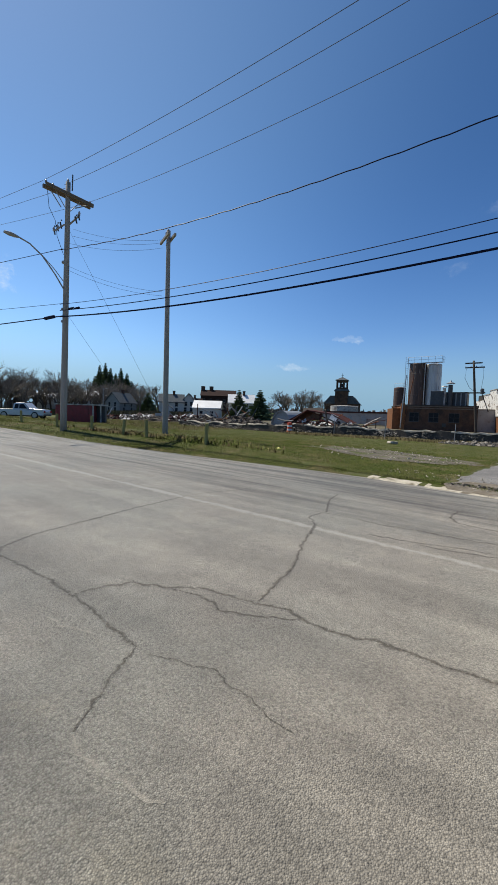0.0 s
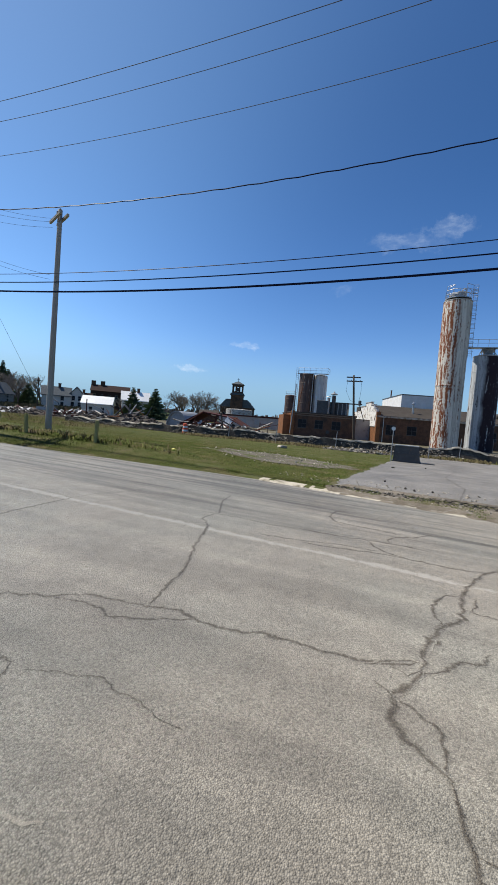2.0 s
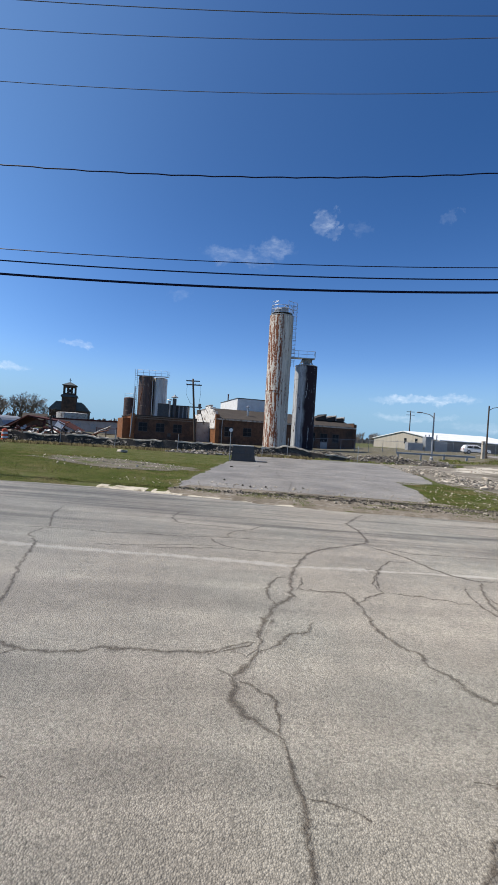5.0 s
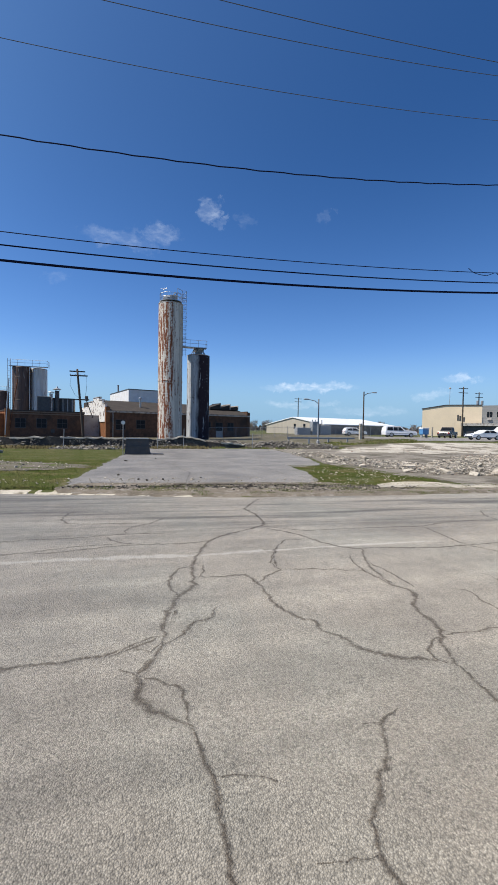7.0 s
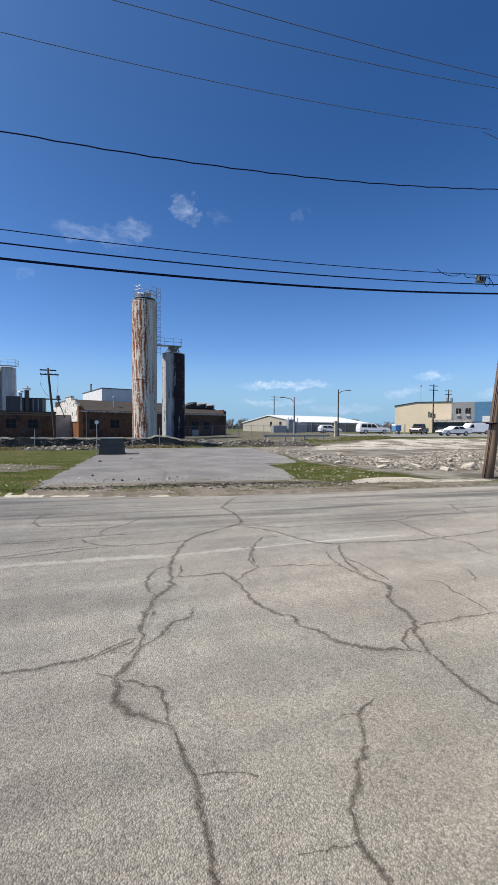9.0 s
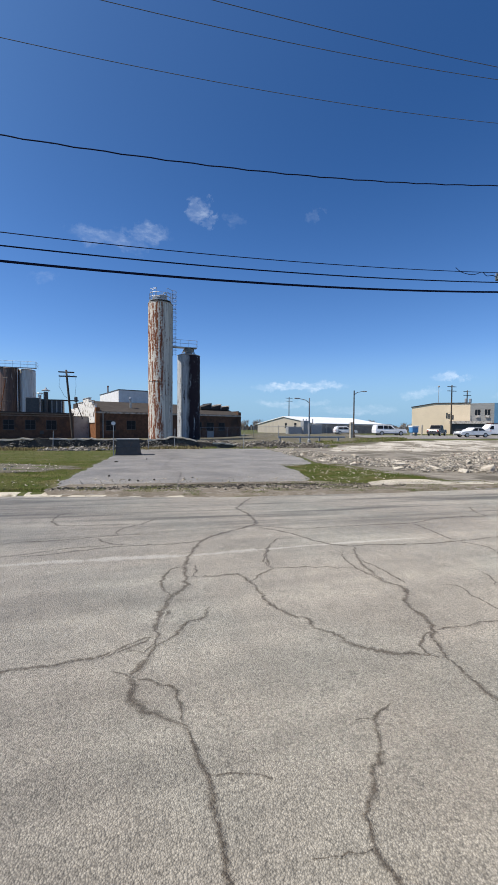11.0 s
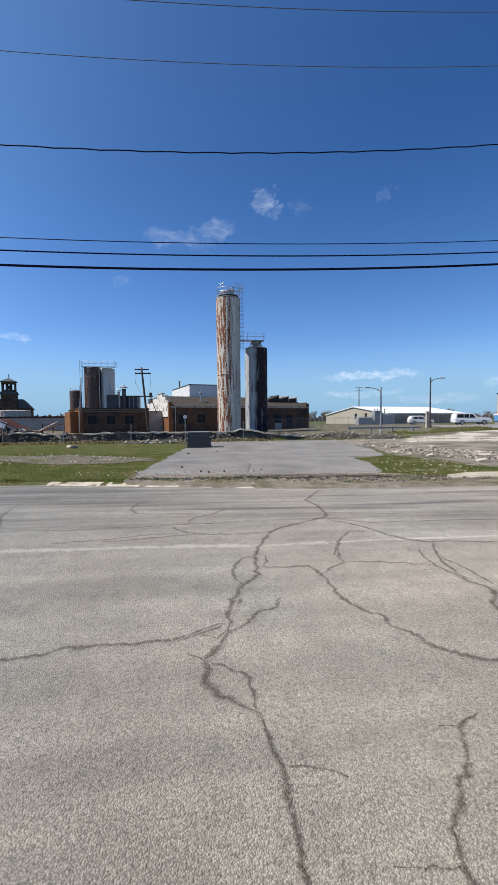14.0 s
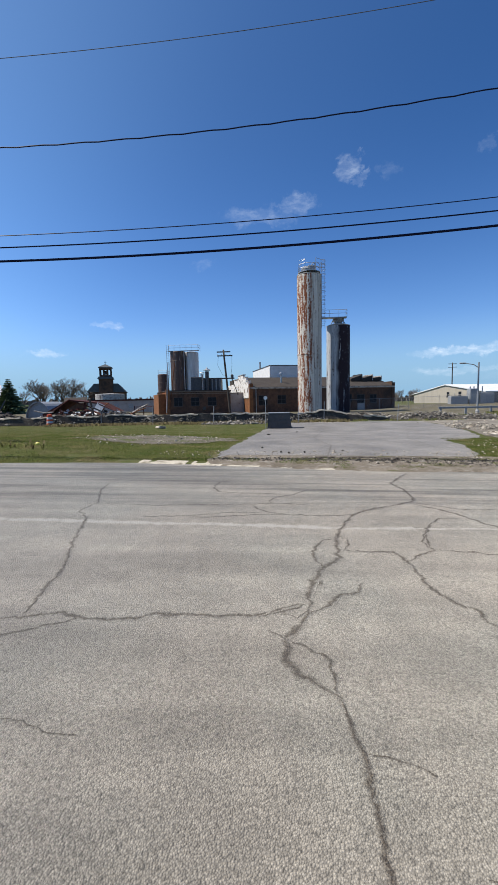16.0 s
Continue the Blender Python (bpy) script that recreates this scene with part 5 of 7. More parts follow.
part("door", boxes((9.3, 10.6, -0.03, 0.02, 0.1, 2.4), bevel=0.01), M_TRIM, mh, "boarded pale door")
part("door", boxes((21.6, 23.1, -0.035, 0.0, 0.1, 1.5), bevel=0.01), M_GREYMETAL, mh)
part("roof_vent", lathe(bmesh.new(), [(0.18, H + 1.0), (0.18, H + 2.6), (0.34, H + 2.65), (0.3, H + 2.9), (0.08, H + 3.0)], 12, (7.0, 3.0)), M_STEEL, mh)
for i, (xx, hh) in enumerate(((22.0, 0.75), (24.4, 0.65), (26.4, 0.4))):
    part("sawtooth_light", prism(bmesh.new(), [(xx, H + 1.7), (xx + 2.3, H + 1.7 + hh), (xx + 2.35, H + 1.3), (xx, H + 1.3)], "y", 3.4, 7.0), M_ROOF, mh, "sawtooth roof light")
    part("sawtooth_rim", boxes((xx + 2.35, xx + 2.5, 3.3, 7.1, H + 1.4, H + 1.9 + hh)), M_TRIM if i else M_DARKMETAL, mh)
part("downpipe", tube(bmesh.new(), [(1.15, -0.1, 0), (1.15, -0.1, H - 0.2)], 0.07, 8), M_STEEL, mh)
# the hall's side: a stepped parapet of white painted brick catching the sun
part("stepped_parapet", prism(bmesh.new(), [(0.45, 2.9), (0.45, H + 1.3), (2.2, H + 1.3), (2.2, H + 2.0), (4.4, H + 2.0), (4.4, H + 2.6), (9.0, H + 2.6), (9.0, H + 2.0), (13.0, H + 2.0), (13.0, H + 1.2), (D, H + 1.2), (D, 2.9)], "x", -0.12, 0.3), M_WHITEBRICK, mh, "stepped parapet of flaking white painted brick")
part("coping", boxes((-0.2, 0.36, 0.4, 2.2, H + 1.3, H + 1.42), (-0.2, 0.36, 2.15, 4.4, H + 2.0, H + 2.12), (-0.2, 0.36, 4.35, 9.0, H + 2.6, H + 2.72), (-0.2, 0.36, 9.0, 13.0, H + 2.0, H + 2.12)), M_TRIM, mh)
up = thing("upper_block", pose(-1.75, 84.0, BZ, 0, 0, 16), "white metal-clad upper storey behind the hall", "building")
part("body", boxes((0, 10.5, 0, 16.0, 0, 9.5)), M_WHITE, up, "shaded grey-white cladding")
part("side_cladding", boxes((-0.05, -0.004, 0.0, 16.0, 0, 9.5)), M_WHITE, up, "sunlit white cladding")
part("roof_edge", boxes((-0.12, 10.6, -0.08, 16.1, 9.5, 9.66)), M_SLATE, up)
part("flue", lathe(bmesh.new(), [(0.14, 9.0), (0.14, 11.2), (0.2, 11.2), (0.2, 11.4)], 10, (0.8, 12.0)), M_RUST, up)


def silo(x, y, z0, z1, r, material, label):
    th = thing("silo", pose(x, y, z0), label, "silo", "silos")
    h = z1 - z0
    part("shell", lathe(bmesh.new(), [(r, 0)] + [(r, h * k / 12) for k in range(1, 12)] + [(r, h - 0.3), (r * 0.985, h - 0.05)], 44), material, th)
    part("roof", lathe(bmesh.new(), [(r * 1.01, h - 0.05), (r * 1.01, h + 0.05), (r * 0.6, h + 0.28), (0.3, h + 0.42)], 44), M_TRIM, th)
    for k in range(1, 6):
        part("seam", lathe(bmesh.new(), [(r + 0.004, h * k / 6), (r + 0.02, h * k / 6 + 0.04), (r + 0.004, h * k / 6 + 0.08)], 44), material, th)
    return th


def ring(r, z, n=18, a0=0.0, a1=360.0):
    return [(r * math.cos(radians(a0 + (a1 - a0) * i / n)), r * math.sin(radians(a0 + (a1 - a0) * i / n)), z) for i in range(n + 1)]


s1 = silo(4.92, 66.0, BZ, 21.1, 1.9, M_SILO, "tall round silo, white paint peeling to orange rust")
h1 = 21.1 - BZ
part("platform", lathe(bmesh.new(), [(1.75, h1 + 0.35), (1.75, h1 + 0.45)], 24), M_STEEL, s1)
for zz in (0.95, 1.5):
    part("rail", tube(bmesh.new(), ring(1.7, h1 + zz), 0.03, 5), M_STEEL, s1)
for p in ring(1.7, h1 + 0.4, 12)[:-1]:
    part("post", tube(bmesh.new(), [p, (p[0], p[1], p[2] + 1.1)], 0.03, 5), M_STEEL, s1)
part("hopper", lathe(bmesh.new(), [(0.9, h1 + 0.3), (0.9, h1 + 1.0), (0.5, h1 + 1.3)], 14, (-0.4, 0)), M_GREYMETAL, s1)
part("filter_box", boxes((-0.2, 0.9, -0.9, 0.1, h1 + 0.45, h1 + 1.35), bevel=0.05), M_GREYMETAL, s1)
part("davit", tube(bmesh.new(), [(-1.2, 0.2, h1 + 0.4), (-1.2, 0.2, h1 + 2.3), (-0.6, 0.1, h1 + 2.6)], 0.05, 6), M_STEEL, s1)
railing(s1, [(0.9, -1.4, h1 + 0.45), (1.8, -0.5, h1 + 0.45), (2.4, -0.5, h1 + 0.45)], 1.8, 3, 0.035)
part("vent_pipe", tube(bmesh.new(), [(0.4, -0.4, h1 + 0.4), (0.4, -0.4, h1 + 1.6), (0.7, -0.4, h1 + 1.9), (0.95, -0.4, h1 + 1.5)], 0.09, 8), M_GREYMETAL, s1)
railing(s1, [(-1.6, -0.6, h1 + 0.45), (-0.7, -1.5, h1 + 0.45)], 1.7, 3, 0.03)
ladder(s1, (2.15, -0.3, 13.5), (2.15, -0.3, h1 + 1.9), 0.5, 0.35, M_STEEL)
for k in range(15):
    zz = 14.5 + k * 0.65
    part("cage_hoop", tube(bmesh.new(), [(2.15 + 0.38 * math.cos(radians(a)) , -0.3 + 0.38 * math.sin(radians(a)), zz) for a in range(-120, 121, 40)], 0.018, 4), M_STEEL, s1)
part("band", lathe(bmesh.new(), [(1.93, 9.3), (1.95, 9.4), (1.93, 9.5)], 44), M_SILO, s1)

s2 = silo(9.85, 69.0, BZ, 13.8, 1.9, M_SILO2, "round silo, pale grey paint peeled to black on one side")
h2 = 13.8 - BZ
part("platform", boxes((-3.1, 1.2, -1.4, -0.3, h2 + 1.15, h2 + 1.27)), M_STEEL, s2, "steel catwalk to the taller silo")
railing(s2, [(-3.0, -1.4, h2 + 1.27), (1.2, -1.4, h2 + 1.27), (1.2, -0.3, h2 + 1.27)], 1.1, 2, 0.03)
for k in range(6):
    a = radians(60 * k)
    part("strut", tube(bmesh.new(), [(1.3 * math.cos(a), 1.3 * math.sin(a), h2 + 0.1), (0.9 * math.cos(a + 0.6), 0.9 * math.sin(a + 0.6), h2 + 1.2)], 0.06, 6), M_GREYMETAL, s2)
part("hopper", lathe(bmesh.new(), [(0.5, h2 + 0.3), (0.9, h2 + 1.0), (0.9, h2 + 1.15)], 14), M_GREYMETAL, s2)

pd = utility_pole(-8.2, 68.0, BZ, 10.9, (-0.95, 0), M_POLE_DARK, 0.2, 0.14, "dark leaning wooden pole with crossarms in front of the plant")
part("crossarm", boxes((-2.05, 0.2, -0.08, 0.08, 10.46, 10.64)), M_POLE_DARK, pd)
part("crossarm", boxes((-2.0, 0.55, -0.08, 0.08, 9.82, 10.0)), M_POLE_DARK, pd)
part("crossarm", boxes((-1.6, 0.8, -0.08, 0.08, 6.1, 6.28)), M_POLE_DARK, pd)
for i in range(4):
    insulator(pd, -1.95 + i * 0.7, 0, 10.0)
part("transformer", lathe(bmesh.new(), [(0.2, 6.0), (0.24, 6.05), (0.24, 6.7), (0.1, 6.8)], 12, (0.45, -0.3)), M_DARKMETAL, pd)
part("stay", tube(bmesh.new(), [(0.2, 0, 6.6), (1.35, 0, 3.4)], 0.07, 6), M_POLE_DARK, pd)
for xx in (-1.8, 0.4):
    part("cable", tube(bmesh.new(), [(xx, 0, 9.9), (xx * 1.1, 0, 8.4), (xx * 0.7, 0, 6.9), (0.1 + xx * 0.3, 0, 6.3)], 0.02, 4), M_CABLE, pd)

# low foundation wall and soil bank in front of the plant
fw = thing("foundation_wall", pose(0, 0, 0), "low dark foundation wall with a pale broken rim", "wall")
bm = bmesh.new()
bm2 = bmesh.new()
prev = prev2 = None
for i in range(181):
    x = -44 + i * 0.3
    y = 38.0 + 0.6 * noise.noise((x * 0.2, 1, 0)) + 4.5 * ss(-20, -44, x)
    zb, zt = zg(x, y) - 0.2, zg(x, y) + 0.85 + 0.22 * noise.noise((x * 0.35, 0, 4)) + 0.12 * noise.noise((x * 1.7, 0, 4)) - 0.45 * ss(4, 9, x) - 0.25 * ss(-22, -34, x)
    row = [bm.verts.new(c) for c in ((x, y - 0.12, zb), (x, y, zt), (x, y + 0.5, zt), (x, y + 0.5, zb))]
    rz = zt + 0.05 + 0.1 * abs(noise.noise((x * 2.3, 5, 0)))
    row2 = [bm2.verts.new(c) for c in ((x, y - 0.1, zt - 0.05 - 0.06 * abs(noise.noise((x * 3, 7, 0)))), (x, y - 0.08, rz), (x, y + 0.4, rz), (x, y + 0.4, zt - 0.1))]
    if prev:
        for k in range(3):
            bm.faces.new((prev[k], row[k], row[k + 1], prev[k + 1]))
            if noise.noise((x * 0.5, 3, 3)) > -0.18:
                bm2.faces.new((prev2[k], row2[k], row2[k + 1], prev2[k + 1]))
    prev, prev2 = row, row2
part("wall", bm, M_DARKSOIL, fw)
part("rim", bm2, M_CONC, fw, "pale broken concrete rim")


# ---------- rubble ----------
def block(rng, sx, sy, sz):
    """A broken piece with flat faces and sharp corners."""
    bm = bmesh.new()
    bmesh.ops.create_cube(bm, size=1.5)
    for v in bm.verts:
        v.co = Vector((v.co.x * sx * rng.uniform(0.6, 1.2), v.co.y * sy * rng.uniform(0.6, 1.2), v.co.z * sz * rng.uniform(0.55, 1.1)))
    return bm


def rubble(name, spots, count, size, material, label, seed, tall=0.6):
    """Countless broken pieces over round heaps (x, y, radius x, radius y, height)."""
    rg = random.Random(seed)
    verts, faces = [], []
    protos = []
    for _ in range(10):
        b = block(rg, 1, 1, tall) if _ % 3 else lump(rg, 1, 1, tall)
        b.verts.ensure_lookup_table()
        protos.append(([v.co.copy() for v in b.verts], [[v.index for v in f.verts] for f in b.faces]))
        b.free()
    wts = [s[2] * s[3] for s in spots]
    for _ in range(count):
        sx, sy, a, b, h = rg.choices(spots, wts)[0]
        u, ang = math.sqrt(rg.random()), rg.uniform(0, 6.283)
        x, y = sx + a * u * math.cos(ang), sy + b * u * math.sin(ang)
        s = size * rg.choice((0.35, 0.45, 0.55, 0.8, 1.0)) * rg.uniform(0.7, 1.4)
        z = zg(x, y) + 0.03 + h * max(0, 1 - u * u) * rg.uniform(0.55, 1) + s * 0.15
        rot = Euler((rg.uniform(-0.6, 0.6), rg.uniform(-0.6, 0.6), rg.uniform(0, 6.3))).to_matrix()
        st = Vector((rg.uniform(0.6, 1.6), rg.uniform(0.5, 1.1), rg.uniform(0.5, 1.1)))
        vs, fs = rg.choice(protos)
        o = len(verts)
        verts += [tuple(rot @ Vector((v.x * st.x * s, v.y * st.y * s, v.z * st.z * s)) + Vector((x, y, z))) for v in vs]
        faces += [[o + i for i in f] for f in fs]
    me = bpy.data.meshes.new(name)
    me.from_pydata(verts, [], faces)
    me.materials.append(material)
    return tagged(new(name, me), label, "rubble", kind="stuff")


def heap(name, spots, material, label):
    """The soil bodies under the broken pieces."""
    for i, (x, y, a, b, h) in enumerate(spots):
        bm = bmesh.new()
        rows = []
        for r in range(7):
            row = []
            for k in range(22):
                t = 2 * math.pi * k / 22
                u = r / 6
                px, py = x + a * u * math.cos(t), y + b * u * math.sin(t)
                row.append(bm.verts.new((px, py, zg(px, py) - 0.02 + h * 0.8 * (1 - u * u) * (1 + 0.5 * noise.noise((px * 0.6, py * 0.6, 1))))))
            rows.append(row)
        for p, q in zip(rows, rows[1:]):
            for k in range(22):
                bm.faces.new((p[k], q[k], q[(k + 1) % 22], p[(k + 1) % 22]))
        bmesh.ops.remove_doubles(bm, verts=bm.verts[:], dist=0.001)
        tagged(put(name, bm, material, smooth=True), label, "soil heap", "soil heaps")


bank = [(7.5, 39.5, 4.5, 1.8, 0.75), (13.5, 38.5, 4.2, 1.6, 0.7), (-4.0, 35.8, 3.0, 1.2, 0.25), (-1.3, 37.0, 2.2, 1.0, 0.3), (2.6, 38.6, 2.5, 1.2, 0.45), (17.5, 37.5, 2.4, 1.6, 0.5)]
heap("soil_heap", bank, M_DARKSOIL, "dark soil heap with weeds and broken stone")
rubble("rubble", bank, 2600, 0.11, M_DULLSTONE, "broken pale masonry on a soil bank", 11)
yard = [(12.5, 19.5, 2.8, 3.2, 0.12), (13.5, 14.8, 2.6, 1.2, 0.2), (17.5, 17.0, 3.5, 2.5, 0.2), (12.0, 25.5, 1.5, 3.5, 0.25), (22.0, 20.0, 5.0, 3.0, 0.2), (16.0, 13.6, 2.2, 0.8, 0.15), (28.0, 24.0, 6.0, 3.0, 0.15)]
rubble("rubble", yard, 8000, 0.058, M_STONE, "scattered broken concrete and brick in the dirt yard", 12)
rubble("rubble", yard, 4200, 0.07, M_DULLSTONE, "darker broken stone mixed through the dirt yard", 24)
rubble("rubble", yard[:5], 150, 0.13, M_STONE, "larger broken slabs in the dirt yard", 25, 0.35)
rubble("rubble", [(30, 33, 14, 5, 0.0), (11.5, 31, 2.0, 2.0, 0.35), (13, 29, 1.5, 2.5, 0.2)], 380, 0.10, M_STONE, "stones along the bleached slab", 13)
rubble("dirt_clods", [(2.5, 10.8, 4.4, 0.4, 0.0), (0.5, 10.7, 2.4, 0.3, 0.0), (5.0, 10.3, 3.0, 0.5, 0.0)], 900, 0.032, M_DARKSOIL, "dark clods and crumbled asphalt along the lot edge", 18)
rubble("gravel_litter", [(3.5, 10.6, 5.5, 0.8, 0.0), (2.0, 12.0, 6.0, 0.9, 0.0)], 520, 0.03, M_STONE, "loose stones on the dirt verge", 14)
rubble("gravel_litter", [(8.2, 14.4, 1.6, 2.6, 0.0)], 150, 0.035, M_STONE, "pale stone chips in the grass wedge", 19)
rubble("gravel_litter", [(-5.5, 17, 3.0, 3.2, 0.0), (3, 36, 8, 1.0, 0.05)], 420, 0.045, M_STONE, "loose stones on the gravel patch", 15)
rubble("rubble", [(-22 + 3.4 * i, 37.6 + 0.15 * (i % 3), 1.9, 0.5, 0.75) for i in range(8)], 900, 0.10, M_DULLSTONE, "broken stone tipped along the foundation wall", 16)
rubble("rubble", [(-40 + 3.4 * i, 40.8 - 0.4 * i, 1.9, 0.5, 0.6) for i in range(6)], 900, 0.10, M_DULLSTONE, "broken stone tipped along the foundation wall", 17)
rg = random.Random(77)
for x, y, s in ((14.9, 13.9, 0.46), (13.4, 13.7, 0.3), (12.6, 14.4, 0.34), (16.2, 14.1, 0.3), (11.2, 15.0, 0.28), (17.6, 15.2, 0.4), (10.4, 17.4, 0.26), (12.8, 17.0, 0.3), (11.6, 21.5, 0.32), (15.6, 18.8, 0.36), (9.9, 19.8, 0.25), (14.0, 23.0, 0.35), (-3.2, 34.5, 0.3), (-9.0, 30.0, 0.42), (-2.3, 35.0, 0.35)):
    b = block(rg, s * 1.05, s * 0.75, s * 0.36)
    bmesh.ops.bevel(b, geom=b.edges[:], offset=s * 0.07, segments=1, affect="EDGES")
    ob = put("concrete_chunk", b, M_STONE)
    ob.matrix_basis = pose(x, y, zg(x, y) + s * 0.28, rg.uniform(-12, 12), rg.uniform(-12, 12), rg.uniform(0, 180))
    tagged(ob, "broken pale concrete chunk lying in the dirt", "concrete", "concrete chunks")

# dark steel skip at the lot's end
dz = zg(-0.1, 28) + 0.03
sk = thing("steel_skip", pose(-0.08, 28.2, dz), "dark low steel container with a slanting lid on the asphalt lot", "container")
part("body", prism(bmesh.new(), [(-0.82, 0.0), (-0.72, 1.02), (0.68, 1.02), (0.84, 0.0)], "y", -0.5, 0.6), M_DARKMETAL, sk)
part("lid", boxes((-0.76, 0.7, -0.55, 0.65, 1.02, 1.07)), M_GREYMETAL, sk, "grey steel lid edge")
part("rib", boxes((-0.8, 0.82, -0.54, -0.5, 0.5, 0.58)), M_DARKMETAL, sk)
part("base_rail", boxes((-0.86, 0.9, -0.52, 0.62, -0.02, 0.06)), M_DARKMETAL, sk)
sl = thing("steel_plate", pose(1.25, 27.9, dz), "dark flat steel plate on the asphalt", "plate")
part("plate", boxes((-0.35, 0.35, -0.35, 0.3, 0.0, 0.05), bevel=0.01), M_DARKMETAL, sl)
for k, (x, y) in enumerate([(-0.64, 20.41), (-0.68, 13.46), (0.85, 22.15), (-0.07, 12.26), (0.16, 12.07), (0.63, 12.28)]):
    ob = put("asphalt_lump", lump(random.Random(40 + k), 0.12 if k == 0 else 0.045, 0.045, 0.035), M_DARKSOIL)
    ob.matrix_basis = pose(x, y, zg(x, y) + 0.045, 0, 0, 30 * k)
    tagged(ob, "loose dark lump of asphalt on the lot", "asphalt", "asphalt lumps")
sg = thing("sign_post", pose(-1.0, 27.6, zg(-1, 27.6)), "thin post with a round white reflector", "sign")
part("post", tube(bmesh.new(), [(0, 0, -0.1), (0, 0, 2.05)], 0.025, 6), M_GREYMETAL, sg)
part("disc", lathe(bmesh.new(), [(0.13, -0.01), (0.13, 0.01)], 18), M_REFLECT, sg).matrix_basis = Matrix.Translation((0, -0.04, 2.1)) @ Matrix.Rotation(radians(90), 4, "X")
for x, y, h in ((-11.5, 36, 1.7), (-6.0, 36.4, 1.6), (4.0, 37.5, 1.8), (10.5, 37.2, 1.5), (-17, 37.5, 1.7), (1.6, 36.2, 1.5)):
    tagged(put("fence_stake", tube(bmesh.new(), [(x, y, zg(x, y) - 0.1), (x + 0.05, y, zg(x, y) + h)], 0.03, 6), M_GREYMETAL), "bare steel fence stake in the soil bank", "stake", "fence stakes")
fr = thing("pipe_barrier", pose(-20.8, 61.0, BZ), "rusty red pipe barrier by the boiler house", "barrier")
for xx in (-1.4, 0.0, 1.5):
    part("post", tube(bmesh.new(), [(xx, 0, 0), (xx, 0, 1.9)], 0.07, 6), M_REDSTEEL, fr)
for zz in (0.9, 1.75):
    part("rail", tube(bmesh.new(), [(-1.4, 0, zz), (1.5, 0, zz)], 0.05, 6), M_REDSTEEL, fr)

# traffic barrel
bz = zg(-22.4, 38)
bl = thing("traffic_barrel", pose(-21.9, 37.2, zg(-21.9, 37.2)), "orange traffic barrel with white reflective bands on the grass", "traffic barrel")
part("base", lathe(bmesh.new(), [(0.42, 0), (0.42, 0.08), (0.3, 0.1)], 20), M_RUBBER, bl)
for i in range(5):
    r0, r1 = 0.30 - i * 0.014, 0.30 - (i + 1) * 0.014
    part("band" if i % 2 else "drum", lathe(bmesh.new(), [(r0, 0.1 + i * 0.19), (r1 + 0.004, 0.1 + (i + 1) * 0.19)], 20), M_REFLECT if i % 2 else M_ORANGE, bl, "white reflective band" if i % 2 else "")
part("lid", lathe(bmesh.new(), [(0.22, 1.05), (0.22, 1.1), (0.08, 1.13)], 16), M_ORANGE, bl)
lt = thing("yellow_bag", pose(-7.9, 12.6, zg(-7.9, 12.6) + 0.05), "scrap of yellow plastic bag in the grass", "litter")
part("bag", lump(random.Random(3), 0.09, 0.07, 0.07), M_YELLOW, lt)

# wooden posts along the verge
for x, y, h, tilt in ((-10.55, 11.6, 0.82, 2), (-14.1, 11.7, 0.78, -2), (-15.75, 11.7, 0.72, 6), (-18.4, 11.8, 0.75, 1), (-21.7, 11.8, 0.72, 0), (-26, 11.9, 0.75, -3)):
    ob = put("fence_post", boxes((-0.055, 0.055, -0.055, 0.055, -0.3, h), bevel=0.012), M_POSTWOOD)
    ob.matrix_basis = pose(x, y, zg(x, y), 0, tilt, 20)
    tagged(ob, "short weathered wooden post in the weedy verge", "post", "verge posts")

# ---------- demolition debris on the left ----------
dh = [(-66, 56, 9, 4, 1.1), (-54, 58, 8, 4, 1.3), (-46, 60, 6, 4, 1.5), (-80, 52, 9, 4, 1.0), (-30, 60, 7, 3, 1.2), (-24, 58, 4, 2.5, 0.9)]
heap("soil_heap", dh, M_DARKSOIL, "dark heap of demolition soil and scrap")
rubble("debris", dh, 3200, 0.34, M_DEBRIS, "heaps of demolition scrap, brick and torn sheet", 21, 0.5)
rubble("debris", [(-70, 55, 9, 3, 1.2), (-58, 57, 7, 3, 1.4), (-28, 59, 5, 2, 1.2)], 260, 0.5, M_WHITE, "torn white sheets among the scrap", 22, 0.2)
rubble("debris", [(-58, 56, 8, 3, 1.2), (-76, 53, 6, 3, 1.0), (-30, 59, 6, 2, 1.4)], 420, 0.35, M_REDSTEEL, "broken red brick among the scrap", 23, 0.6)
rg = random.Random(31)
for i in range(46):
    cx, cy, a, b, h = rg.choice(dh)
    x, y = cx + rg.uniform(-a, a) * 0.8, cy + rg.uniform(-b, b) * 0.7
    ln = rg.uniform(1.5, 4.2)
    d = Vector((rg.uniform(-1, 1), rg.uniform(-0.4, 0.4), rg.uniform(-0.15, 0.55))).normalized() * ln
    z = zg(x, y) + rg.uniform(0.3, 1.0) * h
    ob = put("scrap_beam", tube(bmesh.new(), [(0, 0, 0), d * 0.5 + Vector((0, 0, rg.uniform(-0.2, 0.2))), d], rg.uniform(0.06, 0.14), 4), rg.choice((M_RUST, M_REDSTEEL, M_DARKMETAL, M_GREYMETAL, M_TRIM)))
    ob.matrix_basis = pose(x, y, z)
    tagged(ob, "bent steel beam sticking out of the scrap heap", "beam", "scrap beams")
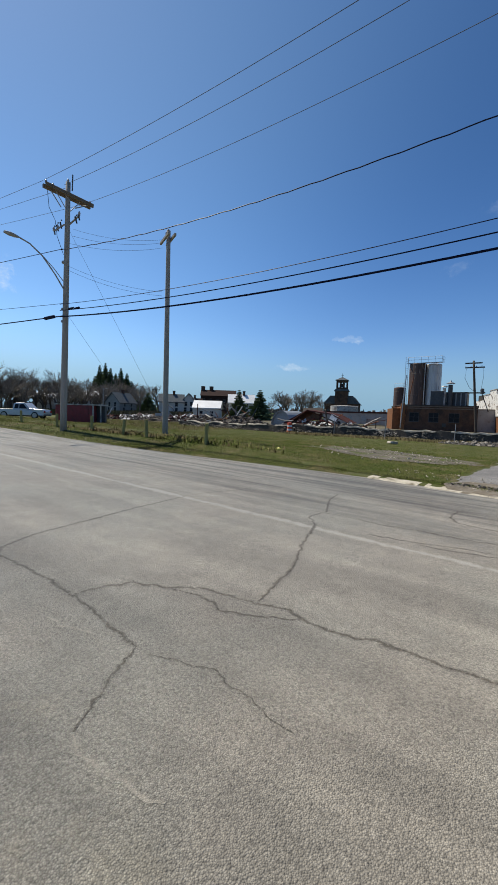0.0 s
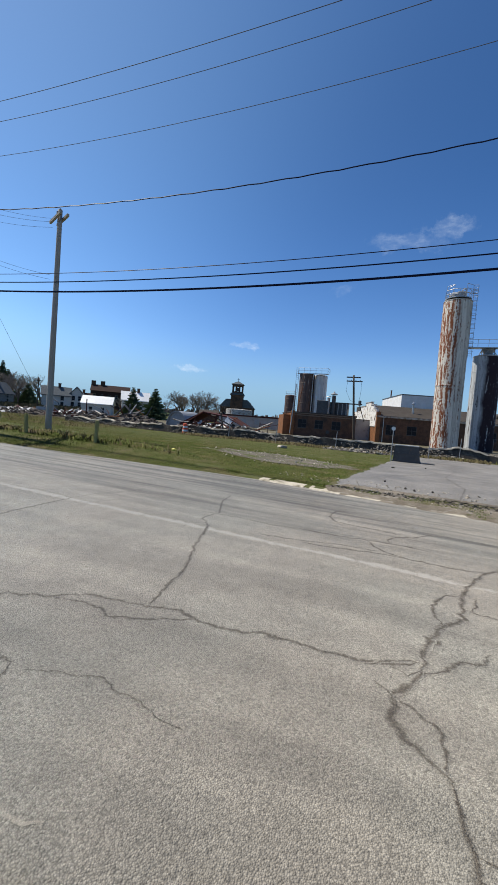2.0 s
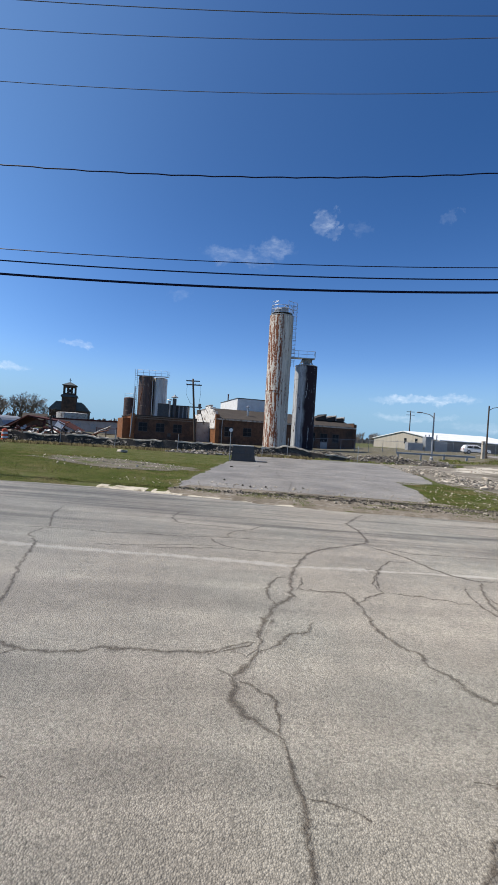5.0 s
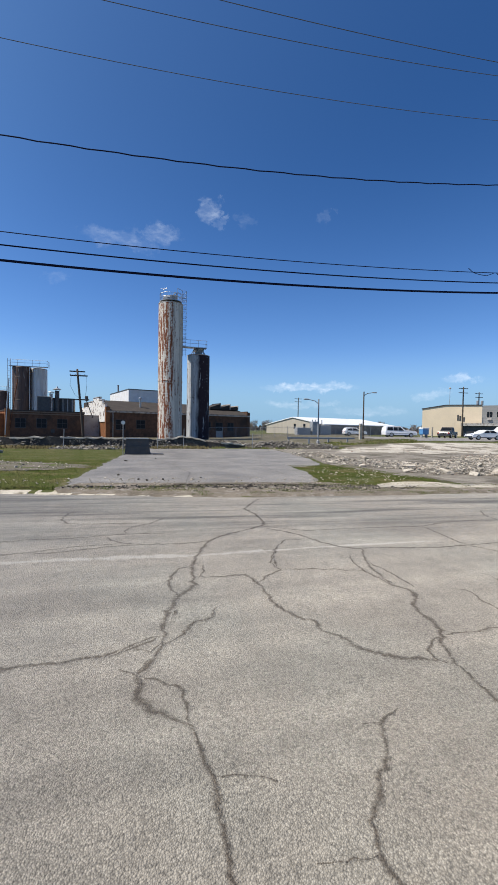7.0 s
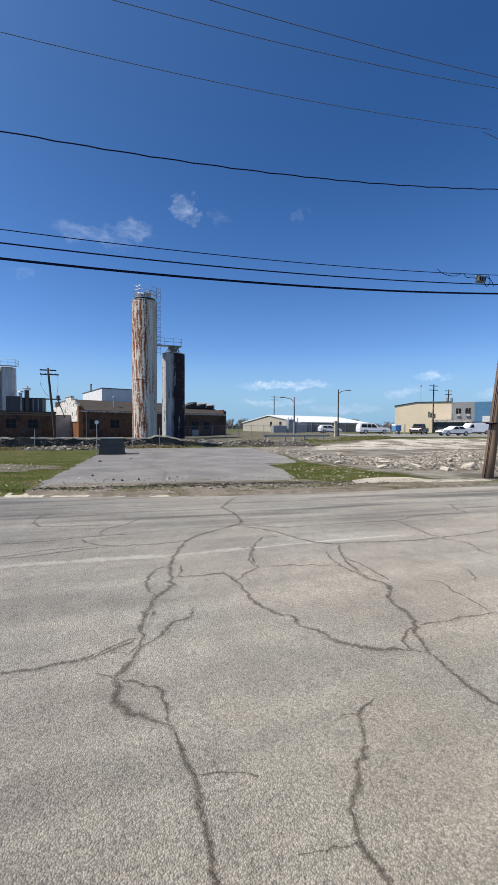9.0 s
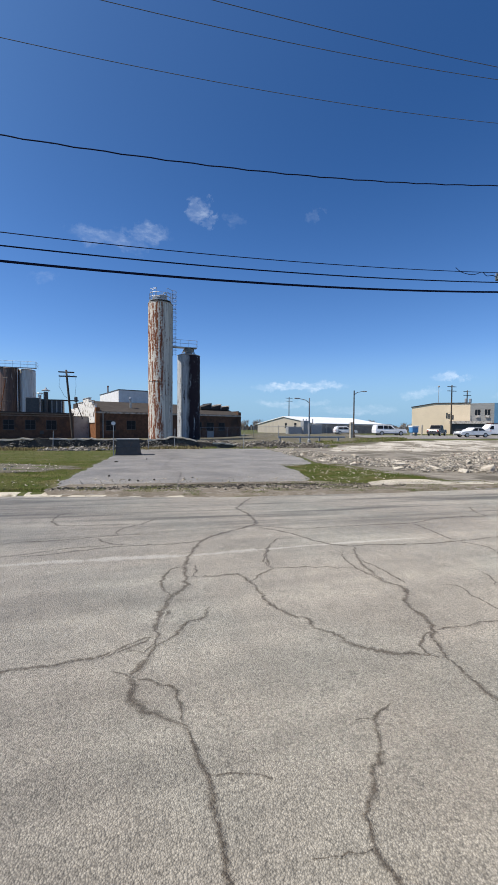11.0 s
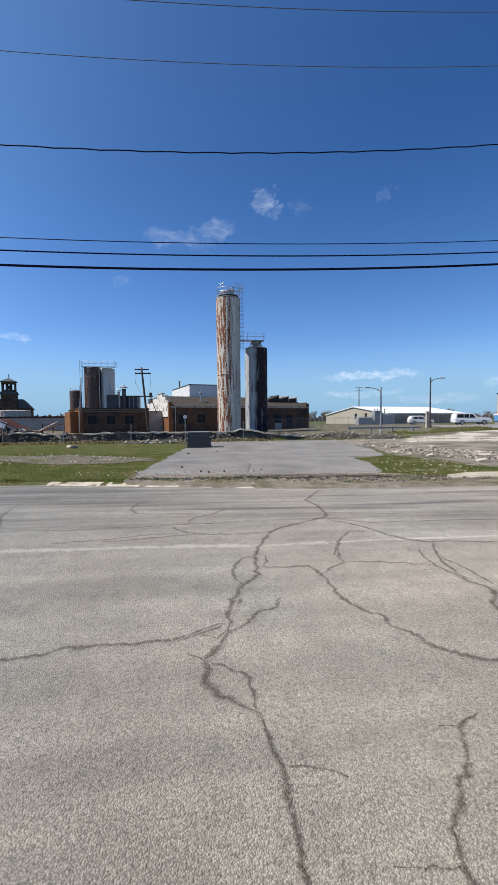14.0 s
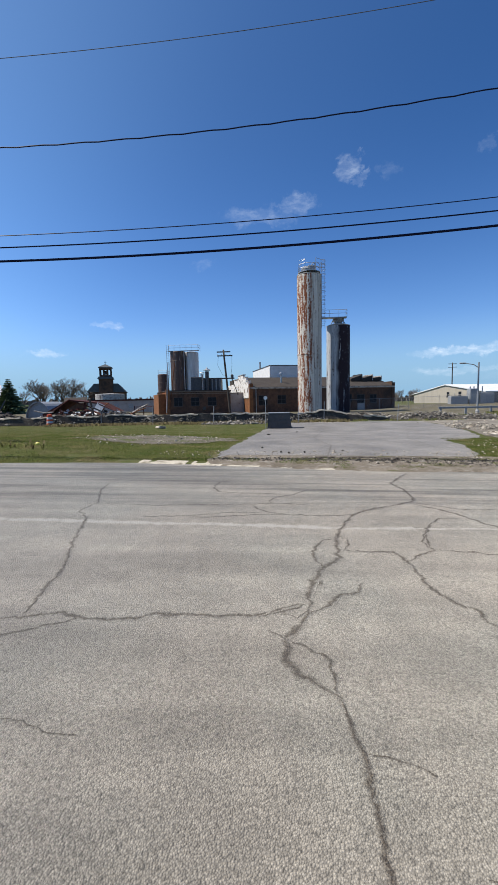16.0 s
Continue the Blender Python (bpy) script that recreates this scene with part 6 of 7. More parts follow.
# collapsed red roof
cr = thing("collapsed_roof", pose(-29.5, 60.5, -0.3), "collapsed red steel roof leaning on rubble", "collapsed roof")
part("slope", prism(bmesh.new(), [(-6.6, 0.7), (-2.2, 2.95), (-2.0, 2.85), (-6.3, 0.45)], "y", -1.2, 2.5), M_REDSTEEL, cr)
part("slope", prism(bmesh.new(), [(-2.2, 2.9), (2.2, 2.4), (5.0, 1.0), (2.2, 2.2), (-2.2, 2.75)], "y", -1.4, 2.4), M_REDSTEEL, cr)
for a, b in (((-6.3, -1.3, 0.2), (-2.1, -1.3, 2.9)), ((-2.1, -1.3, 2.9), (4.5, -1.3, 0.5)), ((-4, -1.3, 0.3), (-3.4, -1.3, 2.0)), ((0, -1.3, 0.4), (0.5, -1.3, 2.5)), ((2, -1.4, 0.2), (3.4, -1.4, 1.6))):
    part("truss", tube(bmesh.new(), [a, b], 0.09, 5), M_REDSTEEL, cr)
for x, y, z, w, h, ry in ((-27.2, 58.6, 0.5, 1.1, 1.6, 24), (-24.5, 58.5, 0.2, 1.8, 0.5, -10), (-32.5, 59, 0.5, 1.4, 0.4, 15)):
    ob = put("torn_sheet", boxes((-w / 2, w / 2, -0.03, 0.03, 0, h)), M_WHITE)
    ob.matrix_basis = pose(x, y, z, -20, ry, 10)
    tagged(ob, "torn white metal sheet on the rubble", "sheet", "torn sheets")
# arched hut
qh = thing("arched_hut", pose(-38.8, 63, -0.4), "grey half-round steel hut end among the scrap", "hut")
bm = bmesh.new()
arc = [(2.0 * math.cos(radians(a)), 2.75 * math.sin(radians(a))) for a in range(0, 181, 12)]
part("end_wall", prism(bm, arc, "y", 0, 0.15), M_GREYMETAL, qh)
bm = bmesh.new()
prev = None
for u, z in arc:
    row = [bm.verts.new((u * s, w, z * s)) for s, w in ((1.05, -0.3), (1.05, 6), (0.99, 6), (0.99, -0.3))]
    if prev:
        for k in range(4):
            bm.faces.new((prev[k], row[k], row[(k + 1) % 4], prev[(k + 1) % 4]))
    prev = row
part("shell", bm, M_GREYMETAL, qh)
# excavator-like boom wreck
wk = thing("steel_wreck", pose(-47.5, 60, 0.4), "dark twisted steel frame on top of the scrap heap", "scrap steel")
for a, b, r in (((-3, 0, 0), (-0.5, 0, 2.3), 0.16), ((-0.5, 0, 2.3), (1.6, 0, 0.6), 0.2), ((1.6, 0, 0.6), (3.4, 0, 1.7), 0.14), ((-2, 0.3, 0.4), (2.6, 0.2, 1.3), 0.14), ((0.2, 0, 0), (0.6, 0, 2.6), 0.12)):
    part("beam", tube(bmesh.new(), [a, b], r, 5), M_DARKMETAL, wk)
fs = thing("scrap_tower", pose(-62.0, 56.5, -0.2), "grey sheet-metal tower frame standing in the scrap", "scrap steel")
part("leg", boxes((-0.35, 0.35, -0.3, 0.3, 0, 3.4)), M_GREYMETAL, fs)
part("arm", tube(bmesh.new(), [(0.1, 0, 3.2), (-1.7, 0, 1.5)], 0.14, 5), M_TRIM, fs)
part("arm", tube(bmesh.new(), [(0.1, 0, 3.4), (1.6, 0, 2.6), (1.9, 0, 2.1)], 0.1, 5), M_DARKMETAL, fs)
part("deck", boxes((-3.2, 0.3, -0.4, 0.4, 0.9, 1.5)), M_GREYMETAL, fs)

# ---------- houses and church ----------


def house(x, y, rz, w, d, eave, ridge, wall, roof, label, chimney=True, porch=False, wins=((0.25, 0.3), (0.7, 0.3), (0.3, 0.68), (0.7, 0.68)), gable_front=True):
    z = zg(x, y)
    th = thing("house", pose(x, y, z, 0, 0, rz), label, "house", "houses behind the field")
    part("wall", prism(bmesh.new(), [(-w / 2, 0), (-w / 2, eave), (0, ridge - 0.15), (w / 2, eave), (w / 2, 0)], "y", 0, d), wall, th)
    s = (ridge - eave) / (w / 2)
    part("roof", prism(bmesh.new(), [(-w / 2 - 0.4, eave - 0.4 * s), (0, ridge), (w / 2 + 0.4, eave - 0.4 * s), (w / 2 + 0.4, eave - 0.4 * s + 0.22), (0, ridge + 0.22), (-w / 2 - 0.4, eave - 0.4 * s + 0.22)], "y", -0.35, d + 0.35), roof, th)
    for u, v in wins:
        window(th, -w / 2 + u * w, 0, v * eave, 0.9, 1.4, I4, 1, 2)
        window(th, u * d, 0, v * eave, 0.9, 1.4, Matrix.Translation((w / 2, 0, 0)) @ Matrix.Rotation(radians(90), 4, "Z"), 1, 2)
    if chimney:
        part("chimney", boxes((-0.4, 0.4, d * 0.55, d * 0.55 + 0.8, eave, ridge + 1.3), (-0.48, 0.48, d * 0.55 - 0.08, d * 0.55 + 0.88, ridge + 1.1, ridge + 1.3)), M_BRICK, th)
    if porch:
        part("porch_roof", prism(bmesh.new(), [(-2.4, 2.5), (0.0, 3.1), (0.0, 3.25), (-2.4, 2.62)], "x", -w / 2, w / 2), M_WHITEROOF, th)
        for u in (-w / 2 + 0.1, 0, w / 2 - 0.1):
            part("porch_post", tube(bmesh.new(), [(u, -2.2, 0), (u, -2.2, 2.55)], 0.07, 6), M_WHITE, th)
    return th


house(-123.0, 86.5, 15, 6.2, 9.5, 4.6, 7.9, M_GREYSIDING, M_SLATE, "old grey clapboard house with a slate roof below the spruces")
house(-104.6, 91.8, -43, 6.0, 8.0, 4.9, 7.3, M_SIDING, M_SLATE, "long pale clapboard house with two dark chimneys")
house(-96.3, 97.2, 40, 4.4, 7.0, 5.0, 7.5, M_SIDING, M_SLATE, "pale clapboard gable wing with a slate roof", False)
house(-106.0, 104.5, -45, 5.5, 6.5, 3.8, 6.0, M_BRICK, M_ROOFRED, "dark brick house with a dull red roof")
house(-84.5, 88.0, -58, 5.0, 7.8, 3.2, 5.1, M_SIDING, M_WHITEROOF, "small white house with a pale metal roof", False, False, ((0.3, 0.25), (0.7, 0.25)))
house(-173, 84, -30, 8, 14, 6.4, 8.4, M_SIDING, M_WHITEROOF, "far pale house with a white metal roof among trees", False, False, ((0.3, 0.5), (0.7, 0.5)))
house(-166, 96, -32, 8, 14, 7.2, 9.4, M_SIDING, M_WHITEROOF, "far white-roofed house among trees", False, False, ((0.3, 0.5), (0.7, 0.5)))
upx = utility_pole(-102.4, 88.4, zg(-102, 88), 9.7, (0.0, 0), M_POLE_DARK, 0.16, 0.12, "distant dark utility pole among the houses")
part("crossarm", boxes((-1.3, 1.3, -0.08, 0.08, 8.6, 8.78)), M_POLE_DARK, upx).matrix_basis = Matrix.Rotation(radians(47), 4, "Z")
house(-82.3, 101.2, -50, 5.5, 8.0, 4.7, 7.1, M_SIDING, M_WHITEROOF, "white house with a pale metal roof between spruces", True)
house(-86.5, 112, 34, 5.0, 6.5, 4.8, 7.2, M_SIDING, M_WHITEROOF, "tall white house with a porch and pale roof", True, True)
house(-80.5, 112, 34, 4.2, 5.5, 4.2, 6.2, M_SIDING, M_WHITEROOF, "narrow white house wing with a pale roof", True)
lb = thing("brick_row", pose(-159, 170, 1.0, 0, 0, 38), "long dark brick row building with many chimneys", "building")
part("wall", boxes((0, 20, 0, 12, 0, 10.6)), M_ROOFRED, lb)
part("roof", prism(bmesh.new(), [(-0.4, 10.6), (6, 14.2), (12.4, 10.6)], "x", -0.3, 20.3), M_ROOFRED, lb)
for xx in (-0.2, 4.6):
    part("chimney", boxes((xx, xx + 2.2, 5.2, 7.0, 9, 16.2)), M_BRICK, lb)
for i in range(5):
    window(lb, 2 + i * 3.8, 0, 7.0, 1.1, 1.8, I4, 1, 2)
# far low brick sheds right of the bare trees
sh = thing("brick_shed", pose(-54.5, 100, 0.2, 0, 0, 25), "low dark brick shed with a pitched tar roof", "shed")
part("wall", boxes((0, 5, 0, 8, 0, 2.3)), M_BRICK, sh)
part("roof", prism(bmesh.new(), [(-0.4, 2.2), (4, 3.8), (8.4, 2.2)], "x", -0.3, 5.3), M_ROOF, sh)

ch = thing("brick_church", pose(-60.8, 140, 0.2, 0, 0, 18) @ Matrix.Diagonal((0.87, 0.87, 0.87, 1)), "old dark brick church with a tower, open belfry and slate roof", "church")
part("wall", boxes((-7, 7, 0, 18, 0, 7.4)), M_BRICK, ch)
part("roof", prism(bmesh.new(), [(-7.6, 7.2), (-4.6, 10.6), (4.6, 10.6), (7.6, 7.2)], "y", -0.3, 18.3), M_SLATE, ch)
part("tower", boxes((-2.6, 2.6, -1.2, 4, 0, 12.4)), M_BRICK, ch)
part("tower_ledge", boxes((-3.0, 3.0, -1.6, 4.4, 12.4, 12.8), (-2.75, 2.75, -1.35, 4.15, 12.8, 13.3)), M_SLATE, ch)
for i in range(4):
    for j in range(4):
        if i in (0, 3) or j in (0, 3):
            px_, py_ = -2.05 + i * 1.367, -0.65 + j * 1.367
            part("belfry_post", boxes((px_ - 0.2, px_ + 0.2, py_ - 0.2, py_ + 0.2, 13.3, 16.9)), M_BRICK, ch)
part("belfry_rail", boxes((-2.2, 2.2, -0.82, 3.62, 13.3, 14.0), (-2.25, 2.25, -0.87, 3.67, 16.3, 16.9)), M_BRICK, ch)
part("bell", lathe(bmesh.new(), [(0.75, 14.3), (0.6, 14.7), (0.45, 15.5), (0.15, 15.8)], 12, (0, 1.4)), M_DARKMETAL, ch)
part("belfry_roof", lathe(bmesh.new(), [(3.7, 16.9), (3.8, 17.1), (1.0, 18.2), (0.15, 18.5)], 4), M_SLATE, ch).matrix_basis = Matrix.Translation((0, 1.4, 0)) @ Matrix.Rotation(radians(45), 4, "Z")
part("cross", boxes((-0.08, 0.08, 1.32, 1.48, 18.2, 20.0), (-0.5, 0.5, 1.34, 1.46, 19.2, 19.36)), M_DARKMETAL, ch)
for xx in (-5, 5):
    window(ch, xx, 0, 2.2, 1.3, 2.6, I4, 2, 3)
wt2 = thing("white_tank", pose(-46.8, 110, 0), "squat white round tank in front of the church", "tank")
part("shell", lathe(bmesh.new(), [(3.9, 0), (3.9, 4.7), (3.7, 4.8), (1.0, 4.95)], 26), M_TRIM, wt2)
lw = thing("long_shed", pose(-46, 95, -0.3), "long low grey-lilac shed wall with a red coping", "shed")
part("wall", boxes((0, 17.5, 0, 8, 0, 3.0)), M_LILAC, lw)
part("coping", boxes((-0.1, 17.6, -0.12, 8.1, 3.0, 3.35)), M_REDSTEEL, lw)
for xx in (3, 6.5, 10):
    part("opening", boxes((xx, xx + 1.2, -0.03, 0.0, 1.2, 2.3)), M_GREYMETAL, lw)

# red container shed and pickup by the road further on
rs = thing("red_container", pose(-52.5, 31.5, zg(-52.5, 31.5), 0, 0, 36), "faded red container shed with an open dark end", "shed")
part("body", boxes((-3.2, 1.9, 0, 2.5, 0, 2.45), bevel=0.02), M_RED, rs)
part("roof", boxes((-3.3, 3.2, -0.08, 2.6, 2.45, 2.62)), M_TRIM, rs)
part("end_post", boxes((3.0, 3.15, 0, 0.15, 0, 2.45), (1.95, 2.1, 0, 0.15, 0, 2.45)), M_TRIM, rs)
part("open_end", boxes((1.92, 3.1, 1.6, 2.4, 0, 2.4)), M_DARKMETAL, rs)
for i in range(9):
    part("rib", boxes((-3.0 + i * 0.54, -2.9 + i * 0.54, -0.035, 0.0, 0.1, 2.4)), M_RED, rs)


# ---------- vehicles ----------
def wheel(parent, x, y, r, w):
    wh = put("wheel", lathe(bmesh.new(), [(r * 0.7, -w / 2), (r * 0.96, -w / 2), (r, -w / 4), (r, w / 4), (r * 0.96, w / 2), (r * 0.7, w / 2)], 18), M_RUBBER, parent)
    wh.matrix_basis = Matrix.Translation((x, y, r)) @ Matrix.Rotation(radians(90), 4, "X")
    part("rim", lathe(bmesh.new(), [(r * 0.68, -w / 2 - 0.01), (r * 0.3, -w / 2 + 0.04), (r * 0.3, w / 2 - 0.04), (r * 0.68, w / 2 + 0.01)], 14), M_STEEL, wh)


def vehicle(name, m, profile, glass, wheels, r, width, paint, label, extras=()):
    """A car from its side profile (x ahead, z); glass: side panes as profiles."""
    th = thing(name, m, label, "car" if name != "van" else "van", "parked vehicles")
    bm = bmesh.new()
    layers = []
    for y, inset in ((-width / 2, 0.06), (-width / 2 + 0.02, 0.0), (width / 2 - 0.02, 0.0), (width / 2, 0.06)):
        top = max(z for _, z in profile)
        row = []
        for x, z in profile:
            k = max(0.0, (z - 0.95) / max(0.2, top - 0.95))
            row.append(bm.verts.new((x * (1 - inset * 0.02), y * (1 - 0.17 * k), z - inset * 0.2 * (z > 0.6))))
        layers.append(row)
    for a, b in zip(layers, layers[1:]):
        for i in range(len(profile)):
            j = (i + 1) % len(profile)
            bm.faces.new((a[i], a[j], b[j], b[i]))
    bm.faces.new(layers[0])
    bm.faces.new(layers[-1][::-1])
    bmesh.ops.recalc_face_normals(bm, faces=bm.faces[:])
    part("body", bm, paint, th)
    top = max(z for _, z in profile)
    for s in (-1, 1):
        for g in glass:
            bm = bmesh.new()
            vs = []
            for off in (0.012, -0.02):
                vs.append([bm.verts.new((x, s * (width / 2 * (1 - 0.17 * max(0.0, (z - 0.95) / max(0.2, top - 0.95))) + off), z)) for x, z in g])
            bm.faces.new(vs[0]); bm.faces.new(vs[1][::-1])
            for i in range(len(g)):
                j = (i + 1) % len(g)
                bm.faces.new((vs[0][i], vs[0][j], vs[1][j], vs[1][i]))
            bmesh.ops.recalc_face_normals(bm, faces=bm.faces[:])
            part("side_window", bm, M_GLASS, th)
        for x in wheels:
            wheel(th, x, s * (width / 2 - 0.1), r, 0.24)
        xs = [x for x, z in profile if 0.5 < z < 1.0]
        part("headlight", boxes((max(xs) - 0.12, max(xs) + 0.012, s * (width / 2 - 0.3) - 0.17, s * (width / 2 - 0.3) + 0.17, 0.68, 0.84)), M_LAMPCLEAR, th)
        part("tail_light", boxes((min(xs) - 0.012, min(xs) + 0.1, s * (width / 2 - 0.2) - 0.12, s * (width / 2 - 0.2) + 0.12, 0.75, 1.0)), M_LAMPRED, th)
        part("door_mirror", boxes((glass[-1][-1][0] - 0.1, glass[-1][-1][0] + 0.08, s * (width / 2) - 0.02, s * (width / 2 + 0.16), 1.0, 1.15), bevel=0.02), paint, th)
    part("sill", boxes((wheels[0] + 0.4, wheels[-1] - 0.4, -width / 2 - 0.008, width / 2 + 0.008, 0.26, 0.38)), M_RUBBER, th)
    part("bumper", boxes((max(x for x, _ in profile) - 0.08, max(x for x, _ in profile) + 0.03, -width / 2 + 0.08, width / 2 - 0.08, 0.36, 0.56), bevel=0.02), M_DARKMETAL, th)
    for nm, bmx, mt in extras:
        part(nm, bmx, mt, th)
    return th


SUV = [(-2.8, 0.4), (-2.85, 1.0), (-2.7, 1.75), (-2.45, 1.9), (-0.1, 1.9), (0.7, 1.22), (2.6, 1.12), (2.85, 0.85), (2.85, 0.4)]
SUVG = [[(-2.55, 1.18), (-2.45, 1.74), (-1.5, 1.75), (-1.5, 1.16)], [(-1.4, 1.16), (-1.4, 1.75), (-0.65, 1.75), (-0.65, 1.16)], [(-0.55, 1.16), (-0.55, 1.75), (-0.12, 1.75), (0.48, 1.16)]]
SML = [(-2.2, 0.4), (-2.25, 0.95), (-1.9, 1.55), (-1.4, 1.66), (0.1, 1.64), (1.0, 1.05), (2.1, 0.9), (2.3, 0.65), (2.3, 0.38)]
SMLG = [[(-1.75, 1.08), (-1.5, 1.45), (-0.75, 1.5), (-0.75, 1.05)], [(-0.65, 1.05), (-0.65, 1.5), (0.05, 1.48), (0.7, 1.05)]]
SED = [(-2.35, 0.4), (-2.4, 0.9), (-1.65, 0.98), (-1.0, 1.42), (0.2, 1.44), (1.05, 0.95), (2.2, 0.82), (2.4, 0.6), (2.4, 0.35)]
SEDG = [[(-1.45, 1.0), (-0.95, 1.34), (-0.35, 1.36), (-0.35, 0.98)], [(-0.27, 0.98), (-0.27, 1.36), (0.15, 1.36), (0.75, 0.98)]]
VAN = [(-2.9, 0.4), (-2.95, 1.0), (-2.9, 2.05), (-2.7, 2.15), (1.2, 2.15), (1.95, 1.35), (2.75, 1.1), (2.9, 0.8), (2.9, 0.38)]
VANG = [[(0.7, 1.25), (0.7, 1.85), (1.15, 1.85), (1.65, 1.25)]]
PICK = [(-2.9, 0.45), (-2.9, 1.1), (-0.75, 1.1), (-0.7, 1.75), (-0.45, 1.88), (0.6, 1.88), (1.25, 1.2), (2.75, 1.1), (2.9, 0.85), (2.9, 0.42)]
PICKG = [[(-0.6, 1.2), (-0.5, 1.72), (-0.1, 1.72), (-0.1, 1.2)], [(0.0, 1.2), (0.0, 1.72), (0.5, 1.72), (0.95, 1.2)]]


def parked(x, y, rz):
    return pose(x, y, zg(x, y) + 0.07, 0, 0, rz)


vehicle("car", parked(44.7, 62, -12), SUV, SUVG, (-1.75, 1.75), 0.4, 1.98, M_CARWHITE, "large white estate truck parked on the side street", [("roof_rack", boxes((-2.2, 0.2, -0.75, -0.7, 1.9, 1.95), (-2.2, 0.2, 0.7, 0.75, 1.9, 1.95)), M_DARKMETAL), ("trim_strip", boxes((-2.6, 2.6, -1.0, 1.0, 0.62, 0.68)), M_GREYMETAL)])
vehicle("car", parked(42.2, 73, -10), SML, SMLG, (-1.4, 1.4), 0.36, 1.85, M_CARWHITE, "small white crossover parked by the metal building")
vehicle("car", parked(53.3, 60, 215), PICK, PICKG, (-1.8, 1.85), 0.42, 2.0, M_CARBLACK, "black pickup truck parked by the tan building", [("windscreen", boxes((1.0, 1.06, -0.75, 0.75, 1.2, 1.7)), M_GLASS)])
vehicle("car", parked(48.8, 47.8, 170), SED, SEDG, (-1.45, 1.45), 0.34, 1.82, M_CARWHITE, "white saloon car parked on the side street")
vehicle("van", parked(65.9, 59.5, 168), VAN, VANG, (-1.85, 1.85), 0.38, 2.05, M_CARWHITE, "white work van with a red ladder rack", [("ladder_rack", boxes((-2.6, 1.0, -0.8, -0.7, 2.32, 2.4), (-2.6, 1.0, 0.7, 0.8, 2.32, 2.4), (-2.4, -2.3, -0.8, 0.8, 2.15, 2.36), (0.6, 0.7, -0.8, 0.8, 2.15, 2.36)), M_REDSTEEL)])
vehicle("car", parked(-51.2, 23.6, 36), PICK, PICKG, (-1.8, 1.85), 0.42, 2.0, M_CARSILVER, "silver pickup truck parked beyond the field")

# ---------- buildings on the right ----------
lbx = thing("metal_building", pose(45.5, 93.6, 0.1, 0, 0, 17.5), "low metal building with tan gable and white roof", "building")
L1, L2 = 27.7, 25.0
EV, PK = 2.85, 4.75
part("wall", boxes((0, L1, 0, 0.2, 0, EV)), M_GREYWALL, lbx, "dark grey metal side wall")
part("gable", prism(bmesh.new(), [(0.0, 0), (0.0, EV), (L2 / 2, PK), (L2, EV), (L2, 0)], "x", -0.02, 0.2), M_GABLE, lbx, "dull tan metal gable wall")
part("roof", prism(bmesh.new(), [(-0.4, EV - 0.05), (L2 / 2, PK + 0.1), (L2 + 0.4, EV - 0.05), (L2 + 0.4, EV + 0.15), (L2 / 2, PK + 0.32), (-0.4, EV + 0.15)], "x", -0.25, L1 + 0.3), M_WHITEROOF, lbx)
part("back_wall", boxes((0.2, L1, L2 - 0.2, L2, 0, EV)), M_GREYWALL, lbx)
part("far_gable", prism(bmesh.new(), [(0.2, 0), (0.2, EV), (L2 / 2, PK), (L2 - 0.2, EV), (L2 - 0.2, 0)], "x", L1 - 0.2, L1), M_GREYWALL, lbx)
mg = Matrix.Rotation(radians(-90), 4, "Z")
for yy in (7.5, 11.5):
    window(lbx, -yy, -0.03, 1.75, 1.0, 1.4, mg, 1, 2)
tbld = thing("tan_building", pose(75.9, 95, 0.1, 0, 0, -45), "two-storey tan commercial building with grey and blue ends", "building")
part("tan_wall", prism(bmesh.new(), [(0, 0), (0, 7.7), (5.9, 8.6), (14.3, 8.5), (14.3, 0)], "y", 0, 14), M_TAN, tbld)
part("roof_edge", prism(bmesh.new(), [(-0.15, 7.65), (5.9, 8.6), (14.3, 8.5), (14.3, 8.75), (5.8, 8.85), (-0.2, 7.9)], "y", -0.15, 14.1), M_DARKMETAL, tbld)
part("grey_wall", boxes((14.3, 19.7, 0.0, 14, 0, 8.5)), M_GREYSIDING, tbld, "grey clad wall")
part("blue_wall", boxes((19.7, 34, -0.3, 14, 0, 8.5)), M_BLUE, tbld, "blue clad wall")
for xx in (16.0, 18.2):
    window(tbld, xx, 0, 5.4, 1.3, 1.5, I4, 2, 1, M_TRIM)
    part("cooling_unit", boxes((xx - 0.45, xx + 0.45, -0.35, 0.0, 4.75, 5.25), bevel=0.03), M_TRIM, tbld, "pale window cooling unit")
part("blue_door", boxes((21.5, 24.0, -0.35, -0.28, 0, 4.8)), M_WHITE, tbld, "white roller door")
part("wall_patch", boxes((4.6, 8, -0.02, 0.0, 2.0, 5.2)), M_TRIM, tbld).data.materials[0] = M_TAN
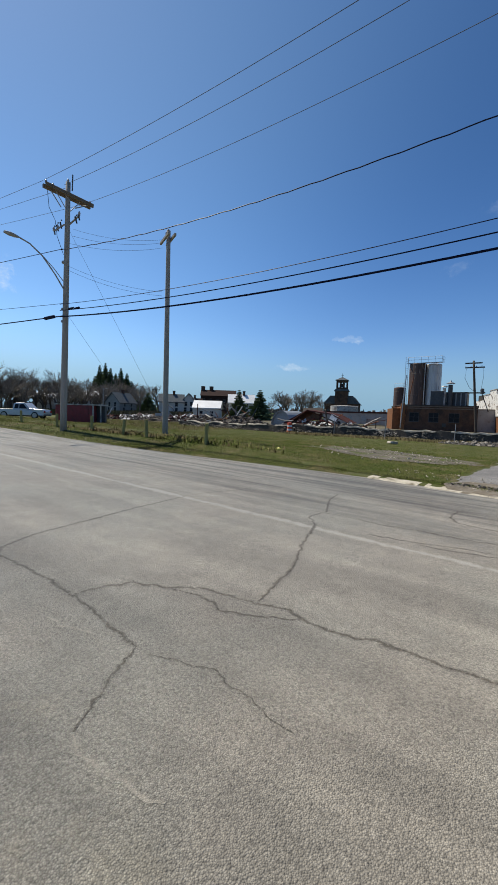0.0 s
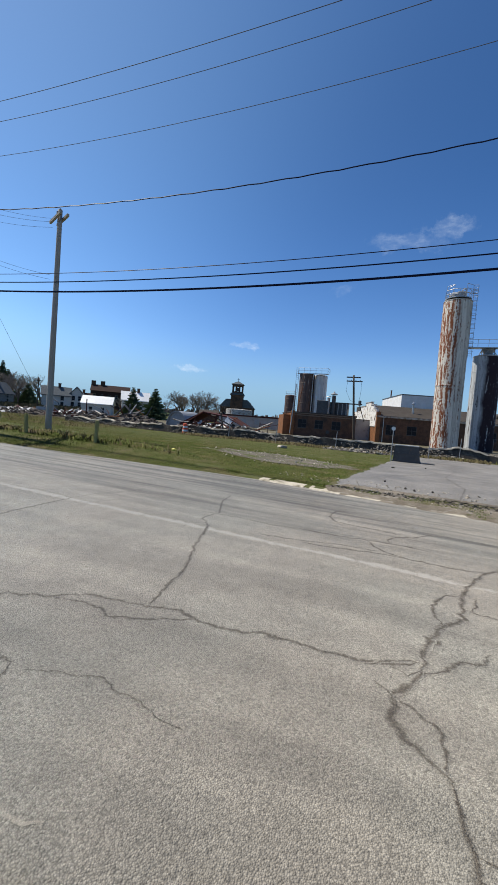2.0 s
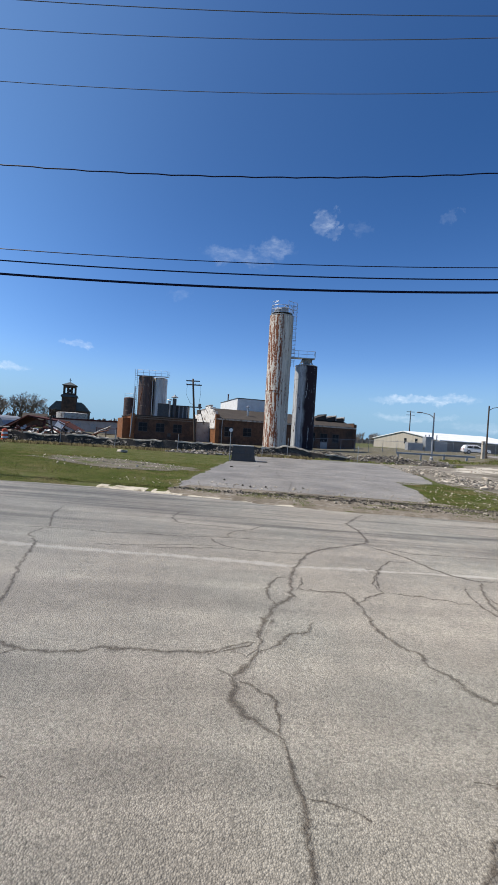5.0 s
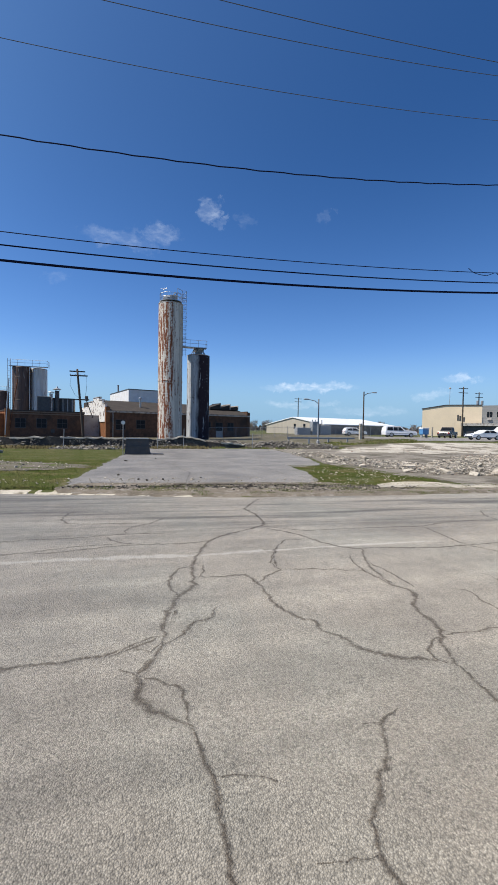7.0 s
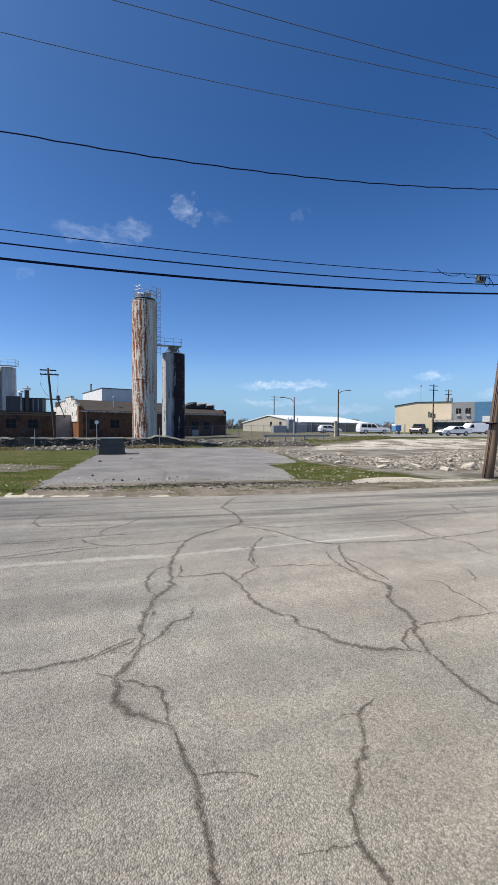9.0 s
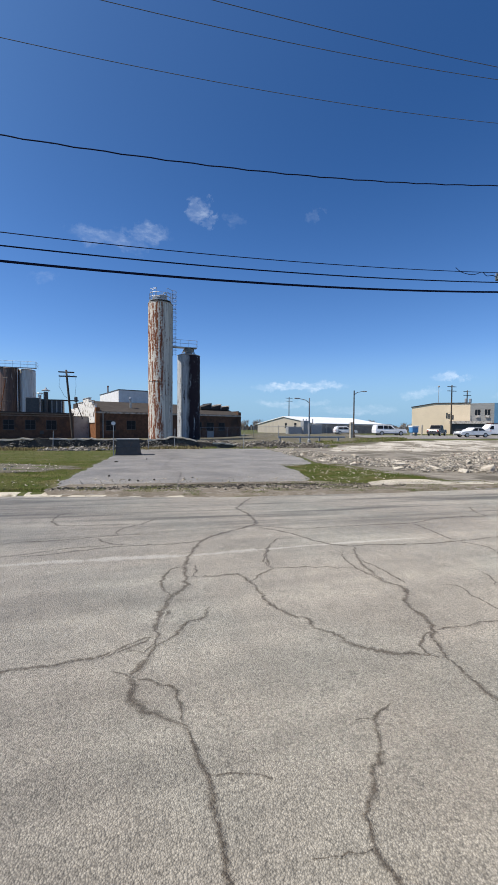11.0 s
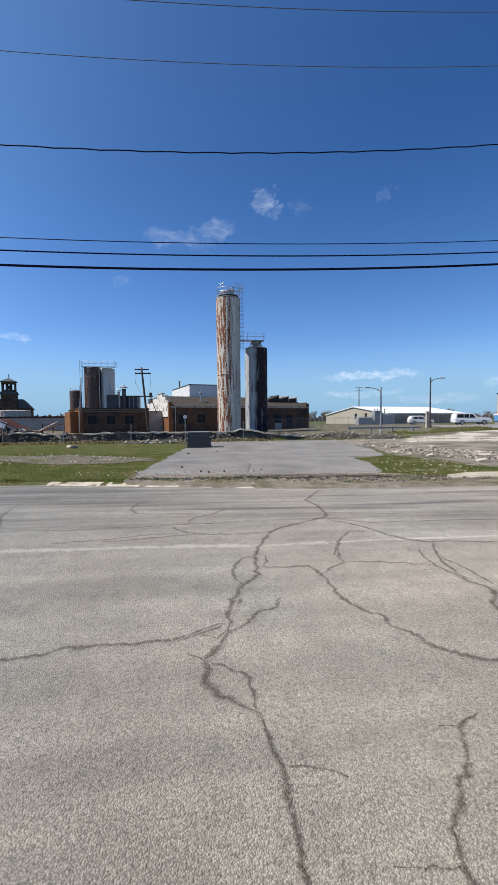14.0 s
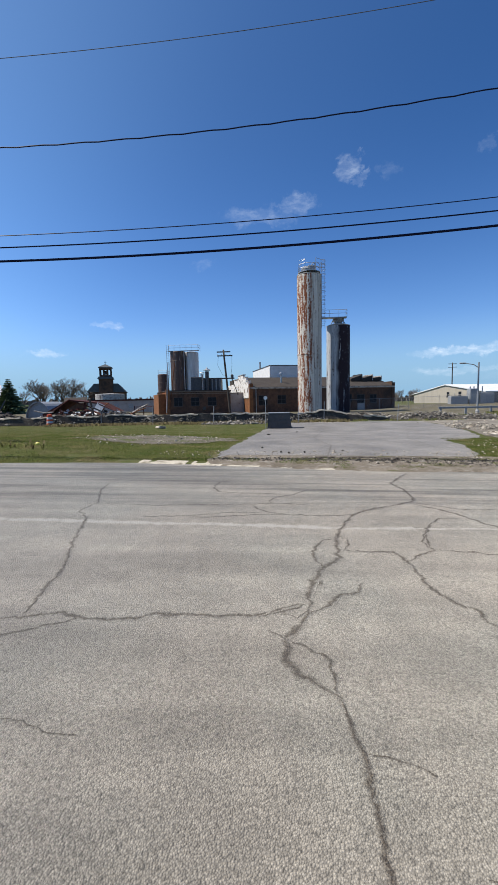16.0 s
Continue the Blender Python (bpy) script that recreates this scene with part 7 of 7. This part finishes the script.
# unreadable lettering as plain bars
for i, (xx, ww, hh) in enumerate(((8.6, 0.35, 1.5), (9.1, 0.4, 1.2), (9.65, 0.25, 1.4), (10.05, 0.35, 0.9))):
    part("sign_bar", boxes((xx, xx + ww, -0.06, 0.0, 4.6 - 0.1 * i, 4.6 + hh)), M_DARKMETAL, tbld)
pcnp = thing("dark_canopy", pose(75.9, 95, 0.15, 0, 0, -45), "low dark carport with a pale fascia", "carport")
part("roof", boxes((9.6, 19.0, -4.2, -0.4, 3.1, 3.75)), M_TRIM, pcnp)
part("wall", boxes((10.0, 18.7, -3.6, -0.5, 0, 3.1)), M_DARKMETAL, pcnp)
ant = thing("antenna_mast", pose(83.5, 93.5, 8.4), "thin antenna mast on the roof of the tan building", "antenna")
part("mast", tube(bmesh.new(), [(0, 0, 0), (0, 0, 5.2)], 0.06, 6), M_GREYMETAL, ant)
part("head", lathe(bmesh.new(), [(0.1, 5.1), (0.3, 5.2), (0.25, 5.5), (0.1, 5.6)], 10), M_TRIM, ant)
for x, y, h, n in ((80.0, 85, 12.7, 2), (99.0, 99, 13.2, 2), (57.5, 140, 13, 2), (120, 96, 11, 1)):
    up2 = utility_pole(x, y, zg(x, y), h, (0.0, 0), M_POLE_DARK, 0.2, 0.14, "distant dark wooden utility pole with crossarms")
    for k in range(n):
        part("crossarm", boxes((-1.4, 1.4, -0.07, 0.07, h - 0.5 - k * 1.1, h - 0.34 - k * 1.1)), M_POLE_DARK, up2)
    for s in (-0.6, 0.6):
        if x > 90:
            part("transformer", lathe(bmesh.new(), [(0.3, h - 3.8), (0.36, h - 3.7), (0.36, h - 2.6), (0.15, h - 2.5)], 12, (s * 1.4, -0.4)), M_GREYMETAL, up2)


def street_lamp(x, y, h, side, mat_, label):
    th = thing("street_lamp", pose(x, y, zg(x, y)), label, "street lamp", "street lamps")
    part("pole", tube(bmesh.new(), [(0, 0, -0.2), (0, 0, h)], 0.11, 8, 0.08), mat_, th)
    part("base", lathe(bmesh.new(), [(0.2, 0), (0.2, 0.3), (0.12, 0.4)], 10), mat_, th)
    part("arm", tube(bmesh.new(), [(0, 0, h - 0.6), (side * 0.5, 0, h - 0.25), (side * 1.4, 0, h - 0.08)], 0.045, 6), mat_, th)
    part("lamp_head", boxes((min(side * 1.35, side * 2.0), max(side * 1.35, side * 2.0), -0.13, 0.13, h - 0.14, h + 0.0), bevel=0.04), M_GREYMETAL, th)


street_lamp(21.5, 46, 5.5, -1, M_GREYMETAL, "grey steel street lamp at the edge of the yard")
street_lamp(30.2, 50, 6.6, 1, M_POLE_DARK, "dark street lamp pole by the side street")
street_lamp(-92, 62, 7.5, 1, M_GREYMETAL, "grey street lamp among the houses")
pb2 = thing("blue_bin", pose(49.2, 61.0, zg(49, 61) + 0.05), "blue plastic booth with a white roof beside a post", "booth")
part("body", boxes((-0.75, 0.55, -0.5, 0.5, 0.55, 1.5), bevel=0.04), M_TEAL, pb2)
for xx in (-0.6, 0.4):
    part("leg", boxes((xx - 0.06, xx + 0.06, -0.3, 0.3, -0.05, 0.55)), M_GREYMETAL, pb2)
part("roof", boxes((-0.8, 0.6, -0.55, 0.55, 1.5, 1.78), bevel=0.05), M_WHITE, pb2)
part("post", tube(bmesh.new(), [(1.05, -0.7, 0), (1.05, -0.7, 1.9)], 0.16, 6), M_CONC, pb2)
hv = thing("equipment_cabinet", pose(33.5, 82, zg(33, 82)), "grey outdoor machine cabinets beside the metal building", "machine")
for xx, ww, hh in ((0, 3.2, 1.6), (3.6, 1.6, 3.0), (5.5, 2.6, 2.2)):
    part("cabinet", boxes((xx, xx + ww, 0, 1.6, 0, hh), bevel=0.05), M_GREYMETAL, hv)
for xx in (3.9, 4.6, 6.2):
    part("pipe", tube(bmesh.new(), [(xx, 0.8, 1.5), (xx, 0.8, 3.4)], 0.12, 6), M_STEEL, hv)
gp = thing("concrete_post", pose(29.2, 49, zg(29, 49)), "pale square concrete gate post", "post")
part("post", boxes((-0.17, 0.17, -0.17, 0.17, -0.1, 2.2), bevel=0.03), M_CONC, gp)
gr = thing("guard_rail", pose(17, 45, zg(20, 45)), "low galvanised guard rail behind the yard", "guard rail")
part("rail", boxes((0, 9, -0.04, 0.04, 0.66, 0.86), bevel=0.02), M_GREYMETAL, gr)
for i in range(4):
    part("post", boxes((0.2 + i * 2.6, 0.36 + i * 2.6, 0.04, 0.2, -0.3, 0.9)), M_GREYMETAL, gr)
# chain-link fence before the metal building
cf = thing("chain_link_fence", pose(0, 0, 0), "thin chain-link fence on steel posts", "fence")
bm = bmesh.new()
for i in range(18):
    x = 12 + i * 2.4
    y = 70 - 0.1 * i
    part("post", tube(bmesh.new(), [(x, y, zg(x, y) - 0.1), (x, y, zg(x, y) + 2.1)], 0.035, 5), M_GREYMETAL, cf)
    for k in range(8):
        xx = x + k * 0.3
        tube(bm, [(xx, y, zg(xx, y) + 0.1), (xx + 1.0, y, zg(xx, y) + 2.0)], 0.006, 3)
        tube(bm, [(xx + 1.0, y, zg(xx, y) + 0.1), (xx, y, zg(xx, y) + 2.0)], 0.006, 3)
part("mesh", bm, M_GREYMETAL, cf)
part("top_rail", tube(bmesh.new(), [(12, 70, zg(12, 70) + 2.05), (53, 68.3, zg(53, 68.3) + 2.05)], 0.025, 5), M_GREYMETAL, cf)


# ---------- trees ----------
def bare_tree_mesh(seed, h, spread=0.55, levels=5, twig=0.02):
    rg = random.Random(seed)
    trunk, twigs = bmesh.new(), bmesh.new()

    def grow(p, d, ln, r, lv):
        q = p + d * ln + Vector((rg.uniform(-1, 1), rg.uniform(-1, 1), 0)) * ln * 0.06
        tube(trunk if lv < 2 else twigs, [p, (p + q) / 2 + Vector((rg.uniform(-1, 1), rg.uniform(-1, 1), 0)) * ln * 0.04, q], max(r, twig), 5 if lv < 2 else 3, max(r * 0.66, twig * 0.7))
        if lv == levels:
            return
        for _ in range(rg.choice((2, 3, 3)) if lv else 4):
            a = rg.uniform(0, 6.283)
            sd = Vector((math.cos(a), math.sin(a), rg.uniform(-0.1, 0.5)))
            nd = (d + sd * rg.uniform(0.35, 0.35 + spread)).normalized()
            k = rg.uniform(0.5, 1.0)
            grow(p.lerp(q, k), nd, ln * rg.uniform(0.58, 0.8), r * 0.6, lv + 1)

    grow(Vector((0, 0, -0.2)), Vector((0, 0, 1)), h * 0.3, h * 0.021, 0)
    return trunk, twigs


def bare_tree(seed, h, m, label, spread=0.55, levels=5, twig=0.02):
    th = thing("bare_tree", m, label, "tree", "bare trees")
    a, b = bare_tree_mesh(seed, h, spread, levels, twig)
    part("trunk", a, M_BARK, th)
    part("crown", b, M_TWIG, th)
    return th


def spruce(seed, h, r, m, label):
    rg = random.Random(seed)
    th = thing("spruce", m, label, "tree", "spruces")
    part("trunk", cyl(bmesh.new(), (0, 0, -0.2), (0, 0, h * 0.97), h * 0.018, 0.03, 8), M_BARK, th)
    bm = bmesh.new()
    tiers = int(h * 2.4)
    for i in range(tiers):
        k = i / tiers
        z = h * (0.1 + 0.9 * k)
        rr = r * (1 - k) ** 0.85 * rg.uniform(0.75, 1.15) + 0.12
        nb = 9 if k < 0.7 else 6
        for j in range(nb):
            a = 2 * math.pi * (j + rg.random()) / nb
            ln = rr * rg.uniform(0.7, 1.15)
            dv = Vector((math.cos(a), math.sin(a), 0))
            sd = Vector((-dv.y, dv.x, 0))
            for s in range(4):
                u0 = s / 4
                p = dv * ln * u0 + Vector((0, 0, z - 0.28 * ln * u0 + 0.1 * ln * u0 * u0))
                w = ln * 0.42 * (1.1 - u0) + 0.16
                for q in range(3):
                    e = dv * ln * 0.34 + sd * w * (q - 1) * rg.uniform(0.7, 1.4) + Vector((0, 0, -rg.uniform(0.05, 0.35) * ln * 0.4))
                    v = [bm.verts.new(p + sd * (0.12 + 0.05 * ln)), bm.verts.new(p + e + sd * 0.1), bm.verts.new(p + e - sd * 0.1 - Vector((0, 0, 0.15))), bm.verts.new(p - sd * 0.12 + Vector((0, 0, -0.22 - 0.06 * ln)))]
                    bm.faces.new(v)
    part("crown", bm, M_NEEDLE, th, "dark green drooping needles")
    return th


bt = [bare_tree(s, 12, pose(*c), "leafless grey-brown tree on the far hillside", 0.7, 6, 0.016) for s, c in ((1, (-150, 64, -0.3)), (2, (-152, 70, -0.3)), (3, (-148, 75, -0.2)))]
rg = random.Random(9)
for i in range(34):
    k = i / 33
    x, y = -164 + k * 30 + rg.uniform(-5, 5), 60 + k * 36 + rg.uniform(-5, 5)
    s = rg.uniform(1.1, 2.2) * (1.12 - 0.35 * k)
    copy_thing(bt[i % 3], pose(x, y, zg(x, y), 0, 0, rg.uniform(0, 360)) @ Matrix.Diagonal((s, s, s, 1)))
for i in range(56):
    k = i / 55
    az, d = radians(-72 + k * 22 + rg.uniform(-1.5, 1.5)), rg.uniform(150, 205)
    s = rg.uniform(0.9, 1.55) * d / 165
    copy_thing(bt[i % 3], pose(d * math.sin(az), d * math.cos(az), 0.6, 0, 0, rg.uniform(0, 360)) @ Matrix.Diagonal((s, s, s * 0.95, 1)))
for i in range(30):
    az, d = radians(rg.choice((rg.uniform(30.5, 39.5), rg.uniform(13.5, 22.5)))), rg.uniform(170, 240)
    s = rg.uniform(0.5, 0.8) * d / 200
    copy_thing(bt[i % 3], pose(d * math.sin(az), d * math.cos(az), 0.2, 0, 0, rg.uniform(0, 360)) @ Matrix.Diagonal((s, s, s, 1)))
for i, (x, y, s) in enumerate(((-84, 138, 1.3), (-80.5, 141, 1.2), (-77, 139, 1.4), (-88, 142, 1.1), (-73.5, 142, 1.0), (-79, 144, 1.3), (-85.5, 143, 1.2), (-74.5, 139, 0.9), (-91, 139, 0.9), (-70.5, 141, 1.1), (-67, 139, 0.85), (-82, 136, 1.1), (-76, 145, 1.35), (-87, 146, 1.2), (-121, 118, 0.95), (-99, 122, 0.7))):
    copy_thing(bt[i % 3], pose(x, y, 0.6, 0, 0, 70 * i) @ Matrix.Diagonal((s, s, s, 1)))
bare_tree(12, 12, pose(-97.8, 78.3, 0.4), "slim bare tree beside the grey house", 0.5, 4, 0.03)
bare_tree(13, 6, pose(-40, 135, 0.9), "small bare tree beyond the sheds", 0.8, 4, 0.04)
for i, (x, y, h) in enumerate(((28.5, 112, 5.5), (35, 135, 6.5), (27, 118, 4.6), (75, 130, 7), (83, 128, 7.5), (90, 135, 7), (70, 138, 6.5), (79, 120, 6), (112, 120, 8))):
    bare_tree(40 + i, h, pose(x, y, 0.2), "low bare tree beyond the metal building", 0.9, 4, 0.05)
sp_at = [(-173, 112, 17), (-170.5, 113, 22), (-167.5, 114, 23), (-165, 115, 20.5), (-161, 115, 18), (-158.5, 116, 20.5), (-155.5, 117, 18), (-153.5, 118, 14.5)]
for i, (x, y, h) in enumerate(sp_at):
    spruce(60 + i, h, 4.7, pose(x, y, zg(x, y)), "tall dark spruce standing in a hillside clump")
spruce(71, 8.6, 3.0, pose(-70.3, 91, zg(-70, 91)), "dark spruce in front of the white house")
spruce(72, 8.5, 3.8, pose(-63.1, 91, zg(-63, 91)), "broad dark spruce beside the white house")
spruce(73, 8.2, 4.4, pose(-113.5, 94.5, zg(-113, 94)), "round dark evergreen between the houses")
# far woods closing the horizon
rg = random.Random(15)
bm = bmesh.new()
for i in range(2600):
    a = radians(rg.uniform(-100, 75))
    d = rg.uniform(330, 520)
    x, y = d * math.sin(a), d * math.cos(a)
    h = rg.uniform(4.5, 9.0) * (1.0 if a < -0.2 else 0.75)
    w = rg.uniform(1.0, 3.2)
    z = zg(x, y) - 0.5
    pts = [(x - w, y, z), (x - w * rg.uniform(0.6, 1.1), y, z + h * 0.6), (x - w * 0.3, y + rg.uniform(-1, 1), z + h * rg.uniform(0.85, 1)), (x + w * 0.35, y, z + h * rg.uniform(0.75, 1)), (x + w * rg.uniform(0.6, 1.1), y + rg.uniform(-1, 1), z + h * 0.55), (x + w, y, z)]
    f = [bm.verts.new(p) for p in pts]
    bm.faces.new(f)
    b2 = [bm.verts.new((x + (p[1] - y), y + (p[0] - x), p[2])) for p in pts]
    bm.faces.new(b2)
tagged(put("far_woods", bm, M_TWIG), "hazy line of leafless woods on the horizon", "woods", kind="stuff")


# ---------- grass and weeds ----------
def blades(name, region, count, h, material, label, seed, keep=None):
    rg = random.Random(seed)
    verts, faces = [], []
    while len(verts) < count * 4:
        x, y = region(rg)
        if keep and not keep(x, y):
            continue
        z = zg(x, y)
        hh = h * rg.uniform(0.5, 1.3)
        a = rg.uniform(0, 3.14)
        w = hh * 0.22
        lx, ly = rg.uniform(-0.5, 0.5) * hh, rg.uniform(-0.5, 0.5) * hh
        c, s = math.cos(a) * w, math.sin(a) * w
        o = len(verts)
        verts += [(x - c, y - s, z), (x + c, y + s, z), (x + lx + c * 0.3, y + ly + s * 0.3, z + hh), (x + lx - c * 0.6, y + ly - s * 0.6, z + hh * 0.75)]
        faces.append((o, o + 1, o + 2, o + 3) if c > 0 else (o + 3, o + 2, o + 1, o))
    me = bpy.data.meshes.new(name)
    me.from_pydata(verts, [], faces)
    me.materials.append(material)
    if h < 0.3:  # blades this small are lit like the turf they stand in
        tilt = [Vector((rg.uniform(-0.9, 0.9), rg.uniform(-0.9, 0.4), 1.0)).normalized() for _ in faces]
        me.normals_split_custom_set_from_vertices([tilt[i // 4] for i in range(len(me.vertices))])
    return tagged(new(name, me), label, "grass", kind="stuff")


def on_field(x, y):
    lot = -1.95 + (y - 10.9) * 0.06 - 0.12
    if y < road_edge(x) + 0.04 or (x > -4.4 and y < road_edge(x) + 0.42):
        return False
    if x > lot:
        return False
    gx, gy = (x + 5.4) / 2.9, (y - 17.3) / 3.6
    if gx * gx + gy * gy < 0.6 and noise.noise((x, y, 0)) < 0.1:
        return False
    return noise.noise((x * 0.45, y * 0.45, 8)) + 0.4 * noise.noise((x * 2.1, y * 2.1, 3)) > -0.55


blades("grass", lambda r: (r.uniform(-14, -1.2), 9.6 + 11.8 * r.random() ** 1.4), 120000, 0.026, M_GRASS, "short spring grass on the field by the road", 1, on_field)
blades("grass", lambda r: (r.uniform(-40, -1.0), 12 + 27 * r.random()), 110000, 0.042, M_GRASS, "short spring grass over the field", 2, on_field)
blades("grass", lambda r: (r.uniform(-40, -10), 9.6 + 3.2 * r.random()), 26000, 0.045, M_GRASS, "rough grass on the bank below the poles", 3, lambda x, y: y > road_edge(x) + 0.03)
blades("grass", lambda r: (r.uniform(4.9, 10.4), r.uniform(10.9, 18.0)), 24000, 0.035, M_GRASS, "grass wedge between lot and rubble", 4,
       lambda x, y: x > min(6.7, 4.95 + 0.38 * (y - 10.9)) and x < 10.6 - 0.1 * (y - 11) and noise.noise((x * 0.9, y * 0.9, 2)) + 0.5 * noise.noise((x * 3.1, y * 3.1, 4)) > -0.3)
blades("grass", lambda r: (r.uniform(5, 16), r.uniform(9.4, 11.2)), 6500, 0.04, M_GRASS, "grass tufts between kerb stones", 5, lambda x, y: y > road_edge(x) + 0.05 and noise.noise((x * 1.3, y * 2.6, 2)) > -0.05)
blades("grass", lambda r: (r.uniform(1, 6.5), r.uniform(9.5, 11.5)), 5200, 0.04, M_GRASS, "sparse grass in the dirt verge", 6, lambda x, y: y > road_edge(x) + 0.12 and noise.noise((x * 1.2, y * 2.6, 6)) > 0.08)
blades("grass", lambda r: (r.uniform(-5.2, 1.0), r.uniform(9.9, 10.95)), 2600, 0.045, M_GRASS, "grass along the kerb", 7, lambda x, y: y > road_edge(x) + 0.46 and noise.noise((x * 1.5, y * 2, 6)) > 0.0)
blades("weeds", lambda r: (r.gauss(-16, 3.2), 11.7 + abs(r.gauss(0, 0.7))), 1700, 0.13, M_DRY, "dry brown weeds along the posts", 8, lambda x, y: y > 11.2 and noise.noise((x * 0.7, y * 0.7, 1)) > -0.1)
blades("weeds", lambda r: (r.gauss(-12.3, 1.6), 11.6 + abs(r.gauss(0, 0.7))), 1200, 0.13, M_GRASS, "tall green weeds round the wooden posts", 9, lambda x, y: y > 11.2 and noise.noise((x * 0.9, y * 0.9, 4)) > -0.1)
blades("weeds", lambda r: (r.uniform(2, 20), r.gauss(39.2, 1.2)), 6000, 0.16, M_GRASS, "weeds on the soil bank", 10, lambda x, y: noise.noise((x * 0.4, y * 0.4, 4)) > -0.05)
blades("weeds", lambda r: (r.uniform(12, 34), r.uniform(40.5, 46)), 6000, 0.16, M_GRASS, "weeds behind the slab", 11, lambda x, y: noise.noise((x * 0.3, y * 0.3, 4)) > -0.15)
blades("weeds", lambda r: (r.uniform(-22, 6), r.gauss(36.6, 0.5)), 4000, 0.22, M_DRY, "dry weeds at the foot of the foundation wall", 12)
blades("hillside_brush", lambda r: (r.uniform(-165, -84), r.uniform(62, 104)), 15000, 1.5, M_DRY, "brown leafless brush on the far bank", 20, lambda x, y: noise.noise((x * 0.06, y * 0.06, 4)) > -0.15)
blades("weeds", lambda r: (r.uniform(-80, -38), r.uniform(17, 50)), 36000, 0.13, M_GRASS, "rough grass beyond the field", 21, lambda x, y: noise.noise((x * 0.2, y * 0.2, 4)) > -0.25)
blades("weeds", lambda r: (r.uniform(-80, -30), r.uniform(30, 52)), 14000, 0.16, M_DRY, "dry brown weeds round the scrap heaps", 22)
for i, (x, y) in enumerate(((-11.3, 12.0), (-12.6, 12.2), (-17.2, 12.3), (-19.0, 12.2), (-15.0, 12.0))):
    rgx = random.Random(90 + i)
    bm = bmesh.new()
    for k in range(26):
        a, ln = rgx.uniform(0, 6.28), rgx.uniform(0.15, 0.45)
        d = Vector((math.cos(a) * 0.7, math.sin(a) * 0.7, rgx.uniform(0.5, 1.1))).normalized()
        tube(bm, [(0, 0, -0.05), d * ln * 0.6, d * ln + Vector((0, 0, -0.1 * ln))], 0.008, 3)
    ob = put("brush", bm, M_DRY)
    ob.matrix_basis = pose(x, y, zg(x, y))
    tagged(ob, "tangle of dry brush on the verge", "shrub", "verge brush")
